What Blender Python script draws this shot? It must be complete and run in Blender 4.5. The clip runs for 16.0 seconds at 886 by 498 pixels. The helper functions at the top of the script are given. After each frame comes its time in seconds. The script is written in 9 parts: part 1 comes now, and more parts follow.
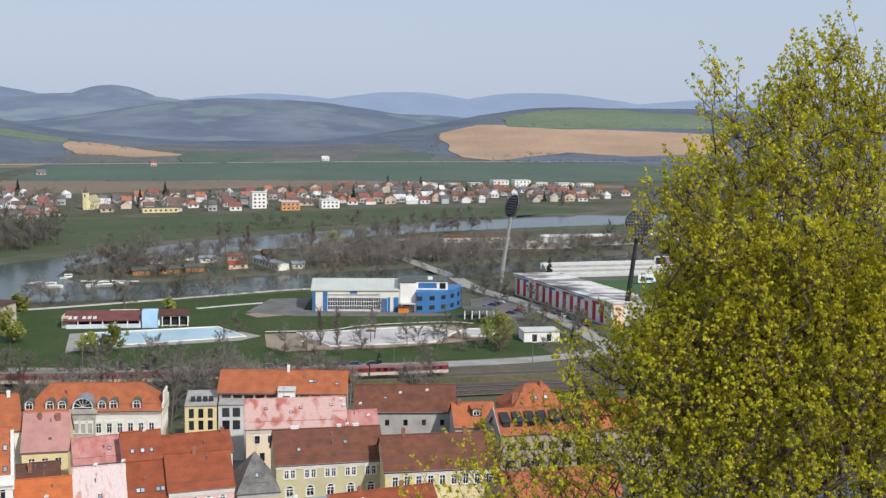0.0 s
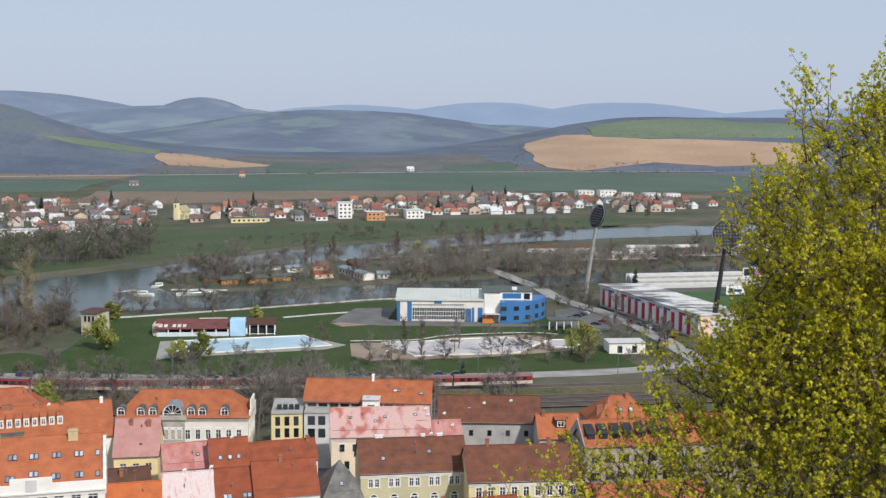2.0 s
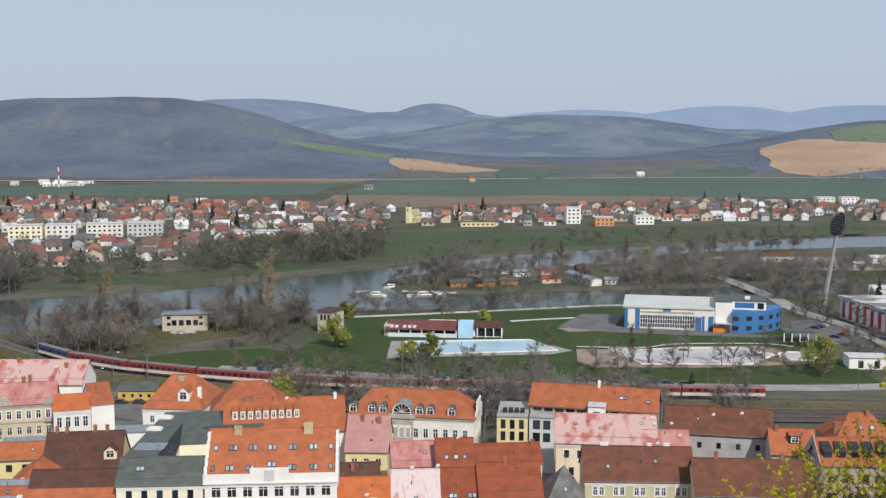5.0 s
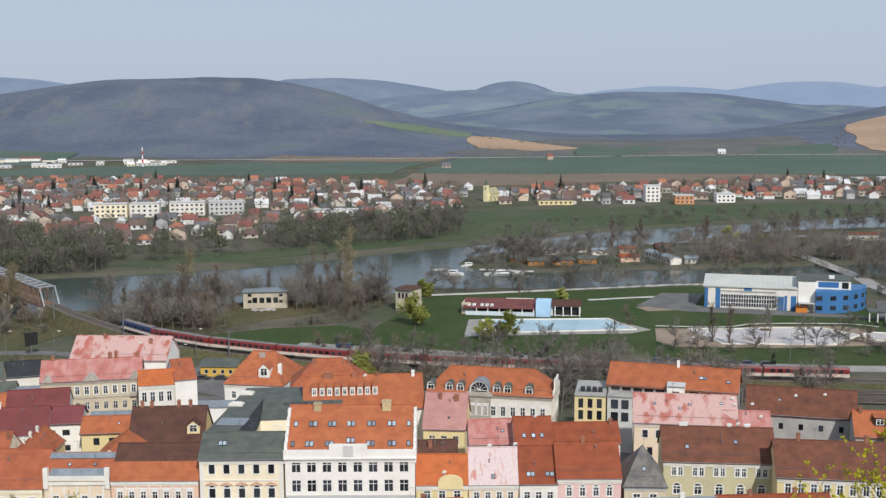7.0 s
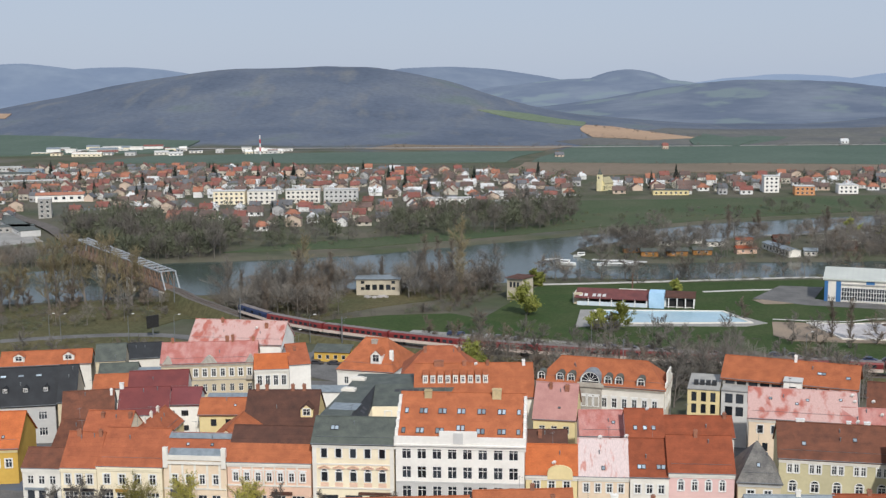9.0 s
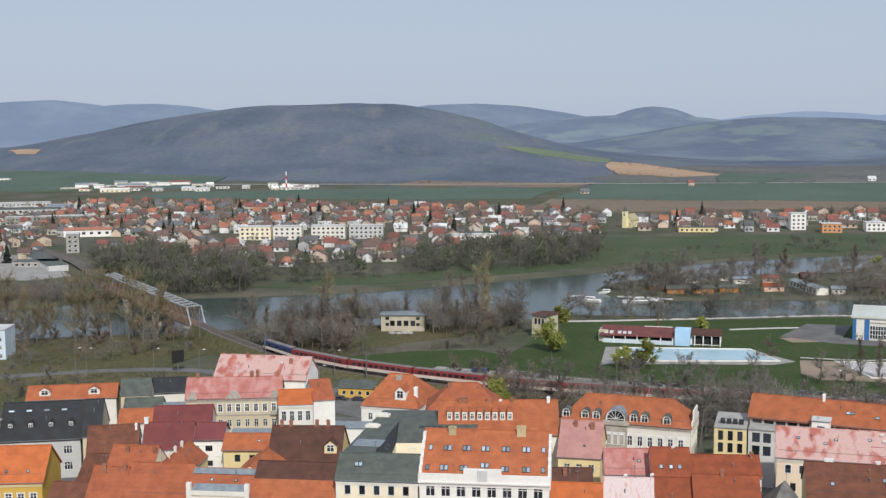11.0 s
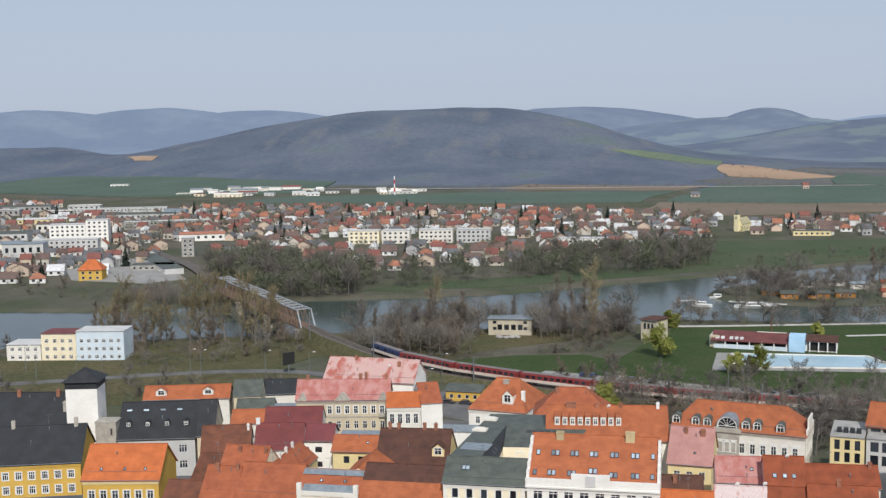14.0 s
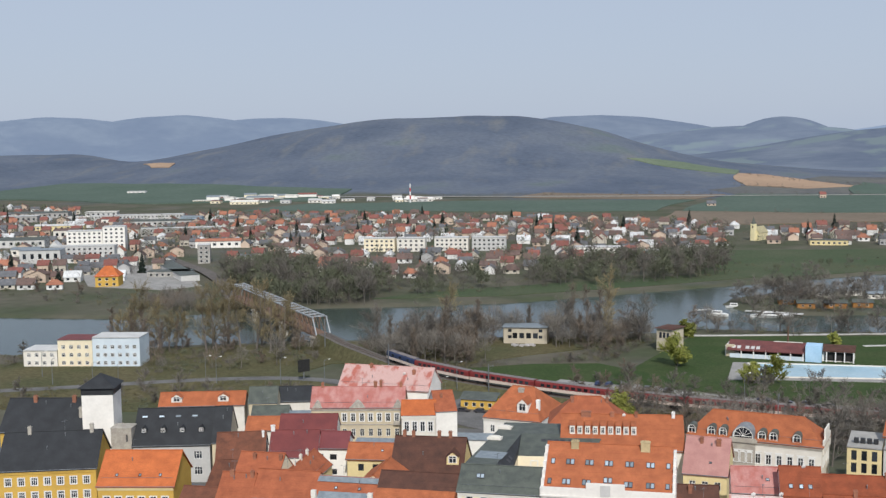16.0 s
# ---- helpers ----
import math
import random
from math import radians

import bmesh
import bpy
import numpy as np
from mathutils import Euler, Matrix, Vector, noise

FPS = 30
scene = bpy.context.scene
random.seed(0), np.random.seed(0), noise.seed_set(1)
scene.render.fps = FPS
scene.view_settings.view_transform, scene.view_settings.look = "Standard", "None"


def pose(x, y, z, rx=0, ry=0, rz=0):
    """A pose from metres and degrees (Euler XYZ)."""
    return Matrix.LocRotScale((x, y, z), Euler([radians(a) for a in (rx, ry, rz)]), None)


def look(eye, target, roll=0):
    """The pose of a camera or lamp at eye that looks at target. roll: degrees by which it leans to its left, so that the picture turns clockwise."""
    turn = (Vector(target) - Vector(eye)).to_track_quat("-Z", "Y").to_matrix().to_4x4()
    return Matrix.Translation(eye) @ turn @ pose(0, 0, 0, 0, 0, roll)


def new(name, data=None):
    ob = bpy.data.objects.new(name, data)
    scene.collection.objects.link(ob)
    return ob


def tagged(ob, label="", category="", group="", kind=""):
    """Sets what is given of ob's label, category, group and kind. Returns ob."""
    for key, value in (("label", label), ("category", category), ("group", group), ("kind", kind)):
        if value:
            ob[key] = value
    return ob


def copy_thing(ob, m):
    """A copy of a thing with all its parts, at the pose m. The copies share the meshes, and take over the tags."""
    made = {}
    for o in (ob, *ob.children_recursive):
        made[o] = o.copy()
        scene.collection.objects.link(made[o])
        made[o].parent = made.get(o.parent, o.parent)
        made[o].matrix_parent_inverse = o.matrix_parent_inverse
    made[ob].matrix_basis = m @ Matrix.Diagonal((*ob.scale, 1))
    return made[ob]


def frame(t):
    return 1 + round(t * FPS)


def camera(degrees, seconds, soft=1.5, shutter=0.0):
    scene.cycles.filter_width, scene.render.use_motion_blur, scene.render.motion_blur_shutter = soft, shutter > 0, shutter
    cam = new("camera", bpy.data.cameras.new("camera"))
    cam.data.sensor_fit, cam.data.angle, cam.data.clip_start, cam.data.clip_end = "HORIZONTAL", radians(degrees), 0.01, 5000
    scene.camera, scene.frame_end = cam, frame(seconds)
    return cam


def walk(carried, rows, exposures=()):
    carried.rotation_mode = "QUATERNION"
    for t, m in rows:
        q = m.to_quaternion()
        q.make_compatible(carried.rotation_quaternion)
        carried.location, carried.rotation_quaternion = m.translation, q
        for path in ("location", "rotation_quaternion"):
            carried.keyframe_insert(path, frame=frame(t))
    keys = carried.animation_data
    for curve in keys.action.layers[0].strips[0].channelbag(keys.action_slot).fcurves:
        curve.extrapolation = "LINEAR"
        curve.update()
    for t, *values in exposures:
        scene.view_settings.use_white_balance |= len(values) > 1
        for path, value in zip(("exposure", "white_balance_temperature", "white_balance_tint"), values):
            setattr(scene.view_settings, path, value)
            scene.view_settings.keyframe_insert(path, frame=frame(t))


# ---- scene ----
EYE = 86.0
cam = camera(41.72, 16.0, soft=1.4)
# seconds, heading to the left, tilt, lean
PAN = [
    (0.0, 0.000, -7.400, 0.900),
    (0.5, 2.251, -7.327, 0.917),
    (1.0, 3.115, -7.009, 0.940),
    (1.5, 3.300, -6.998, 0.782),
    (2.0, 4.195, -6.947, 0.540),
    (2.5, 6.044, -7.074, 0.670),
    (3.0, 8.469, -6.872, 0.536),
    (3.5, 11.169, -6.654, 0.536),
    (4.0, 13.106, -6.559, 0.372),
    (6.5, 18.137, -7.463, -0.201),
    (7.0, 19.320, -7.820, -0.358),
    (7.5, 20.491, -8.150, -0.365),
    (8.0, 21.983, -8.567, -0.406),
    (8.5, 23.637, -9.014, -0.328),
    (9.0, 24.891, -8.327, -0.504),
    (9.5, 25.457, -7.607, -0.649),
    (12.0, 27.387, -6.337, -0.282),
    (12.5, 28.506, -6.532, -0.404),
    (13.0, 29.164, -6.426, -0.406),
    (13.5, 30.697, -6.419, -0.882),
    (14.0, 31.432, -6.276, -1.000),
    (14.5, 31.704, -6.129, -0.932),
    (15.0, 31.962, -6.169, -0.971),
    (15.5, 32.037, -5.906, -0.973),
    (16.0, 32.189, -5.872, -0.844),
]
walk(cam, [(t, pose(0, 0, EYE, 90 + tilt, 0, turn) @ pose(0, 0, 0, 0, 0, lean)) for t, turn, tilt, lean in PAN],
     [(0.0, 0.10), (3.5, 0.05), (7.0, -0.02), (16.0, -0.04)])

# ---- sky and sun: a bright hazy spring day, the sun high behind the camera's right shoulder ----
SUN_UP, SUN_FROM = radians(39), Vector((0.62, -0.78, 0))
world = bpy.data.worlds.new("sky")
scene.world = world
world.use_nodes = True
wn, wl = world.node_tree.nodes, world.node_tree.links
sky = wn.new("ShaderNodeTexSky")
sky.sky_type = "NISHITA"
sky.sun_disc = False
sky.sun_elevation = SUN_UP
sky.sun_rotation = math.atan2(SUN_FROM.x, SUN_FROM.y)
sky.altitude = 300
sky.air_density = 1.0
sky.dust_density = 1.2
sky.ozone_density = 2.5
wn["Background"].inputs["Strength"].default_value = 0.15
veil = wn.new("ShaderNodeMix")     # thin white haze over the blue
veil.data_type = "RGBA"
veil.inputs["Factor"].default_value = 0.92
veil.inputs["B"].default_value = (3.06, 3.54, 4.42, 1)
wl.new(sky.outputs[0], veil.inputs["A"])
wl.new(veil.outputs["Result"], wn["Background"].inputs[0])
sun_dir = Vector((SUN_FROM.x * math.cos(SUN_UP), SUN_FROM.y * math.cos(SUN_UP), math.sin(SUN_UP)))
sun_data = bpy.data.lights.new("sun", "SUN")
sun_data.energy, sun_data.angle, sun_data.color = 3.5, radians(2.0), (1.0, 0.955, 0.895)
sun = new("sun", sun_data)
sun.matrix_world = look(sun_dir * 400, (0, 0, 0))


# ---- materials ----
def surface(name, a, b, scale=0.6, fine=9.0, rough=0.85, bump=0.25, grit=0.25, shift=0.0, metal=0.0, lo=0.35, hi=0.65, rows=0.0, spec=0.3, stretch=None):
    """Two colours mixed by a broad noise, broken by a fine one; rows: courses of tiles a metre; shift: difference from thing to thing."""
    m = bpy.data.materials.new(name)
    m.use_nodes = True
    n, l = m.node_tree.nodes, m.node_tree.links
    p = n["Principled BSDF"]
    tc = n.new("ShaderNodeTexCoord")
    at = tc.outputs["Object"]
    if stretch:
        mp = n.new("ShaderNodeMapping")
        mp.inputs["Scale"].default_value = stretch
        l.new(at, mp.inputs[0])
        at = mp.outputs[0]
    inf = n.new("ShaderNodeObjectInfo")
    off = n.new("ShaderNodeVectorMath")
    off.operation = "MULTIPLY_ADD"
    off.inputs[1].default_value = (37.0, 53.0, 29.0)
    l.new(inf.outputs["Random"], off.inputs[0])
    l.new(at, off.inputs[2])
    big = n.new("ShaderNodeTexNoise")
    big.inputs["Scale"].default_value, big.inputs["Detail"].default_value = scale, 5
    l.new(off.outputs[0], big.inputs["Vector"])
    ramp = n.new("ShaderNodeValToRGB")
    ramp.color_ramp.elements[0].position, ramp.color_ramp.elements[1].position = lo, hi
    ramp.color_ramp.elements[0].color, ramp.color_ramp.elements[1].color = (*a, 1), (*b, 1)
    l.new(big.outputs["Fac"], ramp.inputs[0])
    small = n.new("ShaderNodeTexNoise")
    small.inputs["Scale"].default_value, small.inputs["Detail"].default_value = fine, 3
    l.new(off.outputs[0], small.inputs["Vector"])
    val = n.new("ShaderNodeMapRange")
    val.inputs["From Min"].default_value, val.inputs["From Max"].default_value = 0.3, 0.7
    val.inputs["To Min"].default_value, val.inputs["To Max"].default_value = 1 - grit, 1 + grit
    l.new(small.outputs["Fac"], val.inputs["Value"])
    hsv = n.new("ShaderNodeHueSaturation")
    l.new(ramp.outputs[0], hsv.inputs["Color"])
    if shift:
        sh = n.new("ShaderNodeMapRange")
        sh.inputs["To Min"].default_value, sh.inputs["To Max"].default_value = 1 - shift, 1 + shift
        l.new(inf.outputs["Random"], sh.inputs["Value"])
        mul = n.new("ShaderNodeMath")
        mul.operation = "MULTIPLY"
        l.new(val.outputs[0], mul.inputs[0])
        l.new(sh.outputs[0], mul.inputs[1])
        l.new(mul.outputs[0], hsv.inputs["Value"])
    else:
        l.new(val.outputs[0], hsv.inputs["Value"])
    l.new(hsv.outputs[0], p.inputs["Base Color"])
    p.inputs["Roughness"].default_value, p.inputs["Metallic"].default_value = rough, metal
    p.inputs["Specular IOR Level"].default_value = spec
    bp = n.new("ShaderNodeBump")
    bp.inputs["Strength"].default_value, bp.inputs["Distance"].default_value = bump, 0.05
    height = small.outputs["Fac"]
    if rows:
        wave = n.new("ShaderNodeTexWave")
        wave.bands_direction, wave.wave_profile = "Z", "SAW"
        wave.inputs["Scale"].default_value, wave.inputs["Distortion"].default_value = rows, 0.6
        l.new(tc.outputs["Object"], wave.inputs["Vector"])
        add = n.new("ShaderNodeMath")
        add.operation = "ADD"
        l.new(height, add.inputs[0])
        l.new(wave.outputs["Fac"], add.inputs[1])
        height = add.outputs[0]
    l.new(height, bp.inputs["Height"])
    l.new(bp.outputs[0], p.inputs["Normal"])
    return m


def tiles(name, a, b, shift=0.06):
    return surface(name, tuple(1.04 * v for v in a), tuple(0.84 * v for v in b), 0.5, 8.0, 0.8, 0.8, 0.24, shift, rows=0.45, spec=0.2, lo=0.3, hi=0.8)


def plaster(name, a, b, shift=0.04):
    return surface(name, a, b, 0.25, 1.6, 0.9, 0.06, 0.035, shift, spec=0.15)


ORANGE = tiles("orange roof tiles", (0.42, 0.136, 0.06), (0.325, 0.105, 0.05))
ORANGE_NEW = tiles("bright orange roof tiles", (0.52, 0.15, 0.052), (0.44, 0.124, 0.046))
ORANGE_DULL = tiles("dull orange roof tiles", (0.385, 0.12, 0.058), (0.285, 0.09, 0.047))
RED = tiles("red roof tiles", (0.29, 0.08, 0.038), (0.215, 0.062, 0.032))
BROWN = tiles("old brown roof tiles", (0.18, 0.072, 0.044), (0.10, 0.048, 0.035))
BROWN_DARK = tiles("dark brown roof tiles", (0.115, 0.055, 0.04), (0.075, 0.042, 0.034))
MAROON = surface("maroon sheet roof", (0.185, 0.048, 0.045), (0.14, 0.038, 0.038), 0.3, 4, 0.6, 0.1, 0.08)
PINK = surface("faded pink sheet roof", (0.52, 0.34, 0.31), (0.40, 0.13, 0.10), 0.42, 7, 0.7, 0.3, 0.14, lo=0.52, hi=0.63, stretch=(1, 0.6, 0.6), rows=0.55)
PINK_RED = surface("worn red sheet roof", (0.47, 0.24, 0.215), (0.39, 0.14, 0.118), 0.5, 7, 0.7, 0.3, 0.16, lo=0.38, hi=0.6, stretch=(1, 0.6, 0.6), rows=0.55)
PINK_WHITE = surface("bleached sheet roof", (0.60, 0.49, 0.47), (0.50, 0.25, 0.21), 1.2, 7, 0.7, 0.12, 0.12, lo=0.55, hi=0.66, stretch=(1, 0.25, 0.25))
SLATE = surface("grey sheet roof", (0.105, 0.118, 0.10), (0.07, 0.08, 0.072), 0.5, 5, 0.6, 0.2, 0.15)
SLATE_DARK = surface("dark roof", (0.035, 0.038, 0.042), (0.026, 0.028, 0.031), 0.4, 6, 0.7, 0.3, 0.15)
TIN = surface("pale tin", (0.28, 0.32, 0.345), (0.20, 0.235, 0.26), 0.8, 5, 0.5, 0.1, 0.1, metal=0.2)
ZINC = surface("zinc flashing", (0.22, 0.24, 0.25), (0.16, 0.17, 0.18), 0.8, 5, 0.5, 0.1, 0.1, metal=0.3)
WHITE = plaster("white plaster", (0.83, 0.81, 0.76), (0.76, 0.74, 0.69))
OFFWHITE = plaster("off-white plaster", (0.76, 0.73, 0.66), (0.66, 0.63, 0.57))
CREAM = plaster("cream plaster", (0.84, 0.76, 0.57), (0.77, 0.68, 0.50))
PEACH = plaster("peach plaster", (0.80, 0.66, 0.50), (0.73, 0.59, 0.44))
SALMON = plaster("salmon plaster", (0.76, 0.53, 0.40), (0.69, 0.47, 0.36))
ROSE = plaster("pale pink plaster", (0.77, 0.53, 0.49), (0.71, 0.48, 0.45))
YELLOW = plaster("yellow plaster", (0.62, 0.40, 0.095), (0.55, 0.345, 0.08))
YELLOW_PALE = plaster("pale yellow plaster", (0.74, 0.62, 0.34), (0.66, 0.55, 0.30))
OLIVE = plaster("pale olive plaster", (0.58, 0.53, 0.34), (0.50, 0.46, 0.30))
SAND = plaster("sand plaster", (0.60, 0.52, 0.37), (0.52, 0.45, 0.33))
GREY_WALL = plaster("grey plaster", (0.42, 0.41, 0.39), (0.33, 0.32, 0.31))
GREY_PALE = plaster("pale grey plaster", (0.58, 0.58, 0.56), (0.50, 0.50, 0.49))
FRAME = surface("white window frame", (0.78, 0.78, 0.76), (0.70, 0.70, 0.68), 2, 12, 0.5, 0.05, 0.05)
DARKFRAME = surface("dark frame", (0.05, 0.05, 0.055), (0.035, 0.035, 0.04), 2, 12, 0.5, 0.05, 0.05)
CHIMNEY = surface("chimney brick", (0.34, 0.15, 0.09), (0.24, 0.11, 0.075), 1.5, 9, 0.9, 0.3, 0.2, 0.1)
CHIMNEY_PALE = surface("plastered chimney", (0.52, 0.42, 0.24), (0.42, 0.34, 0.2), 1.5, 9, 0.9, 0.3, 0.15, 0.1)
STONE = surface("weathered stone", (0.45, 0.42, 0.36), (0.34, 0.31, 0.27), 0.8, 7, 0.9, 0.3, 0.15)
CONCRETE = surface("concrete", (0.40, 0.39, 0.36), (0.30, 0.29, 0.27), 0.4, 5, 0.9, 0.2, 0.12)
TWIG_SCRUB = surface("olive-brown scrub", (0.15, 0.132, 0.068), (0.105, 0.10, 0.05), 0.2, 3, 0.95, 0.1, 0.2, 0.2)
BARK = surface("grey-brown bark", (0.17, 0.15, 0.13), (0.12, 0.105, 0.095), 0.6, 6, 0.9, 0.3, 0.2, 0.22)
TWIG = surface("bare twigs", (0.175, 0.16, 0.138), (0.125, 0.115, 0.102), 0.2, 3, 0.95, 0.1, 0.2, 0.25)
TWIG_DARK = surface("dark garden twigs", (0.15, 0.135, 0.12), (0.105, 0.096, 0.088), 0.2, 3, 0.95, 0.1, 0.2, 0.25)
TWIG_RUST = surface("reddish twigs", (0.19, 0.152, 0.118), (0.138, 0.114, 0.092), 0.2, 3, 0.95, 0.1, 0.2, 0.2)
BUD = surface("young green leaves", (0.29, 0.30, 0.07), (0.21, 0.235, 0.055), 0.3, 4, 0.8, 0.1, 0.25, 0.2)
# needle colour lifted a little to carry the haze over far conifers
NEEDLE = surface("dark needles", (0.04, 0.056, 0.044), (0.028, 0.042, 0.034), 0.4, 4, 0.9, 0.1, 0.3, 0.2)


def glass(name, c=(0.02, 0.024, 0.03), rough=0.06):
    m = bpy.data.materials.new(name)
    m.use_nodes = True
    n, l = m.node_tree.nodes, m.node_tree.links
    p = n["Principled BSDF"]
    inf = n.new("ShaderNodeObjectInfo")
    mr = n.new("ShaderNodeMapRange")
    mr.inputs["To Min"].default_value, mr.inputs["To Max"].default_value = 0.5, 2.2
    mix = n.new("ShaderNodeHueSaturation")
    mix.inputs["Color"].default_value = (*c, 1)
    l.new(inf.outputs["Random"], mr.inputs["Value"])
    l.new(mr.outputs[0], mix.inputs["Value"])
    l.new(mix.outputs[0], p.inputs["Base Color"])
    p.inputs["Roughness"].default_value = rough
    p.inputs["Specular IOR Level"].default_value = 0.5
    return m


GLASS = glass("dark window glass")
GLASS_SKY = glass("skylight glass", (0.25, 0.30, 0.34), 0.03)
GLASS_BLUE = glass("blue tinted glass", (0.02, 0.07, 0.16), 0.05)


# ---- mesh building ----
class Geo:
    """Collects points and faces of one mesh."""

    def __init__(self):
        self.v, self.f = [], []

    def face(self, *pts):
        k = len(self.v)
        self.v.extend(tuple(p) for p in pts)
        self.f.append(tuple(range(k, k + len(pts))))
        return self

    def box(self, x0, x1, y0, y1, z0, z1):
        k = len(self.v)
        self.v.extend([(x0, y0, z0), (x1, y0, z0), (x1, y1, z0), (x0, y1, z0), (x0, y0, z1), (x1, y0, z1), (x1, y1, z1), (x0, y1, z1)])
        self.f.extend(tuple(k + i for i in q) for q in ((3, 2, 1, 0), (4, 5, 6, 7), (0, 1, 5, 4), (1, 2, 6, 5), (2, 3, 7, 6), (3, 0, 4, 7)))
        return self

    def slab(self, pts, th):
        """A plate under the polygon pts, th thick downwards."""
        k, n = len(self.v), len(pts)
        self.v.extend(tuple(p) for p in pts)
        self.v.extend((p[0], p[1], p[2] - th) for p in pts)
        self.f.append(tuple(k + i for i in range(n)))
        self.f.append(tuple(k + n + i for i in reversed(range(n))))
        self.f.extend((k + i, k + n + i, k + n + (i + 1) % n, k + (i + 1) % n) for i in range(n))
        return self

    def tube(self, p, q, r0, r1, n=6, caps=False):
        p, q = Vector(p), Vector(q)
        d = (q - p).normalized()
        u = d.orthogonal().normalized()
        w = d.cross(u)
        k = len(self.v)
        for c, r in ((p, r0), (q, r1)):
            for i in range(n):
                a = 2 * math.pi * i / n
                self.v.append(tuple(c + (u * math.cos(a) + w * math.sin(a)) * r))
        self.f.extend((k + i, k + (i + 1) % n, k + n + (i + 1) % n, k + n + i) for i in range(n))
        if caps:
            self.f.append(tuple(k + i for i in reversed(range(n))))
            self.f.append(tuple(k + n + i for i in range(n)))
        return self

    def lathe(self, profile, n=16, at=(0, 0, 0)):
        """profile: radius, height pairs from below upwards."""
        k = len(self.v)
        for r, z in profile:
            for i in range(n):
                a = 2 * math.pi * i / n
                self.v.append((at[0] + r * math.cos(a), at[1] + r * math.sin(a), at[2] + z))
        for j in range(len(profile) - 1):
            for i in range(n):
                a, b = k + j * n + i, k + j * n + (i + 1) % n
                self.f.append((a, b, b + n, a + n))
        self.f.append(tuple(k + i for i in reversed(range(n))))
        self.f.append(tuple(k + (len(profile) - 1) * n + i for i in range(n)))
        return self

    def mesh(self, name, mat, smooth=False):
        me = bpy.data.meshes.new(name)
        me.from_pydata(self.v, [], self.f)
        me.materials.append(mat)
        if smooth:
            me.polygons.foreach_set("use_smooth", [True] * len(me.polygons))
        me.update()
        return me


def part(name, geo, mat, parent=None, label="", m=None, smooth=False):
    """Links a Geo (or a mesh already made) as one object under a thing or a part."""
    me = geo.mesh(name, mat, smooth) if isinstance(geo, Geo) else geo
    ob = new(name, me)
    if parent:
        ob.parent = parent
    if m is not None:
        ob.matrix_basis = m
    if label:
        tagged(ob, label)
    return ob


def thing(name, m, label, category, group="", kind=""):
    ob = new(name)
    ob.empty_display_size = 0.5
    ob.matrix_basis = m
    return tagged(ob, label, category, group, kind)


def polar(turn, far):
    """A place on the plan from the heading (degrees to the left) and the distance."""
    return -math.sin(radians(turn)) * far, math.cos(radians(turn)) * far

# ---- the land: valley floor, castle hill, river with its island, hills ----
RIVER = [(900, 1180), (420, 985), (120, 885), (24, 847), (-35, 793), (-85, 749), (-143, 697), (-184, 638), (-229, 575), (-277, 507), (-320, 470),
         (-352, 450), (-388, 415), (-417, 380), (-470, 357), (-700, 300), (-1500, 120), (-1500, 20), (-700, 190), (-470, 270), (-385, 295), (-345, 338),
         (-330, 352), (-294, 377), (-266, 396), (-242, 413), (-208, 435), (-183, 458), (-170, 475), (-140, 485), (-107, 497), (-72, 516), (-30, 540), (60, 600), (150, 655), (420, 775), (900, 960)]
ISLAND = [(900, 985), (420, 800), (150, 682), (60, 634), (-20, 590), (-50, 575), (-78, 562), (-104, 551), (-128, 538), (-146, 528), (-168, 531), (-184, 548),
          (-186, 568), (-172, 598), (-134, 625), (-106, 643), (-91, 654), (-76, 687), (-51, 719), (-31, 737), (2, 758), (64, 790), (126, 817), (420, 925), (900, 1120)]
# heading, distance, height, spread to the left and right and in depth (all metres but the heading), bluntness
HILLS = [(31.0, 2350, 112, 430, 300, 330, 2.6), (43.0, 2450, 26, 170, 130, 260, 2.4), (50.5, 2550, 46, 220, 130, 260, 2.6), (60, 2600, 60, 400, 260, 300, 2.2),
         (-7.5, 2650, 68, 300, 360, 420, 3.0), (-18, 2800, 60, 400, 420, 420, 2.2)]
RIDGES = [(9.5, 3050, 76, 330, 360, 330, 2.4), (2.5, 3150, 42, 300, 280, 300, 2.2), (15.9, 3650, 112, 150, 150, 240, 2.0), (16.5, 3620, 84, 420, 330, 300, 2.6), (25.0, 3950, 126, 330, 420, 300, 2.4),
          (45.0, 4450, 151, 430, 420, 280, 2.0), (50.5, 4450, 149, 460, 420, 280, 2.0), (57, 4400, 150, 500, 460, 280, 2.0), (40.5, 4500, 140, 400, 420, 260, 2.0), (35.5, 4550, 110, 300, 300, 260, 2.0),
          (1.5, 4650, 108, 420, 300, 240, 2.0), (-4.5, 4650, 112, 360, 420, 240, 2.2), (-14, 4650, 96, 500, 500, 240, 2.0), (8.5, 4650, 92, 400, 400, 240, 2.0), (-26, 4500, 110, 600, 500, 240, 2.0), (19.5, 4700, 70, 400, 400, 200, 2.0)]


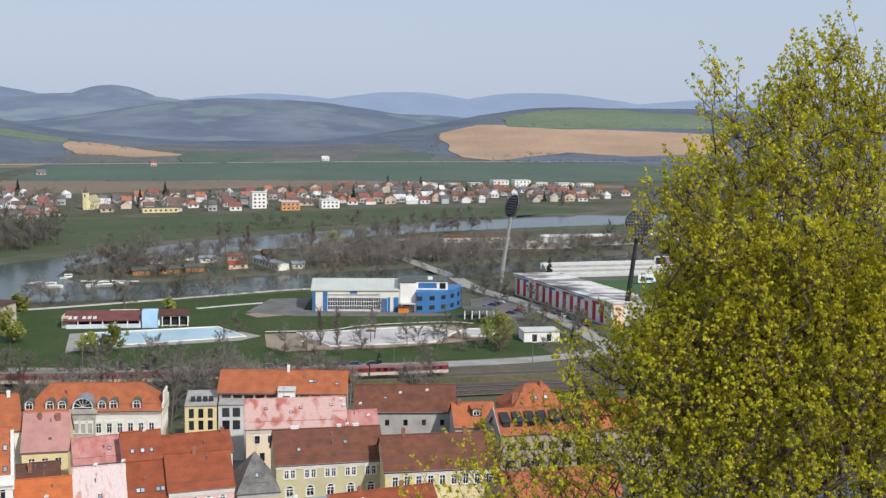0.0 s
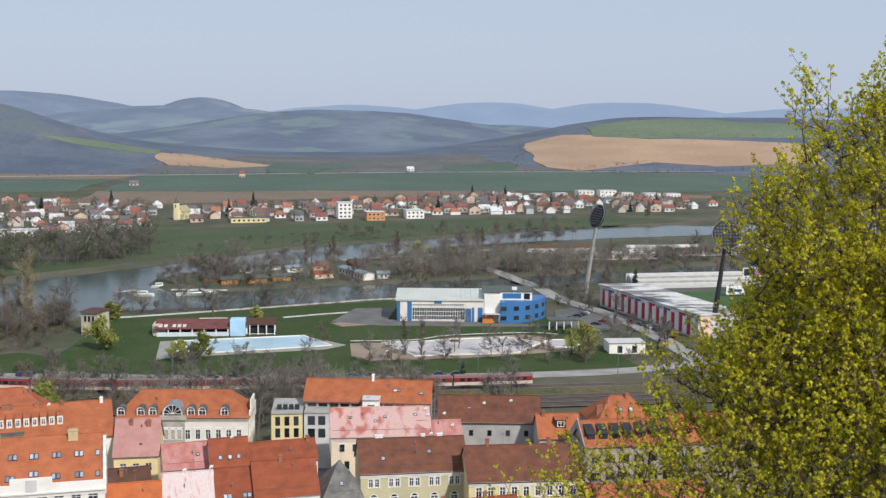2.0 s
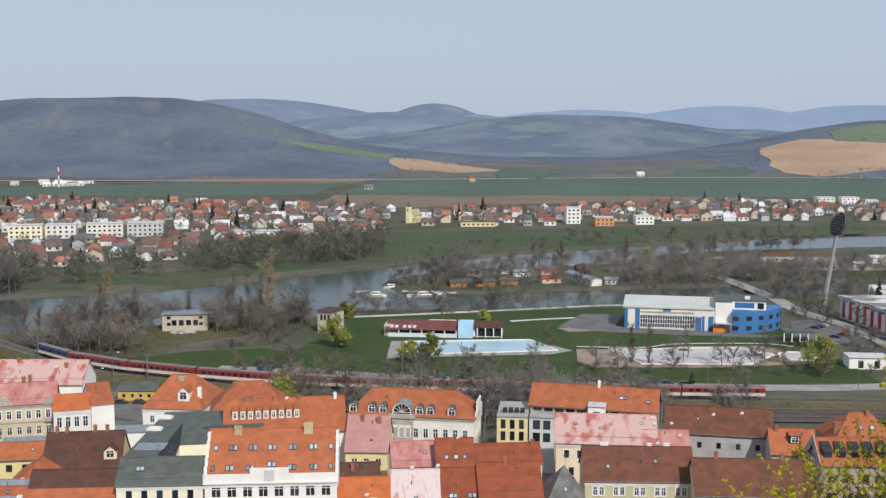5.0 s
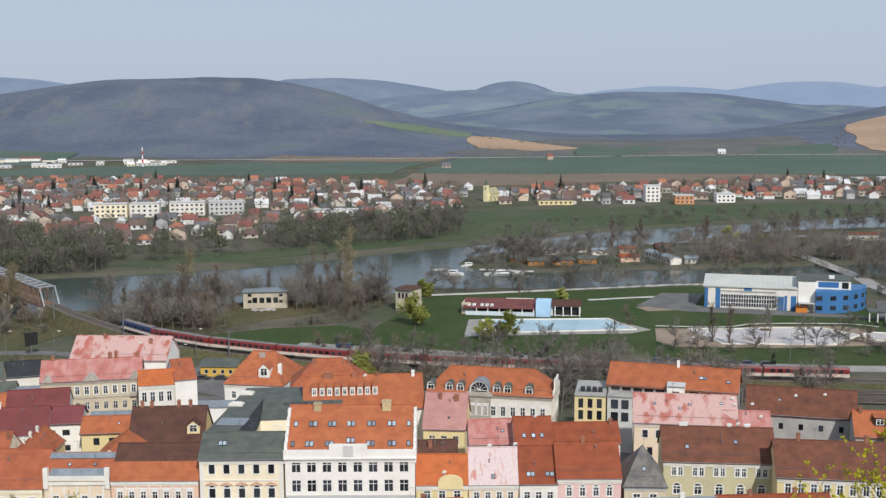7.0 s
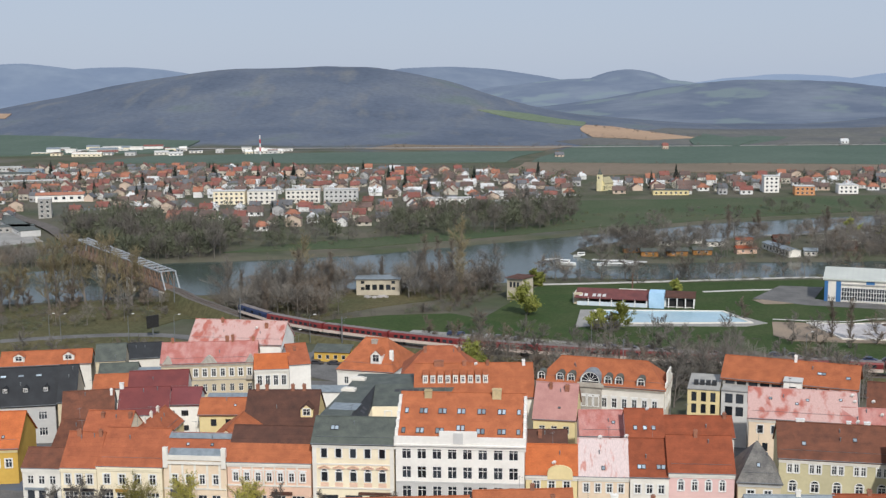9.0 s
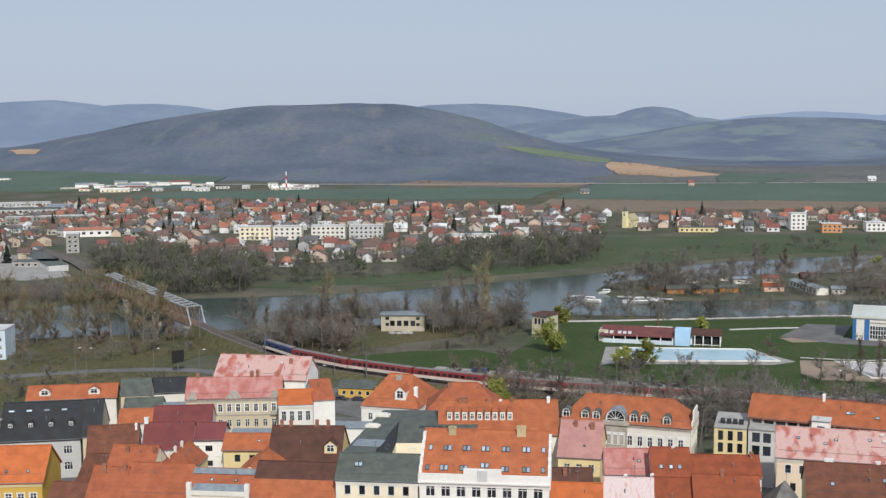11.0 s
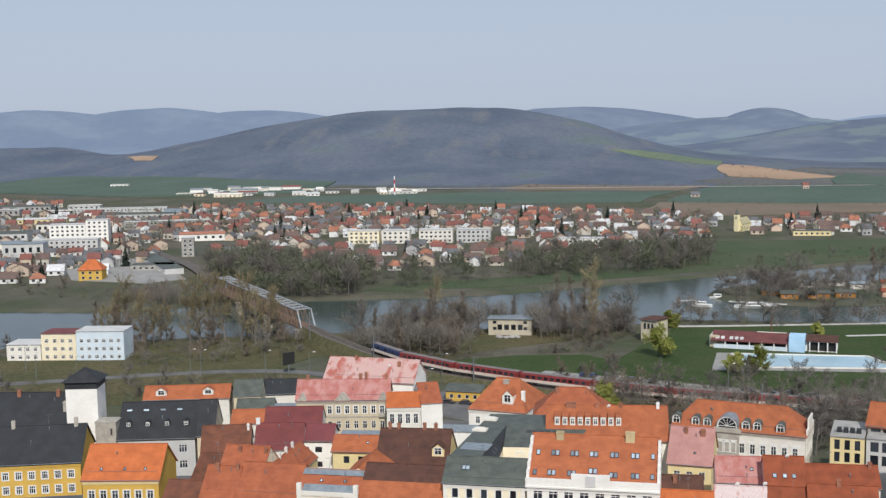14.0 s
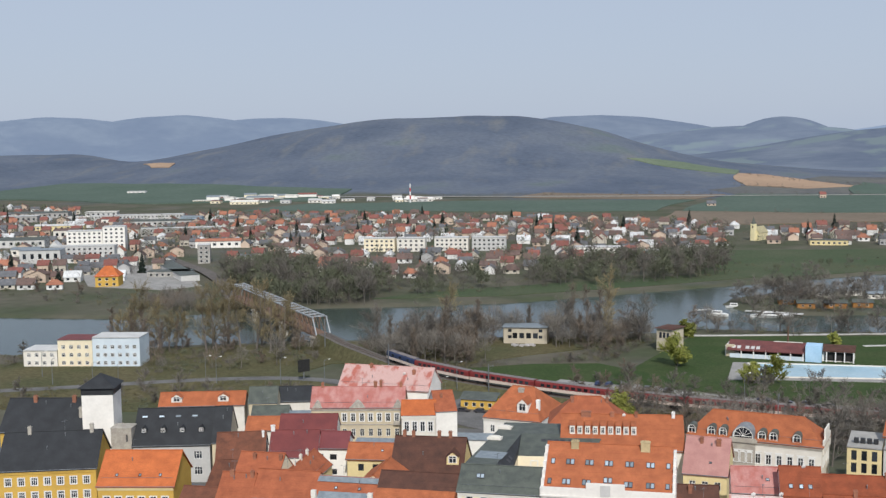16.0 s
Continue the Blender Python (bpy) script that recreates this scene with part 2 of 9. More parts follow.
def inside(px, py, poly):
    """How deep points lie inside a polygon: metres, negative outside."""
    best, odd = np.full(px.shape, 1e9), np.zeros(px.shape, bool)
    for (ax, ay), (bx, by) in zip(poly, poly[1:] + poly[:1]):
        dx, dy = bx - ax, by - ay
        s = np.clip(((px - ax) * dx + (py - ay) * dy) / (dx * dx + dy * dy), 0, 1)
        best = np.minimum(best, np.hypot(px - ax - s * dx, py - ay - s * dy))
        cross = (ay > py) != (by > py)
        odd ^= cross & (px < ax + (py - ay) * dx / (dy if dy else 1e-9))
    return np.where(odd, best, -best)


def hill_height(px, py, hills=HILLS):
    z = np.zeros(px.shape)
    for turn, far, high, left, right, deep, blunt in hills:
        cx, cy = polar(turn, far)
        ux, uy = -cx / far, -cy / far          # towards the castle
        along = (px - cx) * uy - (py - cy) * ux  # positive to the left
        across = (px - cx) * ux + (py - cy) * uy
        spread = np.where(along > 0, left, right)
        bump = high * np.exp(-0.5 * np.abs(along / spread) ** blunt) * np.exp(-0.5 * np.abs(across / deep) ** 2.2)
        z = (z ** 3 + bump ** 3) ** (1 / 3)
    return z


def roughness(px, py):
    return 1.0 * np.sin(px / 83 + np.sin(py / 61) * 1.4) * np.sin(py / 97 + np.sin(px / 71)) + 0.5 * np.sin(px / 31 + py / 47) * np.sin(py / 29 - px / 53)


def land_height(px, py):
    px, py = np.asarray(px, float), np.asarray(py, float)
    far = np.hypot(px, py)
    z = hill_height(px, py) * np.clip((far - 1250) / 400, 0, 1)
    z = z + roughness(px, py) * np.clip(z / 25, 0, 2.2)
    castle = np.clip(84.2 - 0.535 * far, 0, 90)
    castle = np.where(far < 2.5, 84.2 - 0.535 * 2.5, castle)
    z = z + castle + 5.6 * np.clip((255 - py + 0.15 * px) / 45, 0, 1) * np.clip((far - 140) / 30, 0, 1)
    wet = inside(px, py, RIVER)
    wet = np.minimum(wet, -inside(px, py, ISLAND))
    bank = np.clip((wet + 3) / 8, 0, 1)
    return z - 3.0 * bank * bank * (3 - 2 * bank)


def ground_at(x, y):
    return float(land_height(np.array([x]), np.array([y]))[0])


def sheet(name, turns, radii, mat, lift=0.0):
    """A piece of the land between headings and distances, as a grid."""
    tt, rr = np.meshgrid(np.radians(turns), radii, indexing="ij")
    px, py = -np.sin(tt) * rr, np.cos(tt) * rr
    pz = land_height(px, py) + lift
    pts = np.stack([px, py, pz], -1).reshape(-1, 3)
    n, m = len(turns), len(radii)
    k = np.arange(n * m).reshape(n, m)
    faces = np.stack([k[:-1, :-1], k[:-1, 1:], k[1:, 1:], k[1:, :-1]], -1).reshape(-1, 4)
    me = bpy.data.meshes.new(name)
    me.from_pydata(pts.tolist(), [], faces.tolist())
    me.materials.append(mat)
    me.polygons.foreach_set("use_smooth", [True] * len(me.polygons))
    return new(name, me)


def land_material():
    """Spring meadow and scrub on the valley floor; bare woods, tinted with distance haze, where the land is high or
    steep.
    """
    m = bpy.data.materials.new("meadow and haze-tinted bare woods")
    m.use_nodes = True
    n, l = m.node_tree.nodes, m.node_tree.links
    p = n["Principled BSDF"]
    geo = n.new("ShaderNodeNewGeometry")
    sep = n.new("ShaderNodeSeparateXYZ")
    l.new(geo.outputs["Position"], sep.inputs[0])

    def noise_at(scale, detail=5):
        t = n.new("ShaderNodeTexNoise")
        t.inputs["Scale"].default_value, t.inputs["Detail"].default_value = scale, detail
        l.new(geo.outputs["Position"], t.inputs["Vector"])
        return t.outputs["Fac"]

    def ramp_of(fac, stops):
        r = n.new("ShaderNodeValToRGB")
        while len(r.color_ramp.elements) < len(stops):
            r.color_ramp.elements.new(0.5)
        for e, (at, c) in zip(r.color_ramp.elements, stops):
            e.position, e.color = at, (*c, 1)
        l.new(fac, r.inputs[0])
        return r.outputs[0]

    meadow = ramp_of(noise_at(0.022), [(0.36, (0.072, 0.084, 0.05)), (0.5, (0.096, 0.096, 0.068)), (0.64, (0.122, 0.112, 0.086))])
    # blue of the distance haze is mixed into the bare woods' colour
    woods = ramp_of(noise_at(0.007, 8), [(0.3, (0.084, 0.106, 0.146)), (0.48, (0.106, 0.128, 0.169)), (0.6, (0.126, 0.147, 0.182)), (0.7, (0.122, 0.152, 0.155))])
    run = n.new("ShaderNodeMapping")       # pale rocky runs down the slopes
    run.vector_type = "TEXTURE"
    run.inputs["Rotation"].default_value = (0, 0, radians(27))
    run.inputs["Scale"].default_value = (38, 150, 100)
    l.new(geo.outputs["Position"], run.inputs[0])
    rock = n.new("ShaderNodeTexNoise")
    rock.inputs["Scale"].default_value, rock.inputs["Detail"].default_value = 1.0, 6
    l.new(run.outputs[0], rock.inputs["Vector"])
    rocky = n.new("ShaderNodeMapRange")
    rocky.inputs["From Min"].default_value, rocky.inputs["From Max"].default_value = 0.56, 0.80
    l.new(rock.outputs["Fac"], rocky.inputs["Value"])
    bare = n.new("ShaderNodeMix")
    bare.data_type = "RGBA"
    l.new(rocky.outputs[0], bare.inputs["Factor"])
    l.new(woods, bare.inputs["A"])
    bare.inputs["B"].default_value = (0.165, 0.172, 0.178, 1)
    woods = bare.outputs["Result"]
    speck = n.new("ShaderNodeMapRange")
    speck.inputs["From Min"].default_value, speck.inputs["From Max"].default_value = 0.3, 0.7
    speck.inputs["To Min"].default_value, speck.inputs["To Max"].default_value = 0.88, 1.12
    l.new(noise_at(0.12, 6), speck.inputs["Value"])
    up = n.new("ShaderNodeMapRange")
    up.inputs["From Min"].default_value, up.inputs["From Max"].default_value = 0.6, 3.6
    wob = n.new("ShaderNodeMath")
    wob.operation = "MULTIPLY_ADD"
    wob.inputs[1].default_value = 8.0
    l.new(noise_at(0.01), wob.inputs[0])
    l.new(sep.outputs["Z"], wob.inputs[2])
    sub = n.new("ShaderNodeMath")
    sub.operation = "SUBTRACT"
    sub.inputs[1].default_value = 4.0
    l.new(wob.outputs[0], sub.inputs[0])
    foot = n.new("ShaderNodeMapRange")     # woods and scrub, in the same haze-tinted colour, take over towards the foot of the hills
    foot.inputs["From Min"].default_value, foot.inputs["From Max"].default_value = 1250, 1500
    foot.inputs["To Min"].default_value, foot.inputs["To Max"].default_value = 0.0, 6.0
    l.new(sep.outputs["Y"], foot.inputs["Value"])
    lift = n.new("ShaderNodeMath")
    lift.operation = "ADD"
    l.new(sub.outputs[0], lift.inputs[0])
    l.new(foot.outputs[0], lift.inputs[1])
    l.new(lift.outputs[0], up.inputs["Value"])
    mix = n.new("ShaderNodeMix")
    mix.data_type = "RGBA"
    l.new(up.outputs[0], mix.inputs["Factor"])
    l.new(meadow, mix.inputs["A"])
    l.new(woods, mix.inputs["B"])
    hsv = n.new("ShaderNodeHueSaturation")
    l.new(mix.outputs["Result"], hsv.inputs["Color"])
    l.new(speck.outputs[0], hsv.inputs["Value"])
    l.new(hsv.outputs[0], p.inputs["Base Color"])
    p.inputs["Roughness"].default_value = 0.95
    p.inputs["Specular IOR Level"].default_value = 0.1
    bp = n.new("ShaderNodeBump")
    bp.inputs["Strength"].default_value, bp.inputs["Distance"].default_value = 0.3, 4.0
    l.new(noise_at(0.06, 6), bp.inputs["Height"])
    l.new(bp.outputs[0], p.inputs["Normal"])
    return m


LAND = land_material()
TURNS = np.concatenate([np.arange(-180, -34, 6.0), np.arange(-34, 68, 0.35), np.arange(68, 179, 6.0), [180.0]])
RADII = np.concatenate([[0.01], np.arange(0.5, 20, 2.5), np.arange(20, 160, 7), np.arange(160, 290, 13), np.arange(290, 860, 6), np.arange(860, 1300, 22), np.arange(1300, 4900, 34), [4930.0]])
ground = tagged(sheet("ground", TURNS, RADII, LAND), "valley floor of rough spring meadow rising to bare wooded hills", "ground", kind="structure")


def far_woods(name, c, haze_glow, meadow):
    """Bare woods with clearings and pastures; kilometres of bright air are put in as tint and emission."""
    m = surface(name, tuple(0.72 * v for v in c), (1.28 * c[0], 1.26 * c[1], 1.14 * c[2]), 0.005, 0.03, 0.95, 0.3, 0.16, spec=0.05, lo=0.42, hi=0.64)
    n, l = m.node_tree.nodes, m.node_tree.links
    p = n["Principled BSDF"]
    # emission stands in for the bright haze before the ridge
    p.inputs["Emission Color"].default_value = (*haze_glow, 1)
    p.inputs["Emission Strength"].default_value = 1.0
    if meadow:
        geo, mp, tex, cut, mix = (n.new("ShaderNode" + k) for k in ("NewGeometry", "Mapping", "TexNoise", "MapRange", "Mix"))
        mp.inputs["Scale"].default_value = (0.0085, 0.006, 0.03)
        tex.inputs["Scale"].default_value, tex.inputs["Detail"].default_value = 1.0, 4
        cut.inputs["From Min"].default_value, cut.inputs["From Max"].default_value = 0.54, 0.62
        mix.data_type = "RGBA"
        mix.inputs["B"].default_value = (0.105, 0.125, 0.10, 1)
        l.new(geo.outputs["Position"], mp.inputs[0])
        l.new(mp.outputs[0], tex.inputs["Vector"])
        l.new(tex.outputs["Fac"], cut.inputs["Value"])
        l.new(cut.outputs[0], mix.inputs["Factor"])
        l.new(p.inputs["Base Color"].links[0].from_socket, mix.inputs["A"])
        l.new(mix.outputs["Result"], p.inputs["Base Color"])
    return m


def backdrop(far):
    """How blue and pale a ridge at that distance looks: haze put into base colour and emission."""
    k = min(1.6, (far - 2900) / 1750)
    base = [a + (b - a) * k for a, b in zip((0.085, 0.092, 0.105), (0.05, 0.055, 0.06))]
    haze_glow = [a + (b - a) * k for a, b in zip((0.062, 0.09, 0.148), (0.185, 0.25, 0.375))]
    return far_woods("distant wooded ridge", base, haze_glow, far < 3800)


for turn, far, high, left, right, deep, blunt in RIDGES:
    cx, cy = polar(turn, far)
    ux, uy = -cx / far, -cy / far
    al = np.linspace(-3.0, 3.0, 61) * max(left, right)
    ac = np.linspace(-2.6, min(2.6, (4950 - far) / deep), 25) * deep
    aa, cc = np.meshgrid(al, ac, indexing="ij")
    px, py = cx + aa * uy - cc * ux, cy - aa * ux - cc * uy
    pz = hill_height(px, py, [(turn, far, high, left, right, deep, blunt)])
    pz = pz + roughness(px, py) * np.clip(pz / 25, 0, 2.0) - 0.5
    k = np.arange(61 * 25).reshape(61, 25)
    me = bpy.data.meshes.new("backdrop")
    me.from_pydata(np.stack([px, py, pz], -1).reshape(-1, 3).tolist(), [], np.stack([k[:-1, :-1], k[1:, :-1], k[1:, 1:], k[:-1, 1:]], -1).reshape(-1, 4).tolist())
    # right-hand far ridges take extra haze colour, as if farther off
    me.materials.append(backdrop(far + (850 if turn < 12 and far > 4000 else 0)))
    me.polygons.foreach_set("use_smooth", [True] * len(me.polygons))
    tagged(new("backdrop", me), "distant hazy blue-grey wooded ridge", "hill", kind="structure")


def water_material():
    m = surface("river water", (0.042, 0.062, 0.056), (0.05, 0.07, 0.06), 0.02, 0.15, 0.16, 0.0, 0.1, spec=0.19)
    n, l = m.node_tree.nodes, m.node_tree.links
    w = n.new("ShaderNodeTexNoise")
    w.inputs["Scale"].default_value, w.inputs["Detail"].default_value = 0.5, 4
    tc = n.new("ShaderNodeTexCoord")
    l.new(tc.outputs["Object"], w.inputs["Vector"])
    n["Bump"].inputs["Strength"].default_value, n["Bump"].inputs["Distance"].default_value = 0.25, 0.12
    l.new(w.outputs["Fac"], n["Bump"].inputs["Height"])
    return m


water = part("water", Geo().face((-1600, 60, -1.1), (1000, 60, -1.1), (1000, 1250, -1.1), (-1600, 1250, -1.1)), water_material())
tagged(water, "wide calm grey-green river with a side arm", "river", kind="structure")


LAYERS = []


def drape(name, pts, mat, label, category="field", lift=0.5, step=40.0, kind="structure"):
    """A patch with straight sides laid on the land; pts: the corners of its outline on the plan. Each patch lies a little above the last."""
    LAYERS.append(name)
    lift += 0.006 * len(LAYERS)
    ring = []
    for a, b in zip(pts, pts[1:] + pts[:1]):
        k = max(1, int(math.dist(a, b) / step))
        ring += [(a[0] + (b[0] - a[0]) * i / k, a[1] + (b[1] - a[1]) * i / k) for i in range(k)]
    if math.dist(pts[0], (0, 0)) > 1000:      # no field has ruled edges
        ring = [(x + 5 * math.sin(y / 37 + x / 53) + 3 * math.sin(x / 17), y + 5 * math.sin(x / 41) + 3 * math.sin(x / 19 + 1)) for x, y in ring]
    bm = bmesh.new()
    bm.faces.new([bm.verts.new((x, y, 0)) for x, y in ring])
    if math.dist(pts[0], (0, 0)) > 1300:
        lo = [min(p[c] for p in pts) for c in (0, 1)]
        hi = [max(p[c] for p in pts) for c in (0, 1)]
        for c in (0, 1):
            at = lo[c] + step
            while at < hi[c]:
                co, no = [0, 0, 0], [0, 0, 0]
                co[c], no[c] = at, 1
                bmesh.ops.bisect_plane(bm, geom=bm.verts[:] + bm.edges[:] + bm.faces[:], plane_co=co, plane_no=no)
                at += step
    p = np.array([(v.co.x, v.co.y) for v in bm.verts])
    for v, z in zip(bm.verts, land_height(p[:, 0], p[:, 1])):
        v.co.z = max(z, -0.2) + lift
    rim = bmesh.ops.extrude_edge_only(bm, edges=[e for e in bm.edges if e.is_boundary])
    for v in rim["geom"]:
        if isinstance(v, bmesh.types.BMVert):
            v.co.z -= lift + 0.4
    bmesh.ops.recalc_face_normals(bm, faces=bm.faces[:])
    me = bpy.data.meshes.new(name)
    bm.to_mesh(me)
    bm.free()
    me.materials.append(mat)
    if sum(f.normal.z for f in me.polygons) < 0:
        me.flip_normals()
    return tagged(new(name, me), label, category, kind=kind)


def band(name, pts, width, mat, label, category="road", lift=0.12, kind="structure"):
    """A strip of even width along a line on the plan."""
    LAYERS.append(name)
    lift += 0.006 * len(LAYERS)
    g, left, right = Geo(), [], []
    for i, p in enumerate(pts):
        a, b = pts[max(0, i - 1)], pts[min(len(pts) - 1, i + 1)]
        d = Vector((b[0] - a[0], b[1] - a[1])).normalized()
        left.append((p[0] - d.y * width / 2, p[1] + d.x * width / 2))
        right.append((p[0] + d.y * width / 2, p[1] - d.x * width / 2))
    for i in range(len(pts) - 1):
        q = [right[i], right[i + 1], left[i + 1], left[i]]
        g.slab([(x, y, max(ground_at(x, y), -0.3) + lift) for x, y in q], 0.25)
    return tagged(part(name, g, mat), label, category, kind=kind)


def bend(pts, k=6):
    """A smooth line through the points."""
    out = []
    for i in range(len(pts) - 1):
        p0, p1, p2, p3 = pts[max(0, i - 1)], pts[i], pts[i + 1], pts[min(len(pts) - 1, i + 2)]
        for j in range(k):
            t = j / k
            out.append(tuple(0.5 * (2 * p1[c] + (p2[c] - p0[c]) * t + (2 * p0[c] - 5 * p1[c] + 4 * p2[c] - p3[c]) * t * t + (3 * p1[c] - p0[c] - 3 * p2[c] + p3[c]) * t ** 3) for c in range(len(p1))))
    return out + [pts[-1]]

# ---- houses ----
WINDOW_MESHES = {}


def lattice(xs, zs, solid, y0, y1):
    """A plate with openings: the cells of a grid for which solid(x, z) holds, all of one piece."""
    g, index = Geo(), {}

    def at(x, y, z):
        k = (round(x, 4), round(y, 4), round(z, 4))
        if k not in index:
            index[k] = len(g.v)
            g.v.append(k)
        return index[k]

    cells = {(i, j) for i in range(len(xs) - 1) for j in range(len(zs) - 1) if solid((xs[i] + xs[i + 1]) / 2, (zs[j] + zs[j + 1]) / 2)}
    for i, j in cells:
        xa, xb, za, zb = xs[i], xs[i + 1], zs[j], zs[j + 1]
        g.f.append((at(xa, y0, za), at(xb, y0, za), at(xb, y0, zb), at(xa, y0, zb)))
        for n, (p, q) in (((i - 1, j), ((xa, za), (xa, zb))), ((i + 1, j), ((xb, zb), (xb, za))), ((i, j - 1), ((xb, za), (xa, za))), ((i, j + 1), ((xa, zb), (xb, zb)))):
            if n not in cells:
                g.f.append((at(p[0], y0, p[1]), at(q[0], y0, q[1]), at(q[0], y1, q[1]), at(p[0], y1, p[1])))
    return g


def window_meshes(w, h, style, frame_mat):
    """The pieces of a window, cached by size; origin at the middle of the sill, outside face at y = 0."""
    key = (round(w, 2), round(h, 2), style, frame_mat.name)
    if key in WINDOW_MESHES:
        return WINDOW_MESHES[key]
    t, u = 0.09, w / 2
    bars = {"plain": 0, "cross": 1, "triple": 2, "bare": 0}[style.split("_")[0]]
    mids = [-u + w * (i + 1) / (bars + 1) for i in range(bars)]
    xs = sorted([-u, -u + t, u - t, u] + [m + o for m in mids for o in (-0.05, 0.05)])
    zs = [0, t] + ([h * 0.64, h * 0.64 + 0.09] if bars else []) + [h - t, h]

    def frame_solid(x, z):
        return abs(x) > u - t or z < t or z > h - t or any(abs(x - m) < 0.05 for m in mids) or (bars > 0 and h * 0.64 < z < h * 0.64 + 0.09)

    pieces = [("window", lattice(xs, zs, frame_solid, 0.06, 0.16).mesh("window", frame_mat)),
              ("pane", Geo().face((-u + 0.02, 0.12, 0.02), (u - 0.02, 0.12, 0.02), (u - 0.02, 0.12, h - 0.02), (-u + 0.02, 0.12, h - 0.02)).mesh("pane", GLASS)),
              ("sill", Geo().box(-u - 0.12, u + 0.12, -0.14, 0.05, -0.1, -0.003).mesh("sill", FRAME))]
    if "trim" in style:
        b = 0.2
        top = h + b + (0.45 if "hood" in style else 0)
        e = u + b + 0.14
        xs, zs = [-e, -u - b, -u, u, u + b, e], sorted({0.0, h, h + b, h + b + 0.22, top})

        def trim_solid(x, z):
            if z < h + b:
                return u < abs(x) < u + b or (abs(x) < u and z > h)
            return "hood" in style and ((z > h + b + 0.22) or abs(x) < u)

        pieces.append(("surround", lattice(xs, zs, trim_solid, -0.09, 0.0).mesh("surround", FRAME)))
    if "arch" in style:
        g = Geo()
        ring = [(r * math.cos(math.pi * i / 8), -0.06, h + r * math.sin(math.pi * i / 8) * 0.9) for i in range(9) for r in (u, u + 0.18)]
        g.v, g.f = ring, [(2 * i, 2 * i + 1, 2 * i + 3, 2 * i + 2) for i in range(8)]
        pieces.append(("arch", g.mesh("arch", FRAME)))
        pieces.append(("fanlight", Geo().face(*[(0.98 * u * math.cos(math.pi * i / 10), -0.012, h + 0.98 * u * 0.9 * math.sin(math.pi * i / 10)) for i in range(11)]).mesh("fanlight", GLASS)))
    WINDOW_MESHES[key] = pieces
    return pieces


def window(parent, x, y, z, w, h, style="cross", frame_mat=None, turn=0.0, m=None):
    pieces = window_meshes(w, h, style, frame_mat or FRAME)
    ob = part("window", pieces[0][1], None, parent, m=m or pose(x, y, z, 0, 0, turn))
    for name, mesh in pieces[1:]:
        if name != "sill" or "trim" in style:
            part(name, mesh, None, ob)
    return ob


def wall_face(g, width, z0, z1, openings, to_world):
    """An upright wall face with oblong openings (x0, x1, z0, z1) and their reveals; to_world maps (x, depth, z)."""
    xs = sorted({0.0, width, *(o[0] for o in openings), *(o[1] for o in openings)})
    zs = sorted({z0, z1, *(o[2] for o in openings), *(o[3] for o in openings)})
    for xa, xb in zip(xs, xs[1:]):
        for za, zb in zip(zs, zs[1:]):
            mx, mz = (xa + xb) / 2, (za + zb) / 2
            if any(o[0] < mx < o[1] and o[2] < mz < o[3] for o in openings):
                continue
            g.face(*(to_world(*p) for p in ((xa, 0, za), (xb, 0, za), (xb, 0, zb), (xa, 0, zb))))
    for xa, xb, za, zb in openings:
        d = 0.2
        g.face(*(to_world(*p) for p in ((xa, 0, za), (xa, d, za), (xa, d, zb), (xa, 0, zb))))
        g.face(*(to_world(*p) for p in ((xb, d, za), (xb, 0, za), (xb, 0, zb), (xb, d, zb))))
        g.face(*(to_world(*p) for p in ((xa, 0, zb), (xa, d, zb), (xb, d, zb), (xb, 0, zb))))
        g.face(*(to_world(*p) for p in ((xa, d, za), (xa, 0, za), (xb, 0, za), (xb, d, za))))


def spread(n, w, margin):
    if n < 0:                                 # pairs
        return [c + o for c in spread(-n, w, margin) for o in (-0.62, 0.62)]
    return [margin + (w - 2 * margin) * (i + 0.5) / n for i in range(n)]


def chimney(parent, x, y, z, h=1.6, w=0.7, d=0.55, mat=None, pots=2):
    g = Geo().box(x - w / 2, x + w / 2, y - d / 2, y + d / 2, z - 1.5, z + h).box(x - w / 2 - 0.08, x + w / 2 + 0.08, y - d / 2 - 0.08, y + d / 2 + 0.08, z + h, z + h + 0.14)
    for i in range(pots):
        px = x + (i + 0.5 - pots / 2) * w / max(1, pots) * 0.9
        g.box(px - 0.1, px + 0.1, y - 0.1, y + 0.1, z + h + 0.14, z + h + 0.42)
    return part("chimney", g, mat or CHIMNEY, parent)


def dish(parent, x, y, z, r=0.45, turn=200):
    """A satellite dish on a short arm."""
    m = pose(x, y, z, 70, 0, turn)
    bowl = Geo()
    prof = [(r * s, 0.28 * r * s * s) for s in (0.05, 0.35, 0.65, 0.85, 1.0)]
    bowl.lathe(prof + [(r * 0.97, 0.28 * r + 0.03), (r * 0.5, 0.1 * r + 0.03)], 14)
    ob = part("satellite_dish", bowl, FRAME, parent, "white satellite dish", m)
    part("arm", Geo().tube((0, 0, 0), (0, -0.1, 0.6 * r + 0.2), 0.02, 0.02, 5).tube((0, 0, 0), (0, -0.75, -0.25), 0.03, 0.03, 5), ZINC, ob)
    return ob


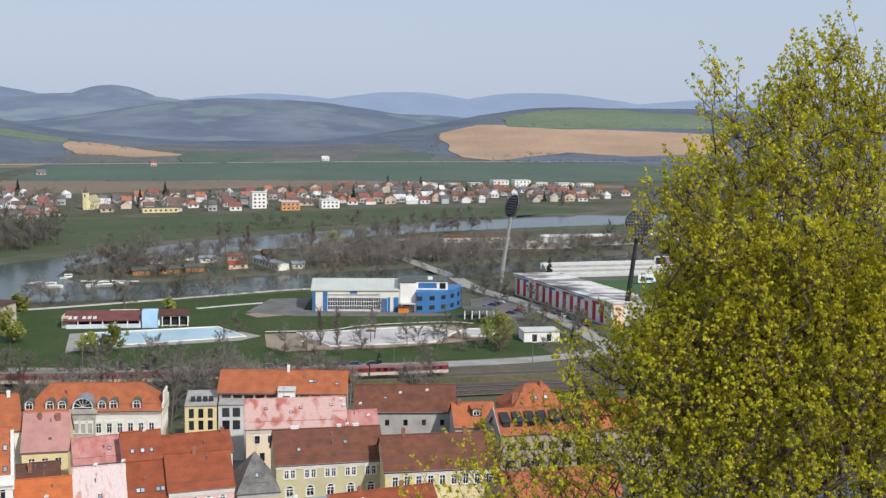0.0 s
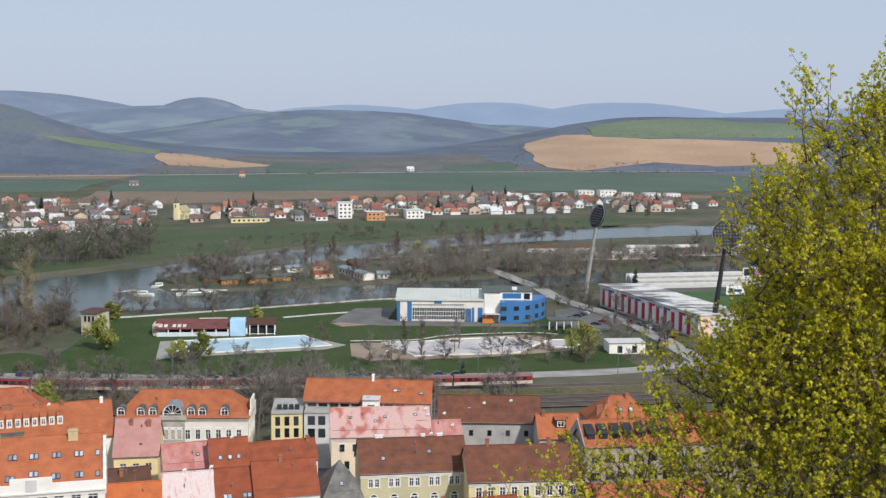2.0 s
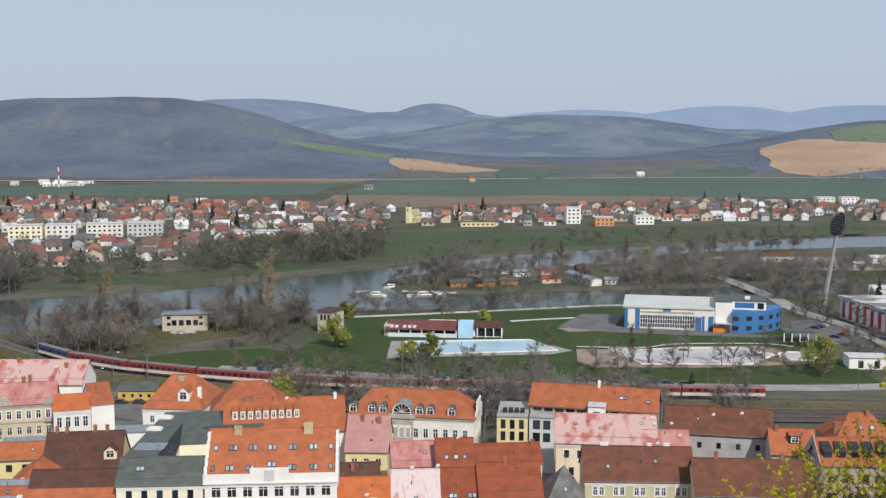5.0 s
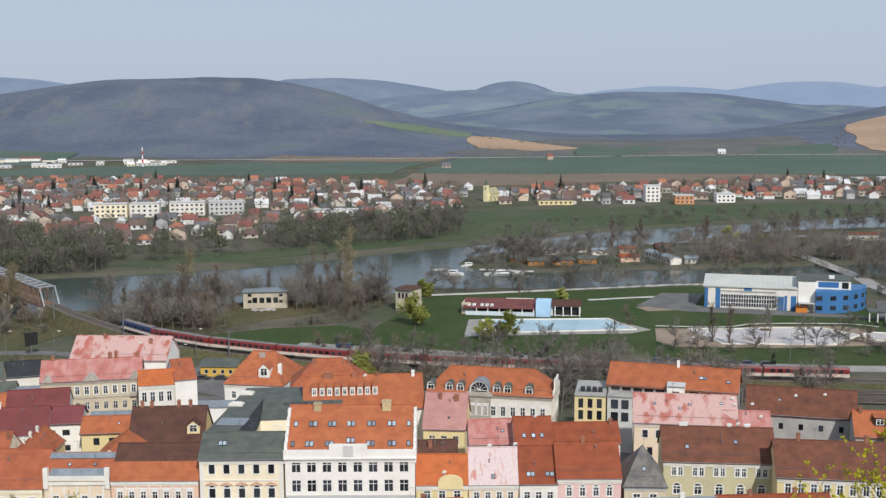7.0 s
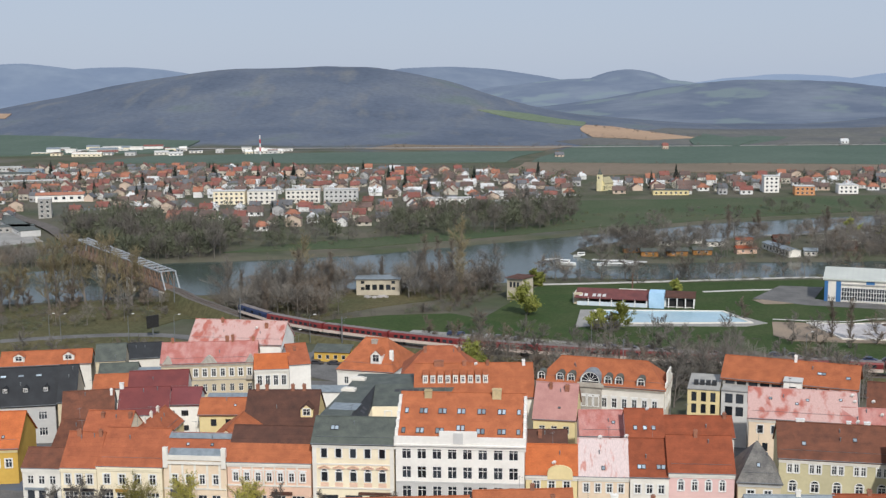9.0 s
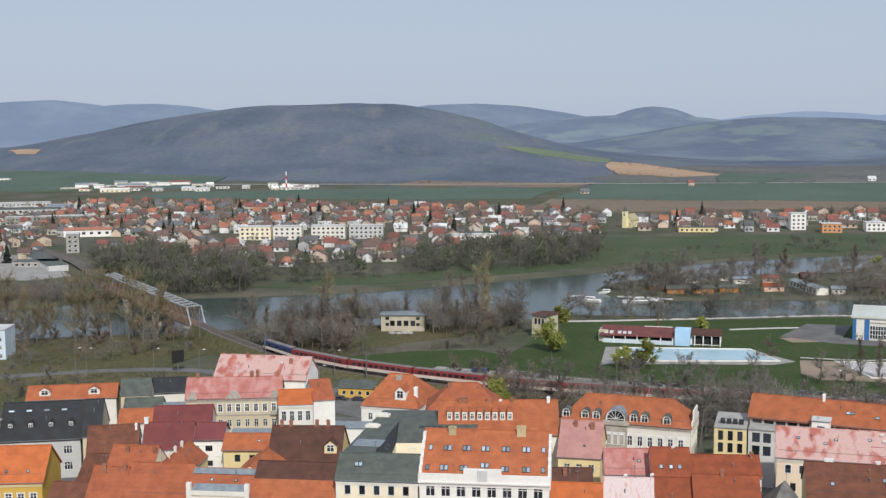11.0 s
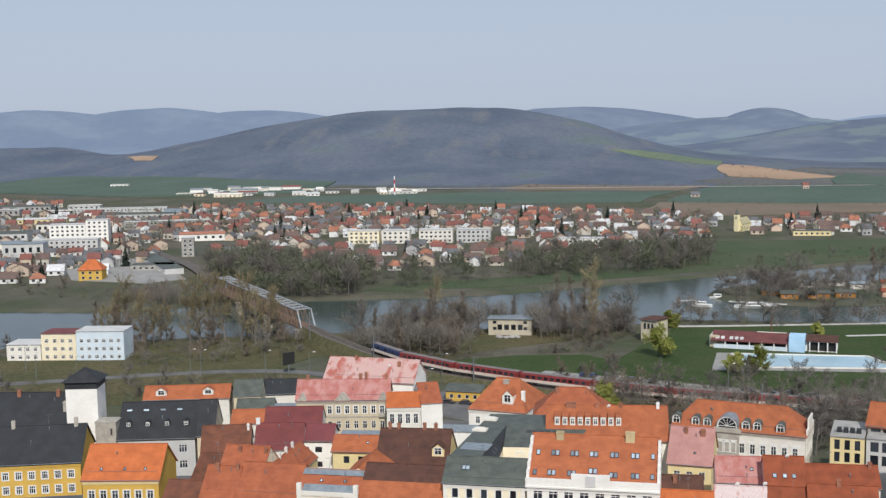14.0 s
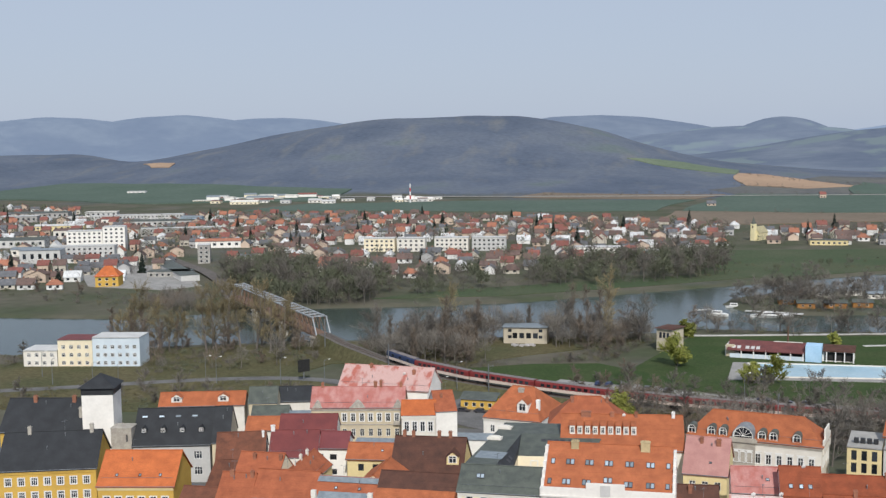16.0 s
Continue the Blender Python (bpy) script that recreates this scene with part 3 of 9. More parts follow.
class Roof:
    """A roof over an oblong plan 0..w by 0..d, in the house's own axes."""

    def __init__(self, w, d, he, hr, kind, hip=0.0, over=0.35, ridge=0.5):
        self.w, self.d, self.he, self.hr, self.kind, self.hip, self.over, self.yr = w, d, he, hr, kind, hip, over, d * ridge

    def z(self, x, y):
        """Height of the slope's upper side at a place on the plan."""
        if self.kind == "flat":
            return self.he + 0.25
        k = (self.hr - self.he) / self.yr
        kb = (self.hr - self.he) / (self.d - self.yr)
        z = min(self.he + k * y, self.he + kb * (self.d - y))
        if self.kind == "hip":
            kh = (self.hr - self.he) / max(self.hip, 0.01)
            z = min(z, self.he + kh * x, self.he + kh * (self.w - x))
        return z + 0.2

    def geo(self):
        g, w, d, o, th = Geo(), self.w, self.d, self.over, 0.2
        if self.kind == "flat":
            g.slab([(-o, -o, self.he + 0.25), (w + o, -o, self.he + 0.25), (w + o, d + o, self.he + 0.25), (-o, d + o, self.he + 0.25)], 0.25)
            return g
        if self.kind == "shed":
            k = (self.hr - self.he) / d
            g.slab([(-o, -o, self.he - k * o + th), (w + o, -o, self.he - k * o + th), (w + o, d + o, self.hr + k * o + th), (-o, d + o, self.hr + k * o + th)], th)
            return g
        yr, kf, kb = self.yr, (self.hr - self.he) / self.yr, (self.hr - self.he) / (d - self.yr)
        zf, zb, zr = self.he - kf * o + th, self.he - kb * o + th, self.hr + th
        if self.kind == "hip":
            hp = self.hip
            a, b = (hp, yr, zr), (w - hp, yr, zr)
            kh = (self.hr - self.he) / hp
            f0, f1, b0, b1 = (-o, -o, zf), (w + o, -o, zf), (-o, d + o, zf), (w + o, d + o, zf)
            g.slab([f0, f1, b, a], th).slab([b1, b0, a, b], th).slab([b0, f0, a], th).slab([f1, b1, b], th)
        else:
            g.slab([(-o, -o, zf), (w + o, -o, zf), (w + o, yr, zr), (-o, yr, zr)], th)
            g.slab([(w + o, d + o, zb), (-o, d + o, zb), (-o, yr, zr), (w + o, yr, zr)], th)
        return g


VENT = Geo().tube((0, 0, -0.3), (0, 0, 0.65), 0.09, 0.09, 6, True).tube((0, 0, 0.65), (0, 0, 0.8), 0.17, 0.05, 6, True).mesh("vent_pipe", ZINC)
AERIAL = Geo().tube((0, 0, -0.2), (0, 0, 2.6), 0.035, 0.025, 4).tube((-0.7, 0, 2.4), (0.7, 0, 2.4), 0.025, 0.025, 4).tube((-0.5, -0.45, 2.42), (-0.5, 0.45, 2.42), 0.02, 0.02, 3).tube((0, -0.35, 2.42), (0, 0.35, 2.42), 0.02, 0.02, 3).tube((0.5, -0.3, 2.42), (0.5, 0.3, 2.42), 0.02, 0.02, 3).mesh("aerial", ZINC)


def house(x, y, turn, w, d, he, hr, roof_mat, wall_mat, label, kind="gable", hip=3.0, ridge=0.5, over=0.35, base=0.0, rows=(), side_rows=(), name="town_house", category="house", group="town houses",
          chimneys=(), skylights=(), dormers=(), dishes=(), cornice=None, plinth=None, frame_mat=None, left_rows=(), dormer_mat=None):
    """A house whose front left corner stands at x, y; rows: (count, sill, width, height, style, margin) for the front, side_rows the same for the right gable wall."""
    ob = thing(name, pose(x, y, base, 0, 0, turn), label, category, group)
    wall = Geo()
    front = [(cx - ww / 2, cx + ww / 2, sill, sill + hh) for n, sill, ww, hh, style, mg in rows for cx in spread(n, w, mg)]
    wall_face(wall, w, -2.0, he, front, lambda a, b, c: (a, b, c))
    side = [(cy - ww / 2, cy + ww / 2, sill, sill + hh) for n, sill, ww, hh, style, mg in side_rows for cy in spread(n, d, mg)]
    wall_face(wall, d, -2.0, he, side, lambda a, b, c: (w - b, a, c))
    left = [(cy - ww / 2, cy + ww / 2, sill, sill + hh) for n, sill, ww, hh, style, mg in left_rows for cy in spread(n, d, mg)]
    wall_face(wall, d, -2.0, he, left, lambda a, b, c: (b, d - a, c))
    wall.face((w, d, -2), (0, d, -2), (0, d, he), (w, d, he))
    if kind == "gable":
        yr = d * ridge
        wall.face((0, d, he), (0, 0, he), (0, yr, hr)).face((w, 0, he), (w, d, he), (w, yr, hr))
    if kind == "shed":
        wall.face((0, d, he), (0, 0, he), (0, d, hr)).face((w, 0, he), (w, d, he), (w, d, hr)).face((w, d, he), (0, d, he), (0, d, hr), (w, d, hr))
    part("wall", wall, wall_mat, ob)
    roof = Roof(w, d, he, hr, kind, hip, over, ridge)
    if roof_mat:
        rf = part("roof", roof.geo(), roof_mat, ob)
        if kind in ("gable", "hip"):
            h0 = hip if kind == "hip" else -over
            part("ridge_cap", Geo().tube((h0, roof.yr, hr + 0.2), (w - h0, roof.yr, hr + 0.2), 0.14, 0.14, 6), roof_mat, rf)
        part("gutter", Geo().tube((-over, -over - 0.06, he + 0.0), (w + over, -over - 0.06, he + 0.0), 0.09, 0.09, 6, True), ZINC, rf)
    for n, sill, ww, hh, style, mg in rows:
        for cx in spread(n, w, mg):
            window(ob, cx, 0, sill, ww, hh, style, frame_mat)
    for n, sill, ww, hh, style, mg in side_rows:
        for cy in spread(n, d, mg):
            window(ob, w, cy, sill, ww, hh, style, frame_mat, 90)
    for n, sill, ww, hh, style, mg in left_rows:
        for cy in spread(n, d, mg):
            window(ob, 0, d - cy, sill, ww, hh, style, frame_mat, -90)
    if cornice:
        part("cornice", Geo().box(-0.1, w + 0.1, -0.28, -0.003, he - 0.5, he - 0.06).box(-0.05, w + 0.05, -0.16, -0.003, he - 0.85, he - 0.5), cornice, ob)
    if plinth:
        part("string_course", Geo().box(0, w, -0.14, -0.003, plinth[0], plinth[0] + 0.3), plinth[1], ob)
    for c in chimneys:
        cx, cy = c[0] * w, c[1] * d
        chimney(ob, cx, cy, roof.z(cx, cy), *c[2:])
    for fx, fy, sw, sh in skylights:
        skylight(ob, roof, fx * w, fy * d, sw, sh)
    for fx, fy, dw, dh, style in dormers:
        dormer(ob, roof, fx * w, fy * d, dw, dh, style, roof_mat, dormer_mat or wall_mat)
    if name == "town_house" and roof_mat and kind in ("gable", "hip"):
        r = random.Random(int(abs(x) * 31 + abs(y) * 17))
        if r.random() < 0.45:
            part("snow_guard", Geo().tube((0.4, d * 0.1, roof.z(w / 2, d * 0.1) + 0.12), (w - 0.4, d * 0.1, roof.z(w / 2, d * 0.1) + 0.12), 0.03, 0.03, 4), ZINC, rf)
        for _ in range(r.choice((0, 1, 1, 2))):
            vx, vy = w * r.uniform(0.25, 0.75), d * r.uniform(0.2, 0.44)
            part("vent_pipe", VENT, None, rf, m=pose(vx, vy, roof.z(vx, vy)))
        if r.random() < 0.55:
            vx = w * r.uniform(0.3, 0.7)
            part("aerial", AERIAL, None, rf, m=pose(vx, roof.yr, hr, 0, 0, r.uniform(0, 90)))
    for fx, fy in dishes:
        dish(ob, fx * w, fy * d, roof.z(fx * w, fy * d) + 0.5)
    ob["roof_top"] = hr
    return ob, roof


def skylight(parent, roof, x, y, w, h):
    """A roof window lying in the slope."""
    k = (roof.hr - roof.he) / roof.yr
    tilt = math.degrees(math.atan(k))
    m = pose(x, y, roof.z(x, y) + 0.02, tilt, 0, 0)
    key = ("sky", w, h)
    if key not in WINDOW_MESHES:
        g, t = Geo(), 0.1
        g.box(-w / 2, -w / 2 + t, -h / 2, h / 2, 0, 0.12).box(w / 2 - t, w / 2, -h / 2, h / 2, 0, 0.12)
        g.box(-w / 2 + t, w / 2 - t, -h / 2, -h / 2 + t, 0, 0.12).box(-w / 2 + t, w / 2 - t, h / 2 - t, h / 2, 0, 0.12)
        WINDOW_MESHES[key] = (g.mesh("skylight", DARKFRAME), Geo().face((-w / 2 + t, -h / 2 + t, 0.07), (w / 2 - t, -h / 2 + t, 0.07), (w / 2 - t, h / 2 - t, 0.07), (-w / 2 + t, h / 2 - t, 0.07)).mesh("pane", GLASS_SKY))
    f, p = WINDOW_MESHES[key]
    ob = part("skylight", f, None, parent, m=m)
    part("pane", p, None, ob)


def dormer(parent, roof, x, y, w, h, style, roof_mat, wall_mat):
    """A dormer standing out of the front slope; styles: gable, shed, round."""
    z, k = roof.z(x, y) - 0.2, (roof.hr - roof.he) / roof.yr
    back = h / k + 0.3
    g = Geo()
    a, b = -w / 2, w / 2
    if style == "round":
        pts = [(b * math.cos(math.pi * i / 12), h * 0.45 + w / 2 * math.sin(math.pi * i / 12)) for i in range(13)]
        outline = [(b, 0)] + pts + [(a, 0)]
    elif style == "gable":
        outline = [(b, 0), (b, h * 0.72), (0, h * 1.15), (a, h * 0.72), (a, 0)]
    else:
        outline = [(b, 0), (b, h), (a, h), (a, 0)]
    n = len(outline)
    g.face(*[(px, 0, pz) for px, pz in reversed(outline)])
    for (xa, za), (xb, zb) in zip(outline, outline[1:]):
        g.face((xa, 0, za), (xa, back, za), (xb, back, zb), (xb, 0, zb))
    ob = part("dormer", g, wall_mat, parent, m=pose(x, y, z))
    lid = Geo()
    top = outline[1:-1]
    for (xa, za), (xb, zb) in zip(top, top[1:]):
        lid.face((xa * 1.12, -0.15, za + 0.06), (xb * 1.12, -0.15, zb + 0.06), (xb * 1.12, back, zb + 0.06 + (0.3 if style == "shed" else 0)), (xa * 1.12, back, za + 0.06 + (0.3 if style == "shed" else 0)))
        lid.face((xa * 1.12, -0.15, za + 0.06), (xa * 1.0, -0.15, za - 0.06), (xb * 1.0, -0.15, zb - 0.06), (xb * 1.12, -0.15, zb + 0.06))
    part("dormer_roof", lid, roof_mat if style != "round" else SLATE, ob)
    part("dormer_window", lattice([-w * 0.34, -w * 0.27, -0.05, 0.05, w * 0.27, w * 0.34], [0, 0.09, h * 0.36, h * 0.36 + 0.08, h * 0.55, h * 0.62], lambda a, b: abs(a) > w * 0.27 or abs(a) < 0.05 or b < 0.09 or b > h * 0.55 or h * 0.36 < b < h * 0.36 + 0.08, -0.1, -0.01), FRAME, ob, m=pose(0, 0, 0.22 * h))
    part("dormer_pane", Geo().face((-w * 0.33, -0.03, 0.23 * h), (w * 0.33, -0.03, 0.23 * h), (w * 0.33, -0.03, 0.83 * h), (-w * 0.33, -0.03, 0.83 * h)), GLASS, ob)

# ---- the row of houses on the square ----
W1, W2 = "cross", "triple"
house(-164.6, 161.2, 19.3, 7.6, 7.5, 12.6, 15.4, BROWN, OFFWHITE, "narrow white house with an old brown tiled roof", rows=((3, 9.4, 1.2, 1.7, W1, 0.5), (3, 5.9, 1.6, 2.3, "bare", 0.4)), cornice=OFFWHITE, over=0.2)
house(-157.3, 163.7, 19.3, 7.1, 11.0, 12.8, 18.2, ORANGE_DULL, CREAM, "cream house with a dull orange tiled roof", rows=((3, 9.6, 1.15, 2.0, W1 + "_trim", 0.3), (2, 5.8, 2.6, 2.3, "triple", 0.3)), cornice=CREAM, over=0.15, chimneys=((0.3, 0.45, 0.9, 0.9), (0.9, 0.45, 0.9, 0.7)))
house(-150.5, 166.1, 19.3, 12.8, 13.6, 13.3, 18.8, ORANGE_DULL, CREAM, "cream house with wide orange tiled roof on the square", rows=((4, 9.8, 1.25, 2.0, W1 + "_trim", 0.4), (4, 5.8, 2.4, 2.4, "triple", 0.4)), cornice=CREAM, over=0.15)
house(-126.3, 174.5, 19.3, 16.0, 13.0, 14.8, 19.9, BROWN_DARK, SALMON, "salmon house with ornate windows and two-tone tiled roof", rows=((7, 11.1, 1.0, 1.7, W1 + "_trim_hood", 0.5), (4, 5.8, 2.5, 2.6, "triple", 0.6)), cornice=OFFWHITE, over=0.2, plinth=(10.2, OFFWHITE))
house(-110.8, 180.0, 19.3, 15.3, 10.6, 18.8, 22.3, SLATE, CREAM, "cream town house with grey sheet roof and arched windows", rows=((5, 16.1, 1.1, 1.75, "bare_trim", 0.8), (5, 11.5, 1.15, 1.8, "bare_trim_arch", 0.8), (3, 5.9, 3.2, 2.9, "bare", 0.8)), cornice=OFFWHITE, plinth=(14.7, OFFWHITE), skylights=((0.22, 0.28, 0.8, 1.1), (0.27, 0.28, 0.8, 1.1)), frame_mat=DARKFRAME)
house(-96.0, 185.2, 19.3, 23.9, 19.4, 19.0, 26.2, ORANGE, WHITE, "large white four-storey building with skylit orange roof", rows=((8, 16.2, 1.7, 2.3, "cross", 0.6), (8, 12.5, 1.7, 2.3, "cross", 0.6), (8, 8.8, 1.7, 2.2, "cross", 0.6), (8, 5.6, 1.7, 1.9, "triple", 0.6)), cornice=WHITE, over=0.1, plinth=(11.6, GREY_PALE),
      skylights=tuple((f + o, 0.31, 0.75, 1.25) for f in (0.195, 0.345, 0.495, 0.655, 0.815) for o in (-0.017, 0.017)) + tuple((f + o, 0.12, 0.75, 1.25) for f in (0.18, 0.335, 0.655, 0.82) for o in (-0.017, 0.017)) + ((0.06, 0.31, 0.75, 1.25), (0.95, 0.31, 0.75, 1.25), (0.05, 0.12, 0.75, 1.25), (0.95, 0.12, 0.75, 1.25), (0.48, 0.15, 0.75, 1.2), (0.515, 0.15, 0.75, 1.2)),
      chimneys=((0.22, 0.46, 1.0, 1.4, 1.0, CHIMNEY_PALE, 3), (0.77, 0.46, 1.4, 1.7, 1.0, CHIMNEY_PALE, 3)))
house(-73.2, 193.1, 19.3, 9.5, 10.2, 13.6, 17.8, ORANGE_NEW, YELLOW_PALE, "pale yellow house with bright orange roof and curved gable", rows=((3, 10.9, 1.2, 1.7, "cross_trim", 0.6), (2, 5.6, 2.4, 1.6, "bare", 0.6)), cornice=OFFWHITE, over=0.15, dishes=((0.55, 0.15),))
house(-64.1, 196.3, 19.3, 9.2, 12.6, 13.6, 18.7, PINK_WHITE, PEACH, "peach house with bleached sheet metal roof", rows=((4, 10.6, 1.0, 1.7, "cross_trim", 0.4),), cornice=OFFWHITE, over=0.15, dishes=((0.45, 0.48), (0.98, 0.5)), skylights=((0.5, 0.1, 0.7, 0.9),))
house(-55.2, 199.4, 19.3, 7.0, 13.2, 13.7, 18.9, RED, OFFWHITE, "narrow white house with red tiled roof and roof windows", rows=((3, 10.6, 1.1, 1.7, "cross_trim", 0.3),), over=0.15, skylights=((0.25, 0.12, 0.8, 1.0), (0.36, 0.12, 0.8, 1.0), (0.75, 0.12, 0.8, 1.0), (0.87, 0.12, 0.8, 1.0)))
house(-48.6, 201.7, 19.3, 11.7, 12.6, 14.7, 19.8, RED, ROSE, "pale pink house with plain red tiled roof", rows=((4, 11.4, 1.0, 1.7, "cross_trim_arch", 0.9),), cornice=OFFWHITE, over=0.25, chimneys=((0.45, 0.48, 1.0),))
house(-37.0, 205.9, 16.0, 7.6, 11.5, 13.3, 19.0, surface("weathered grey sheet roof", (0.20, 0.19, 0.17), (0.11, 0.105, 0.10), 0.6, 5, 0.7, 0.2, 0.2), SAND, "small sand house with steep grey hipped roof", "hip", hip=3.6, rows=((2, 9.8, 1.3, 2.0, "cross_trim", 0.8), (2, 6.0, 1.3, 2.0, "cross_trim", 0.8)), cornice=GREY_PALE, skylights=((0.5, 0.2, 0.7, 0.9),))
house(-32.0, 220.3, 13.5, 21.4, 12.4, 14.0, 19.2, BROWN, OLIVE, "pale olive building with stained brown tiled roof", rows=((-5, 11.2, 0.85, 1.7, "cross_trim_arch", 0.6), (5, 7.5, 1.4, 1.6, "cross_trim_arch", 0.6)), cornice=OFFWHITE, over=0.3,
      skylights=((0.22, 0.2, 0.8, 0.9), (0.66, 0.28, 0.8, 0.9)), chimneys=((0.2, 0.52, 0.7, 1.6, 0.7, FRAME, 0), (0.62, 0.52, 0.6, 0.8, 0.7, FRAME, 0), (0.78, 0.52, 0.6, 1.1, 0.7, FRAME, 0)), dishes=((0.7, 0.5),))
house(-10.5, 217.6, 11.0, 22.6, 13.2, 14.0, 19.2, BROWN, YELLOW_PALE, "pale yellow building with worn brown tiled roof", rows=((9, 10.9, 1.1, 2.0, "cross_trim", 0.8),), cornice=OFFWHITE, chimneys=((0.2, 0.5, 1.0), (0.75, 0.5, 1.0)))
house(-215.0, 157.5, 37.5, 21.0, 16.4, 13.0, 19.4, SLATE_DARK, YELLOW, "bright yellow building with dark grey roof", rows=((7, 9.6, 1.3, 1.7, "triple_trim", 0.7), (7, 6.4, 1.3, 1.7, "triple_trim", 0.7)), cornice=YELLOW, chimneys=((0.25, 0.48, 1.3, 0.8, 0.7, STONE), (0.9, 0.48, 1.5, 0.8, 0.7, STONE)))
house(-187.5, 161.2, 29.4, 16.0, 14.0, 13.0, 18.6, ORANGE_NEW, YELLOW, "yellow house with bright orange tiled roof", rows=((6, 9.0, 1.3, 1.8, "cross_trim", 0.6),), cornice=YELLOW_PALE, skylights=((0.22, 0.14, 0.6, 0.7), (0.53, 0.14, 0.6, 0.7), (0.8, 0.14, 0.6, 0.7)))

# shop signs and blinds along the square
SIGN_BLUE = surface("blue sign board", (0.05, 0.06, 0.22), (0.04, 0.05, 0.17), 1, 8, 0.6, 0.05, 0.1)
SIGN_DARK = surface("dark sign board", (0.05, 0.04, 0.04), (0.035, 0.03, 0.03), 1, 8, 0.6, 0.05, 0.1)
BLIND = surface("ochre shop blind", (0.42, 0.24, 0.05), (0.34, 0.19, 0.04), 1, 8, 0.8, 0.1, 0.1)

# ---- houses behind the square ----
DRAB = plaster("drab plaster", (0.40, 0.34, 0.27), (0.32, 0.27, 0.22))
house(-138.0, 170.4, 19.3, 12.2, 11.0, 15.3, 18.4, ORANGE_DULL, PEACH, "peach house with attic parapet and narrow orange roof", rows=((4, 10.2, 1.1, 1.9, "cross_trim", 0.8), (4, 5.8, 1.7, 2.3, "cross", 0.8)), over=0.1, plinth=(9.2, OFFWHITE), skylights=((0.33, 0.26, 0.6, 0.7), (0.72, 0.26, 0.6, 0.7)))
attic = bpy.data.objects["town_house.%03d" % (len([o for o in bpy.data.objects if o.name.startswith("town_house")]) - 1)]
part("attic_parapet", Geo().box(0, 12.2, -0.25, -0.02, 15.0, 15.9).box(0, 0.9, -0.4, 0.4, 13.5, 17.4).box(11.3, 12.2, -0.4, 0.4, 13.5, 17.4), OFFWHITE, attic)
part("gutter_roof", Geo().slab([(0.9, 0.0, 15.75), (11.3, 0.0, 15.75), (11.3, 1.9, 16.7), (0.9, 1.9, 16.7)], 0.06), TIN, attic)
part("ridge_flashing", Geo().slab([(-0.1, 4.0, 18.0), (12.3, 4.0, 18.0), (12.3, 5.6, 18.75), (-0.1, 5.6, 18.75)], 0.06), TIN, attic)
salmon_house = [o for o in bpy.data.objects if o.get("label", "").startswith("salmon house")][0]
part("lower_roof", Geo().slab([(-0.2, -0.3, 14.83), (16.2, -0.3, 14.83), (16.2, 3.2, 17.57), (-0.2, 3.2, 17.57)], 0.1), ORANGE, salmon_house, "bright orange tiles on the lower slope")
arched_house = [o for o in bpy.data.objects if o.get("label", "").startswith("cream town house")][0]
for cx in spread(5, 15.3, 0.8):
    part("pediment", Geo().slab([(cx - 1.1, -0.34, 14.12), (cx + 1.1, -0.34, 14.12), (cx + 1.1, -0.003, 14.12), (cx - 1.1, -0.003, 14.12)], 0.12).slab([(cx - 1.15, -0.34, 14.16), (cx, -0.34, 14.62), (cx, -0.003, 14.62), (cx - 1.15, -0.003, 14.16)], 0.1).slab([(cx, -0.34, 14.62), (cx + 1.15, -0.34, 14.16), (cx + 1.15, -0.003, 14.16), (cx, -0.003, 14.62)], 0.1), SALMON, arched_house, "small salmon pediment")
    part("apron", Geo().box(cx - 0.75, cx + 0.75, -0.1, -0.003, 10.5, 11.2), SALMON, arched_house)
for x0 in (-0.05, 14.6):
    part("pilaster", Geo().box(x0, x0 + 0.75, -0.16, -0.004, 5.0, 18.0), OFFWHITE, arched_house)
part("string_course", Geo().box(0, 15.3, -0.2, -0.003, 10.1, 10.4), OFFWHITE, arched_house)
salmon_front = [o for o in bpy.data.objects if o.get("label", "").startswith("salmon house")][0]
for cx in spread(8, 16.0, -0.6)[1:-1]:
    part("pilaster", Geo().box(cx - 0.16, cx + 0.16, -0.13, -0.004, 10.5, 13.9), OFFWHITE, salmon_front)
peach_front = [o for o in bpy.data.objects if o.get("label", "").startswith("peach house with attic")][0]
for cx in spread(5, 12.2, 0.1):
    part("pilaster", Geo().box(cx - 0.2, cx + 0.2, -0.13, -0.004, 9.5, 14.2), OFFWHITE, peach_front)
part("cornice", Geo().box(0.0, 12.2, -0.34, -0.26, 14.2, 14.8), OFFWHITE, peach_front)
white_block = [o for o in bpy.data.objects if o.get("label", "").startswith("large white four")][0]
part("attic_parapet", Geo().box(-0.1, 24.0, -0.35, -0.003, 19.0, 20.6).box(8.2, 15.2, -0.4, -0.02, 20.6, 21.7).box(-0.25, 24.1, -0.6, -0.36, 18.85, 19.15), WHITE, white_block, "white attic parapet")
g = Geo()
wall_face(g, 23.9, 4.0, 11.6, [(cx - 0.85, cx + 0.85, sill, sill + hh) for cx in spread(8, 23.9, 0.6) for sill, hh in ((8.8, 2.2), (5.6, 1.9))], lambda a, b, c: (a, b - 0.06, c))
part("stone_facing", g, GREY_PALE, white_block, "grey stone facing of the lower storeys")
part("relief_panel", Geo().box(10.8, 12.6, -0.52, -0.41, 19.4, 21.4), GREY_PALE, white_block, "grey carved panel on the attic")
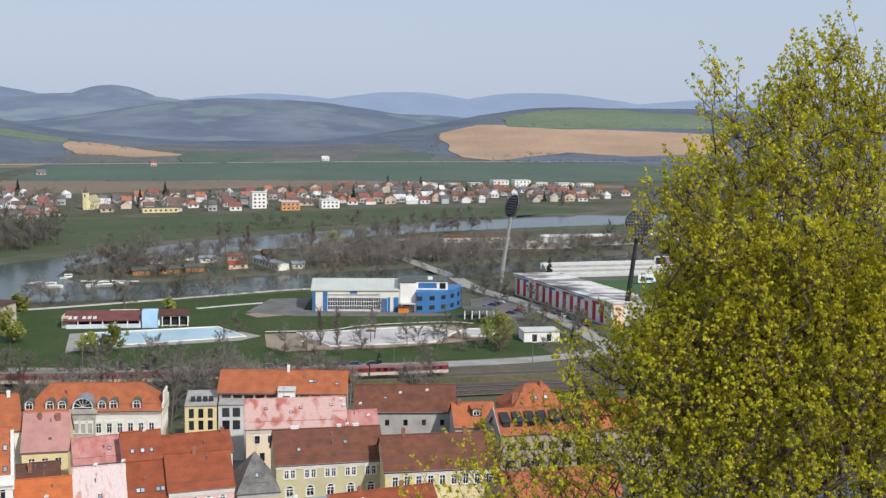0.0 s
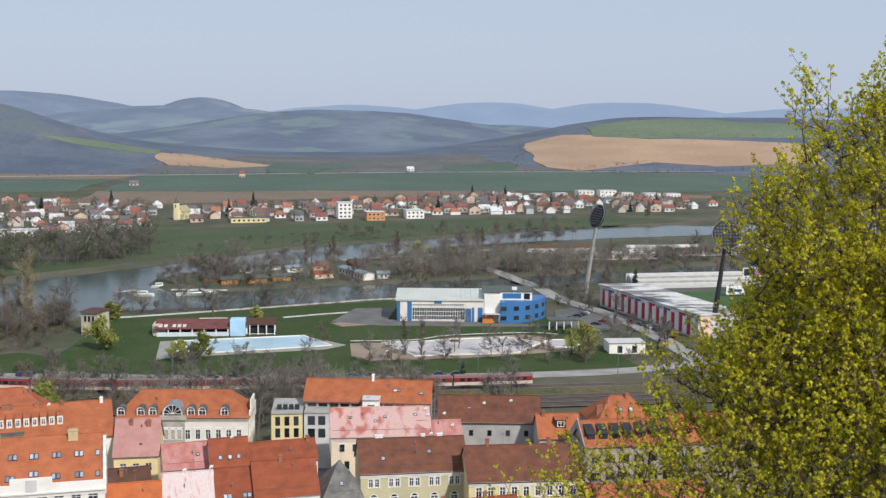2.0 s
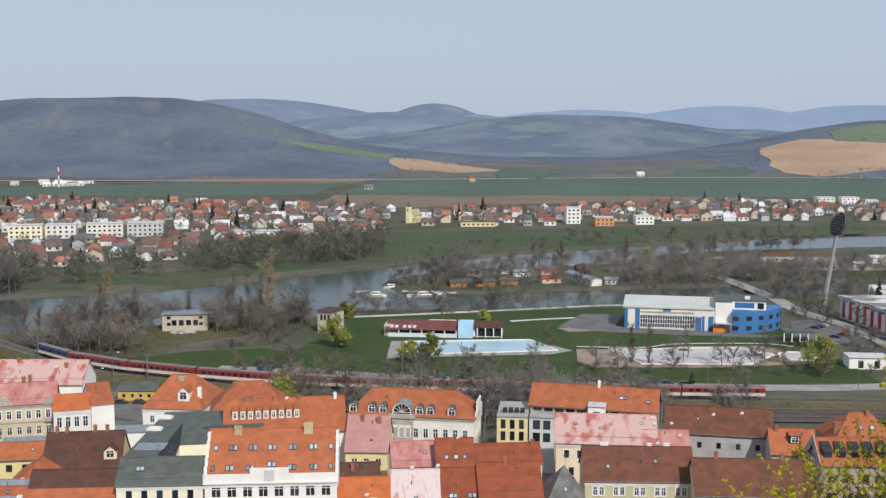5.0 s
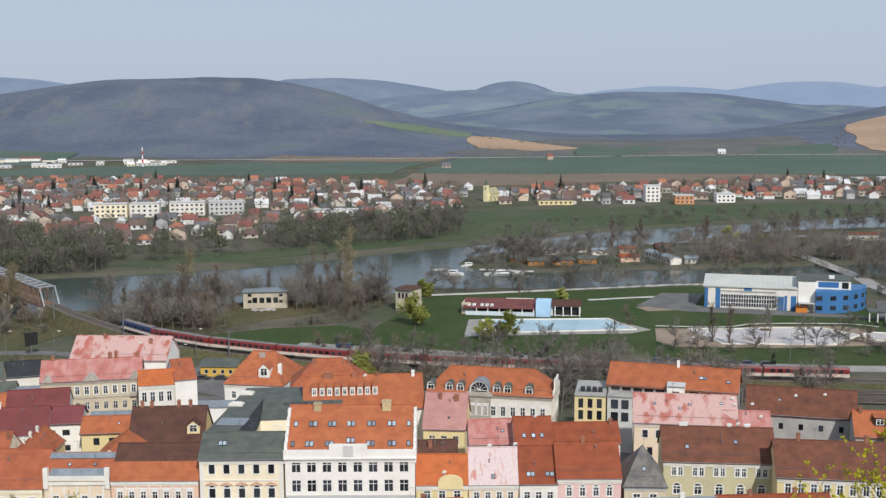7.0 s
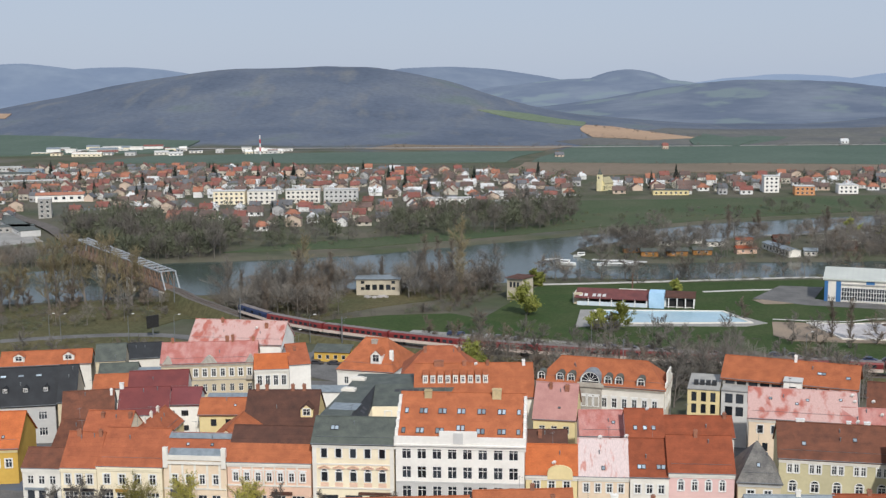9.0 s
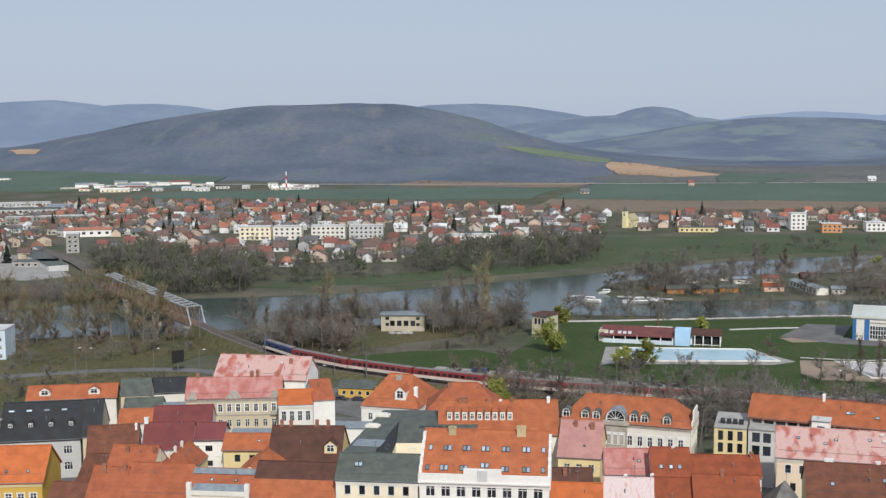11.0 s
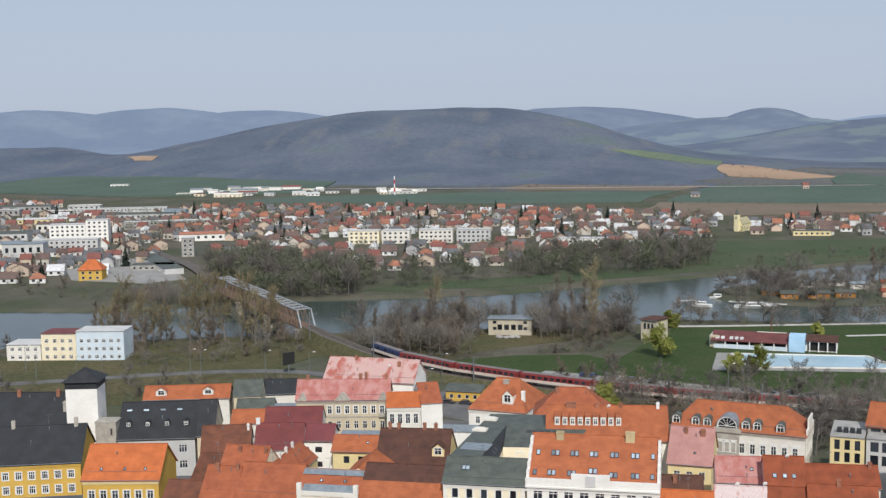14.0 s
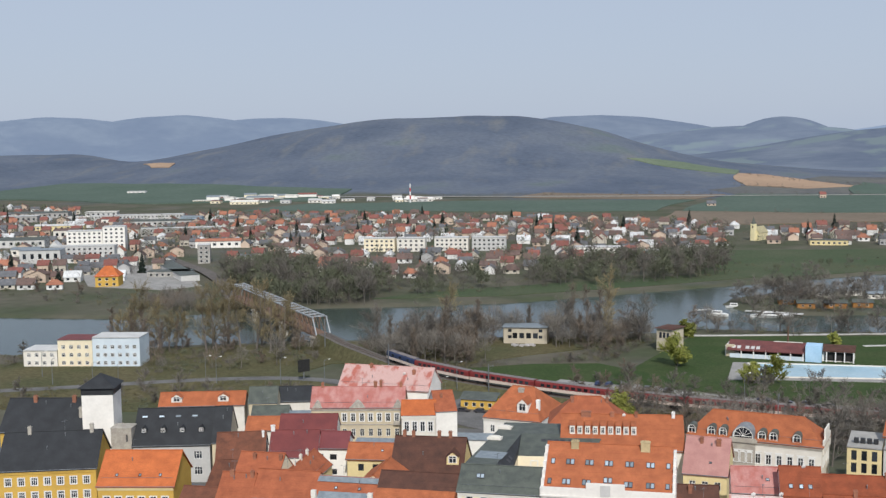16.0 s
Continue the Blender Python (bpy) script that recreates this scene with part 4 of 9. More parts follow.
for sx in (-0.3, 23.6):
    g = Geo()
    for i in range(6):
        y0 = i * 1.55
        g.box(sx, sx + 0.55, y0 - 0.1, y0 + 1.6, 18.0, 20.3 + i * 1.14)
    part("stepped_gable", g, WHITE, white_block, "white stepped gable wall")
yellow_house = [o for o in bpy.data.objects if o.get("label", "").startswith("pale yellow house")][0]
g = Geo()
hump = [(4.0, 13.0), (8.6, 13.0), (8.6, 14.2)] + [(6.3 + 2.3 * math.cos(math.pi * i / 10), 14.2 + 1.4 * math.sin(math.pi * i / 10)) for i in range(1, 10)] + [(4.0, 14.2)]
g.face(*[(a, -0.3, b) for a, b in hump]).face(*[(a, 0.4, b) for a, b in reversed(hump)])
for (a, b), (c, e) in zip(hump, hump[1:] + hump[:1]):
    g.face((a, -0.3, b), (a, 0.4, b), (c, 0.4, e), (c, -0.3, e))
part("curved_gable", g, YELLOW_PALE, yellow_house, "low curved front gable")
part("shop_sign", Geo().box(1.2, 8.6, -0.25, -0.02, 7.3, 8.3), surface("green sign", (0.02, 0.16, 0.07), (0.02, 0.13, 0.06)), yellow_house, "green shop sign board")
part("sign_lettering", Geo().box(4.2, 5.7, -0.28, -0.255, 7.6, 8.0), surface("sign yellow", (0.7, 0.6, 0.08), (0.6, 0.5, 0.07)), yellow_house)

house(-160.5, 172.5, 19.3, 9.5, 12.0, 14.5, 19.6, ORANGE_DULL, CREAM, "rear wing with dull orange tiled roof", over=0.15, chimneys=((0.35, 0.4, 0.8), (0.95, 0.4, 0.8)))
house(-111.2, 224.3, 24.5, 26.3, 15.6, 16.0, 21.8, ORANGE, OFFWHITE, "long orange-roofed building with a row of dormers", side_rows=((3, 10, 1.1, 1.8, "cross", 2.0),), chimneys=((0.2, 0.47, 0.9, 2.2, 0.8, CHIMNEY, 4), (0.42, 0.47, 0.8, 0.9), (0.62, 0.47, 0.8, 0.7), (0.93, 0.47, 0.9, 0.7, 0.6, FRAME)), dormers=tuple((0.085 + i * 0.064, 0.2, 1.15, 2.2, "shed") for i in range(9)), dishes=((0.52, 0.45),))
house(-124.0, 243.0, 24.0, 18.5, 13.0, 15.5, 21.0, ORANGE_DULL, OFFWHITE, "rear building with hipped dull orange roof", "hip", hip=6.0, over=0.3, chimneys=((0.3, 0.4, 1.0, 0.8, 0.6, CHIMNEY), (0.75, 0.4, 0.9)))
court = thing("courtyard_wing", pose(0, 0, 0), "cream courtyard wings under low grey sheet roofs", "building")
FLAT = [(-120.0, 197.5), (-129.0, 231.0), (-107.0, 240.5), (-104.5, 231.5), (-121.0, 224.0), (-114.0, 200.0)]
EAVE = [(-111.5, 201.5), (-117.0, 215.0), (-103.0, 221.5)]
g = Geo()
for (xa, ya), (xb, yb) in zip(FLAT[:3], FLAT[1:4]):
    g.face((xb, yb, -1), (xa, ya, -1), (xa, ya, 17.9), (xb, yb, 17.9))
for (xa, ya), (xb, yb) in zip(EAVE, EAVE[1:]):
    g.face((xb, yb, -1), (xa, ya, -1), (xa, ya, 15.9), (xb, yb, 15.9))
g.face((FLAT[0][0], FLAT[0][1], -1), (EAVE[0][0], EAVE[0][1], -1), (EAVE[0][0], EAVE[0][1], 15.9), (FLAT[5][0], FLAT[5][1], 17.9), (FLAT[0][0], FLAT[0][1], 17.9))
part("wall", g, CREAM, court)
part("roof", Geo().slab([(x, y, 18.2) for x, y in reversed(FLAT)], 0.3), SLATE, court)
part("inner_slope", Geo().slab([(*EAVE[1], 16.0), (*EAVE[0], 16.0), (*FLAT[5], 18.19), (*FLAT[4], 18.19)], 0.1), SLATE_DARK, court, "steeper dark slope round the court")
part("inner_slope", Geo().slab([(*EAVE[2], 16.0), (*EAVE[1], 16.0), (*FLAT[4], 18.19), (*FLAT[3], 18.19)], 0.1), SLATE, court)
part("light_patch", Geo().slab([(-120.6, 202.5, 18.26), (-114.9, 204.0, 18.26), (-116.2, 209.0, 18.26), (-122.0, 207.5, 18.26)], 0.04), TIN, court, "pale tin patch of roof")
for px0, py0 in ((-126.0, 226.0), (-123.6, 217.0)):
    part("rooflight", Geo().slab([(px0 - 1.6, py0 - 1.2, 18.7), (px0 + 1.4, py0 - 0.4, 18.7), (px0 + 1.0, py0 + 1.4, 18.7), (px0 - 2.0, py0 + 0.6, 18.7)], 0.48).slab([(px0 - 1.1, py0 - 0.7, 18.95), (px0 + 0.9, py0 - 0.2, 18.95), (px0 + 0.6, py0 + 0.9, 18.95), (px0 - 1.4, py0 + 0.4, 18.95)], 0.24), OFFWHITE, court, "pale domed rooflight")
for f in (0.14, 0.26, 0.38, 0.50):
    window(court, -117.0 + 14.0 * f * 1.6, 215.0 + 6.5 * f * 1.6, 12.9, 1.3, 1.9, "bare_trim", DARKFRAME, 24.9)
for f in (0.30, 0.38, 0.46, 0.54, 0.64, 0.72):
    part("skylight", Geo().box(-0.55, 0.55, -0.6, 0.6, 0, 0.1), DARKFRAME, court, m=pose(-120.0 + 16.0 * f, 221.3 + 7.2 * f, 17.45, 14, 0, 24))
for f in (0.3, 0.42, 0.54, 0.66, 0.78):
    part("skylight", Geo().box(-0.5, 0.5, -0.6, 0.6, 0, 0.1), DARKFRAME, court, m=pose(-112.9 - 6.2 * f, 200.9 + 18.8 * f, 17.2, 0, 38, 17))
house(-152.4, 261.0, 9.0, 15.5, 20.0, 10.0, 16.6, ORANGE, WHITE, "villa with steep orange hipped roof and white baroque dormer", "hip", hip=4.6, rows=((4, 6.2, 1.2, 1.9, "cross", 0.8),), side_rows=((4, 6.2, 1.2, 1.9, "cross", 0.8),), dormers=((0.66, 0.1, 3.0, 3.4, "gable"),), chimneys=((0.5, 0.42, 0.7, 1.6, 0.9, STONE), (0.9, 0.2, 2.2, 0.9, 0.9, WHITE)), cornice=OFFWHITE)
house(-191.4, 237.2, 29.9, 24.6, 10.6, 13.0, 17.3, PINK_RED, SAND, "long sand-coloured tenement with worn red sheet roof", rows=((10, 9.3, 1.15, 2.1, "cross_trim", 0.7), (10, 5.3, 1.15, 2.0, "cross", 0.7)), cornice=STONE, chimneys=((0.1, 0.5, 0.9), (0.68, 0.5, 1.2, 0.9), (0.74, 0.5, 1.5, 0.7), (0.96, 0.5, 0.9)), plinth=(8.3, STONE))
tenement = [o for o in bpy.data.objects if o.get("label", "").startswith("long sand")][0]
for cx, ww in ((1.6, 2.6), (12.3, 4.2), (23.0, 2.6)):
    part("pediment", Geo().slab([(cx - ww / 2, -0.5, 13.05), (cx + ww / 2, -0.5, 13.05), (cx + ww / 2, 1.5, 13.6), (cx, 1.5, 14.9), (cx - ww / 2, 1.5, 13.6)], 0.1).face((cx - ww / 2, -0.45, 13.0), (cx + ww / 2, -0.45, 13.0), (cx, -0.45, 14.6)).face((cx - ww / 2, -0.45, 13.0), (cx, -0.45, 14.6), (cx, 2.4, 14.8)).face((cx + ww / 2, -0.45, 13.0), (cx, 2.4, 14.8), (cx, -0.45, 14.6)), STONE, tenement, "grey stone pediment")
for cx in (1.6, 23.0):
    part("balcony", Geo().box(cx - 1.1, cx + 1.1, -0.9, -0.003, 8.5, 8.7).box(cx - 1.1, cx + 1.1, -0.9, -0.84, 8.7, 9.6).box(cx - 1.1, cx - 1.04, -0.84, -0.003, 8.7, 9.6).box(cx + 1.04, cx + 1.1, -0.84, -0.003, 8.7, 9.6), STONE, tenement, "small stone balcony")
house(-197.7, 257.6, 15.0, 26.4, 12.4, 14.0, 19.2, PINK, WHITE, "tall rear tenement with patchy pink sheet roof", chimneys=((0.3, 0.45, 0.9), (0.8, 0.35, 1.0, 0.9)), side_rows=((2, 10, 1.0, 1.6, "cross", 3.0),), dishes=((0.7, 0.3),))
house(-166.6, 243.3, 31.0, 8.8, 7.6, 12.5, 15.6, ORANGE_NEW, OFFWHITE, "narrow white annex with bright orange roof", rows=((4, 8.3, 1.2, 2.6, "cross_trim", 0.3), (4, 4.6, 1.2, 2.2, "cross_trim", 0.3)), cornice=OFFWHITE, over=0.2)
house(-158.6, 247.4, 40.0, 5.5, 14.5, 13.5, 17.0, ORANGE_DULL, WHITE, "white house with blank fire wall", over=0.1, ridge=0.6, chimneys=((0.4, 0.4, 0.7),))
house(-158.4, 248.6, 22.0, 14.0, 4.0, 6.2, 6.8, TIN, WHITE, "low white outbuilding beside a yard", "shed", over=0.15)
house(-94.3, 256.1, 6.3, 30.4, 12.6, 14.0, 18.9, ORANGE, OFFWHITE, "ornate sand-coloured mansion with hipped orange roof and round dormers", "hip", hip=4.6, rows=((12, 8.8, 1.15, 2.3, "cross_trim_hood", 1.0),), side_rows=((4, 9.0, 1.15, 2.3, "cross_trim_hood", 1.0),), cornice=STONE,
      plinth=(8.0, OFFWHITE))
mansion = [o for o in bpy.data.objects if o.get("label", "").startswith("ornate sand")][0]


def arched_dormer(parent, x, y, z, w, h, back, bars, hood):
    """A dormer with a round-arched window in a white surround under a barrel roof."""
    def outline(k, low):
        return [(x + k, z + low)] + [(x + k * math.cos(math.pi * i / 12), z + h - w / 2 + k * math.sin(math.pi * i / 12)) for i in range(13)] + [(x - k, z + low)]
    outer, inner = outline(w / 2, 0.0), outline(w / 2 - 0.26, 0.2)
    g = Geo()
    for (a, b), (c, e), (p, q), (m, n) in zip(outer, outer[1:], inner, inner[1:]):
        g.face((a, y, b), (c, y, e), (m, y, n), (p, y, q)).face((p, y, q), (m, y, n), (m, y + 0.25, n), (p, y + 0.25, q))
    g.face((outer[-1][0], y, outer[-1][1]), (outer[0][0], y, outer[0][1]), (inner[0][0], y, inner[0][1]), (inner[-1][0], y, inner[-1][1]))
    ob = part("dormer", g, FRAME, parent)
    roof = Geo()
    for (a, b), (c, e) in zip(outer, outer[1:]):
        a2, c2, b2, e2 = x + (a - x) * 1.06, x + (c - x) * 1.06, b + 0.08, e + 0.08
        roof.face((c2, y - 0.12, e2), (a2, y - 0.12, b2), (a2, y + back, b2), (c2, y + back, e2)).face((a, y - 0.12, b - 0.03), (a2, y - 0.12, b2), (c2, y - 0.12, e2), (c, y - 0.12, e - 0.03))
    part("dormer_roof", roof, hood, ob)
    part("dormer_pane", Geo().face(*[(a, y + 0.2, b) for a, b in reversed(inner)]), GLASS, ob)
    cz = z + h - w / 2
    for i in range(bars):
        t = math.pi * (i + 1) / (bars + 1)
        part("glazing_bar", Geo().tube((x, y + 0.15, cz if bars > 1 else z + 0.2), (x + (w / 2 - 0.26) * math.cos(t), y + 0.15, cz + (w / 2 - 0.26) * math.sin(t)), 0.06, 0.06, 4), FRAME, ob)
    part("transom", Geo().box(x - w / 2 + 0.26, x + w / 2 - 0.26, y + 0.1, y + 0.19, cz - 0.06, cz + 0.06), FRAME, ob)


for fx in (0.035, 0.185, 0.274, 0.565, 0.65, 0.82):
    arched_dormer(mansion, fx * 30.4, 0.35, 14.3, 1.9, 2.2, 2.6, 1, SLATE)
arched_dormer(mansion, 13.1, -0.55, 14.3, 4.6, 3.0, 4.4, 5, TIN)
part("bay_cornice", Geo().box(9.9, 16.3, -1.0, -0.3, 13.6, 14.3), STONE, mansion)
part("fire_wall", Geo().box(30.41, 30.75, 1.2, 12.0, 12.0, 15.2).box(30.41, 30.75, 3.4, 9.5, 15.2, 17.4), OFFWHITE, mansion, "white stepped fire wall")
part("bay", Geo().box(10.4, 15.8, -0.6, -0.004, 4.0, 14.4).box(10.1, 16.1, -0.85, -0.61, 14.0, 14.7), STONE, mansion, "projecting stone bay")
for i in range(3):
    window(mansion, 11.6 + i * 1.5, -0.62, 9.0, 1.0, 2.3, "cross_trim_hood")
house(-85.2, 229.3, 13.4, 9.0, 15.2, 13.0, 19.0, surface("pale pink sheet roof", (0.45, 0.24, 0.21), (0.38, 0.19, 0.17), 0.4, 5, 0.7, 0.1, 0.1), YELLOW_PALE, "pale yellow house with faded pink sheet roof", rows=((3, 9.8, 1.3, 1.8, "cross", 0.6), (3, 6, 1.3, 1.8, "cross", 0.6)), over=0.3, chimneys=((0.35, 0.42, 1.0, 0.7, 0.6), (0.75, 0.4, 1.0, 1.0, 0.7)), skylights=((0.6, 0.15, 0.6, 0.5),))
house(-80.5, 208.5, 23.3, 9.6, 7.0, 13.0, 15.8, BROWN_DARK, YELLOW_PALE, "low rear house with dark brown roof", over=0.3, chimneys=((0.45, 0.3, 1.2),))
house(-70.0, 215.4, 22.0, 9.7, 10.0, 15.0, 18.8, PINK_RED, ROSE, "rear wing with worn red sheet roof", over=0.2, skylights=((0.7, 0.25, 0.7, 0.7),), dishes=((0.95, 0.3),))
house(-60.5, 215.1, 21.0, 7.6, 10.4, 16.0, 20.2, RED, ROSE, "rear wing with red tiled roof and dish", over=0.15, skylights=((0.25, 0.15, 0.8, 1.0), (0.5, 0.15, 0.8, 1.0), (0.72, 0.15, 0.8, 1.0)), dishes=((0.6, 0.45),))
house(-53.6, 218.0, 21.0, 13.5, 9.0, 16.0, 19.0, RED, OFFWHITE, "rear house with dark red tiled roof", over=0.25, chimneys=((0.9, 0.45, 0.8),))
# modern corner building and the orange roof behind it
corner, _ = house(-58.6, 259.3, 9.0, 7.2, 14.0, 15.0, 15.2, CONCRETE, YELLOW_PALE, "modern yellow building with flat terrace roof", "flat", over=0.05, rows=((3, 12.2, 1.15, 2.2, "bare", 0.4), (3, 9.4, 1.15, 2.2, "bare", 0.4), (3, 6.6, 1.15, 2.2, "bare", 0.4)), frame_mat=DARKFRAME)
for i in range(4):
    part("cooling_unit", Geo().box(1.2 + i * 1.38, 2.2 + i * 1.38, 3.0, 4.2, 15.25, 16.3), SLATE_DARK, corner, "dark roof cooling unit")
house(-51.2, 260.8, 6.0, 5.8, 10.0, 15.0, 15.2, CONCRETE, GREY_PALE, "modern grey-white building with large windows", "flat", over=0.05, rows=((2, 12.2, 1.7, 2.2, "plain", 0.5), (2, 9.2, 1.7, 2.2, "plain", 0.5)), frame_mat=DARKFRAME)
house(-52.1, 266.5, 1.0, 29.6, 11.0, 16.6, 20.6, ORANGE, CONCRETE, "long orange-roofed building with glazed loggia", over=0.5, rows=((11, 13.3, 2.1, 2.9, "bare", 0.4),), frame_mat=SIGN_DARK, chimneys=((0.53, 0.48, 1.2, 0.6, 0.6, WHITE),), skylights=((0.72, 0.25, 1.0, 0.8), (0.75, 0.25, 1.0, 0.8), (0.93, 0.2, 1.0, 0.8)))
house(-38.0, 264.3, 4.0, 4.0, 4.0, 17.6, 18.2, GREY_PALE, WHITE, "small white roof house with dark door", "flat", over=0.1, rows=((1, 14.6, 1.6, 1.9, "bare", 0.5),), frame_mat=DARKFRAME, name="roof_cabin")
house(-41.5, 241.6, 10.5, 21.5, 12.2, 15.0, 19.9, PINK, PEACH, "peach building with patchy pink sheet roof and grey gable", rows=((7, 11.8, 1.1, 1.7, "bare_trim", 0.9), (4, 7.9, 1.1, 1.8, "bare", 0.9)), cornice=OFFWHITE, skylights=((0.2, 0.32, 0.7, 0.6), (0.45, 0.25, 0.7, 0.6), (0.55, 0.32, 0.7, 0.6), (0.86, 0.35, 0.7, 0.6)), dishes=((0.97, 0.4), (0.99, 0.3)), frame_mat=DARKFRAME)
house(-22.6, 243.6, 13.0, 9.6, 9.0, 14.0, 17.4, PINK_RED, GREY_WALL, "rear wing with red sheet roof and dishes", over=0.2, dishes=((0.5, 0.1), (0.8, 0.3)))
house(-19.6, 260.4, 3.8, 23.2, 12.0, 14.0, 18.8, BROWN, GREY_WALL, "long grey building with brown tiled roof and dishes", rows=((5, 10.8, 1.0, 1.4, "bare", 1.0),), frame_mat=DARKFRAME, dishes=((0.45, 0.3), (0.72, 0.35), (0.05, 0.1)), skylights=((0.3, 0.25, 0.7, 0.6),))
house(3.4, 252.6, 8.0, 9.2, 10.4, 13.0, 17.2, ORANGE, GREY_WALL, "grey house with orange roof and dark dormer", rows=((3, 10.4, 1.1, 1.7, "bare", 0.6),), dormer_mat=SLATE_DARK, dormers=((0.55, 0.2, 2.4, 2.0, "shed"),), chimneys=((0.15, 0.45, 1.0),))
house(13.2, 243.5, 14.0, 17.5, 11.0, 14.0, 18.2, ORANGE, DRAB, "sand-coloured house with orange roof and a row of dark dormers", rows=((5, 10.4, 2.0, 1.7, "bare", 0.8), (5, 6.6, 2.0, 1.7, "bare", 0.8)), frame_mat=DARKFRAME, dormer_mat=SLATE_DARK, over=0.3)
dormer_house = [o for o in bpy.data.objects if o.get("label", "").startswith("sand-coloured house with orange")][0]
part("fire_wall", Geo().box(-0.5, -0.32, -0.5, 11.0, 10.0, 14.4).slab([(-0.5, -0.5, 14.5), (-0.32, -0.5, 14.5), (-0.32, 5.5, 19.0), (-0.5, 5.5, 19.0)], 2.0).slab([(-0.5, 5.5, 19.0), (-0.32, 5.5, 19.0), (-0.32, 11.0, 14.6), (-0.5, 11.0, 14.6)], 2.0), GREY_WALL, dormer_house, "grey fire wall")
for i in range(6):
    cx = 1.6 + i * 2.85
    d = part("dormer", Geo().box(cx - 0.85, cx + 0.85, 1.5, 4.2, 14.6, 16.5), SLATE_DARK, dormer_house)
    part("dormer_roof", Geo().slab([(cx - 1.05, 1.2, 16.55), (cx + 1.05, 1.2, 16.55), (cx + 1.05, 4.6, 17.9), (cx - 1.05, 4.6, 17.9)], 0.12), SLATE_DARK, d)
    part("dormer_pane", Geo().box(cx - 0.65, cx + 0.65, 1.44, 1.49, 15.3, 16.3), GLASS, d)
house(16.0, 253.5, 14.0, 14.5, 13.0, 16.0, 21.0, ORANGE, DRAB, "taller rear house with steep orange hipped roof", "hip", hip=5.0, over=0.3, chimneys=((0.12, 0.3, 1.6, 1.5, 0.9), (0.6, 0.45, 0.9)), skylights=((0.45, 0.25, 0.9, 1.1), (0.62, 0.25, 0.9, 1.1)))
house(33.0, 252.0, 10.0, 20.0, 13.0, 13.0, 18.0, ORANGE, DRAB, "drab house with orange roof among trees", rows=((6, 9.2, 1.2, 1.9, "cross", 0.8),), chimneys=((0.4, 0.48, 1.0),))
# left part of the old town
house(-172.3, 197.7, 31.0, 11.0, 11.8, 12.0, 16.8, MAROON, OFFWHITE, "rear house with maroon sheet roof", over=0.2, chimneys=((0.02, 0.5, 1.0, 0.9, 0.7, FRAME, 0),))
house(-183.0, 214.0, 31.0, 14.0, 10.0, 12.0, 16.0, MAROON, OFFWHITE, "rear wing with maroon sheet roof", over=0.2)
house(-167.7, 205.7, 27.0, 9.4, 9.0, 13.0, 15.7, surface("crimson sheet roof", (0.20, 0.058, 0.06), (0.165, 0.048, 0.052), 0.3, 4, 0.6, 0.1, 0.08), WHITE, "white cubic house with crimson roof", rows=((2, 10.3, 1.6, 1.3, "triple", 1.6), (2, 6.8, 1.6, 1.3, "triple", 1.6)), over=0.4, frame_mat=DARKFRAME)
house(-139.6, 199.3, 23.0, 15.4, 14.6, 13.0, 19.0, BROWN_DARK, YELLOW_PALE, "house with broad dark brown tiled roof", over=0.3, chimneys=((0.12, 0.5, 1.0), (0.25, 0.5, 0.9), (0.62, 0.5, 1.0), (0.78, 0.5, 1.0)), dormers=((0.86, 0.12, 2.6, 2.6, "gable"),))
house(-156.2, 206.0, 24.0, 13.0, 8.0, 12.0, 14.6, ORANGE, YELLOW_PALE, "yellow courtyard house with orange roof", rows=((3, 9.3, 1.3, 1.6, "bare", 1.5),), over=0.4, frame_mat=DARKFRAME, skylights=((0.6, 0.25, 0.6, 0.6),))
house(-157.0, 209.5, 24.0, 14.5, 5.0, 13.6, 14.4, TIN, OFFWHITE, "low wing with pale tin roof", "shed", over=0.2)
house(-150.0, 184.0, 109.0, 16.0, 8.0, 12.5, 15.8, ORANGE_DULL, YELLOW_PALE, "yellow side wing with orange roof and fire walls", over=0.15, chimneys=((0.2, 0.5, 0.9, 0.6, 0.5, OFFWHITE), (0.45, 0.5, 0.9, 0.6, 0.5, OFFWHITE), (0.7, 0.5, 0.9, 0.6, 0.5, OFFWHITE)))
house(-131.0, 188.0, 109.0, 13.0, 8.5, 13.5, 16.4, ORANGE, CREAM, "side wing with orange tiled roof", over=0.15)
house(-181.3, 190.0, 37.0, 11.0, 12.2, 12.0, 16.8, BROWN, OFFWHITE, "rear house with old brown tiled roof", over=0.2, chimneys=((0.95, 0.4, 1.0, 0.5, 0.5, FRAME),))
house(-171.0, 176.0, 19.3, 8.0, 12.0, 11.5, 15.6, BROWN, OFFWHITE, "rear wing with worn brown roof", over=0.2)
house(-166.0, 190.0, 30.0, 12.0, 6.0, 11.0, 11.8, TIN, OFFWHITE, "low rear wing with tin and glass roof", "shed", over=0.1, skylights=())
house(-204.6, 186.9, 34.0, 18.0, 16.0, 13.0, 19.9, SLATE_DARK, GREY_PALE, "pale grey building with dark roof and dormers", rows=((4, 9.6, 1.9, 1.9, "triple", 0.8), (4, 5.8, 1.9, 1.9, "triple", 0.8)), dormers=tuple((0.12 + 0.25 * i, 0.16, 1.4, 1.5, "gable") for i in range(4)), skylights=tuple((0.1 + 0.22 * i, 0.38, 1.4, 0.7) for i in range(4)), over=0.3, dormer_mat=SLATE_DARK)
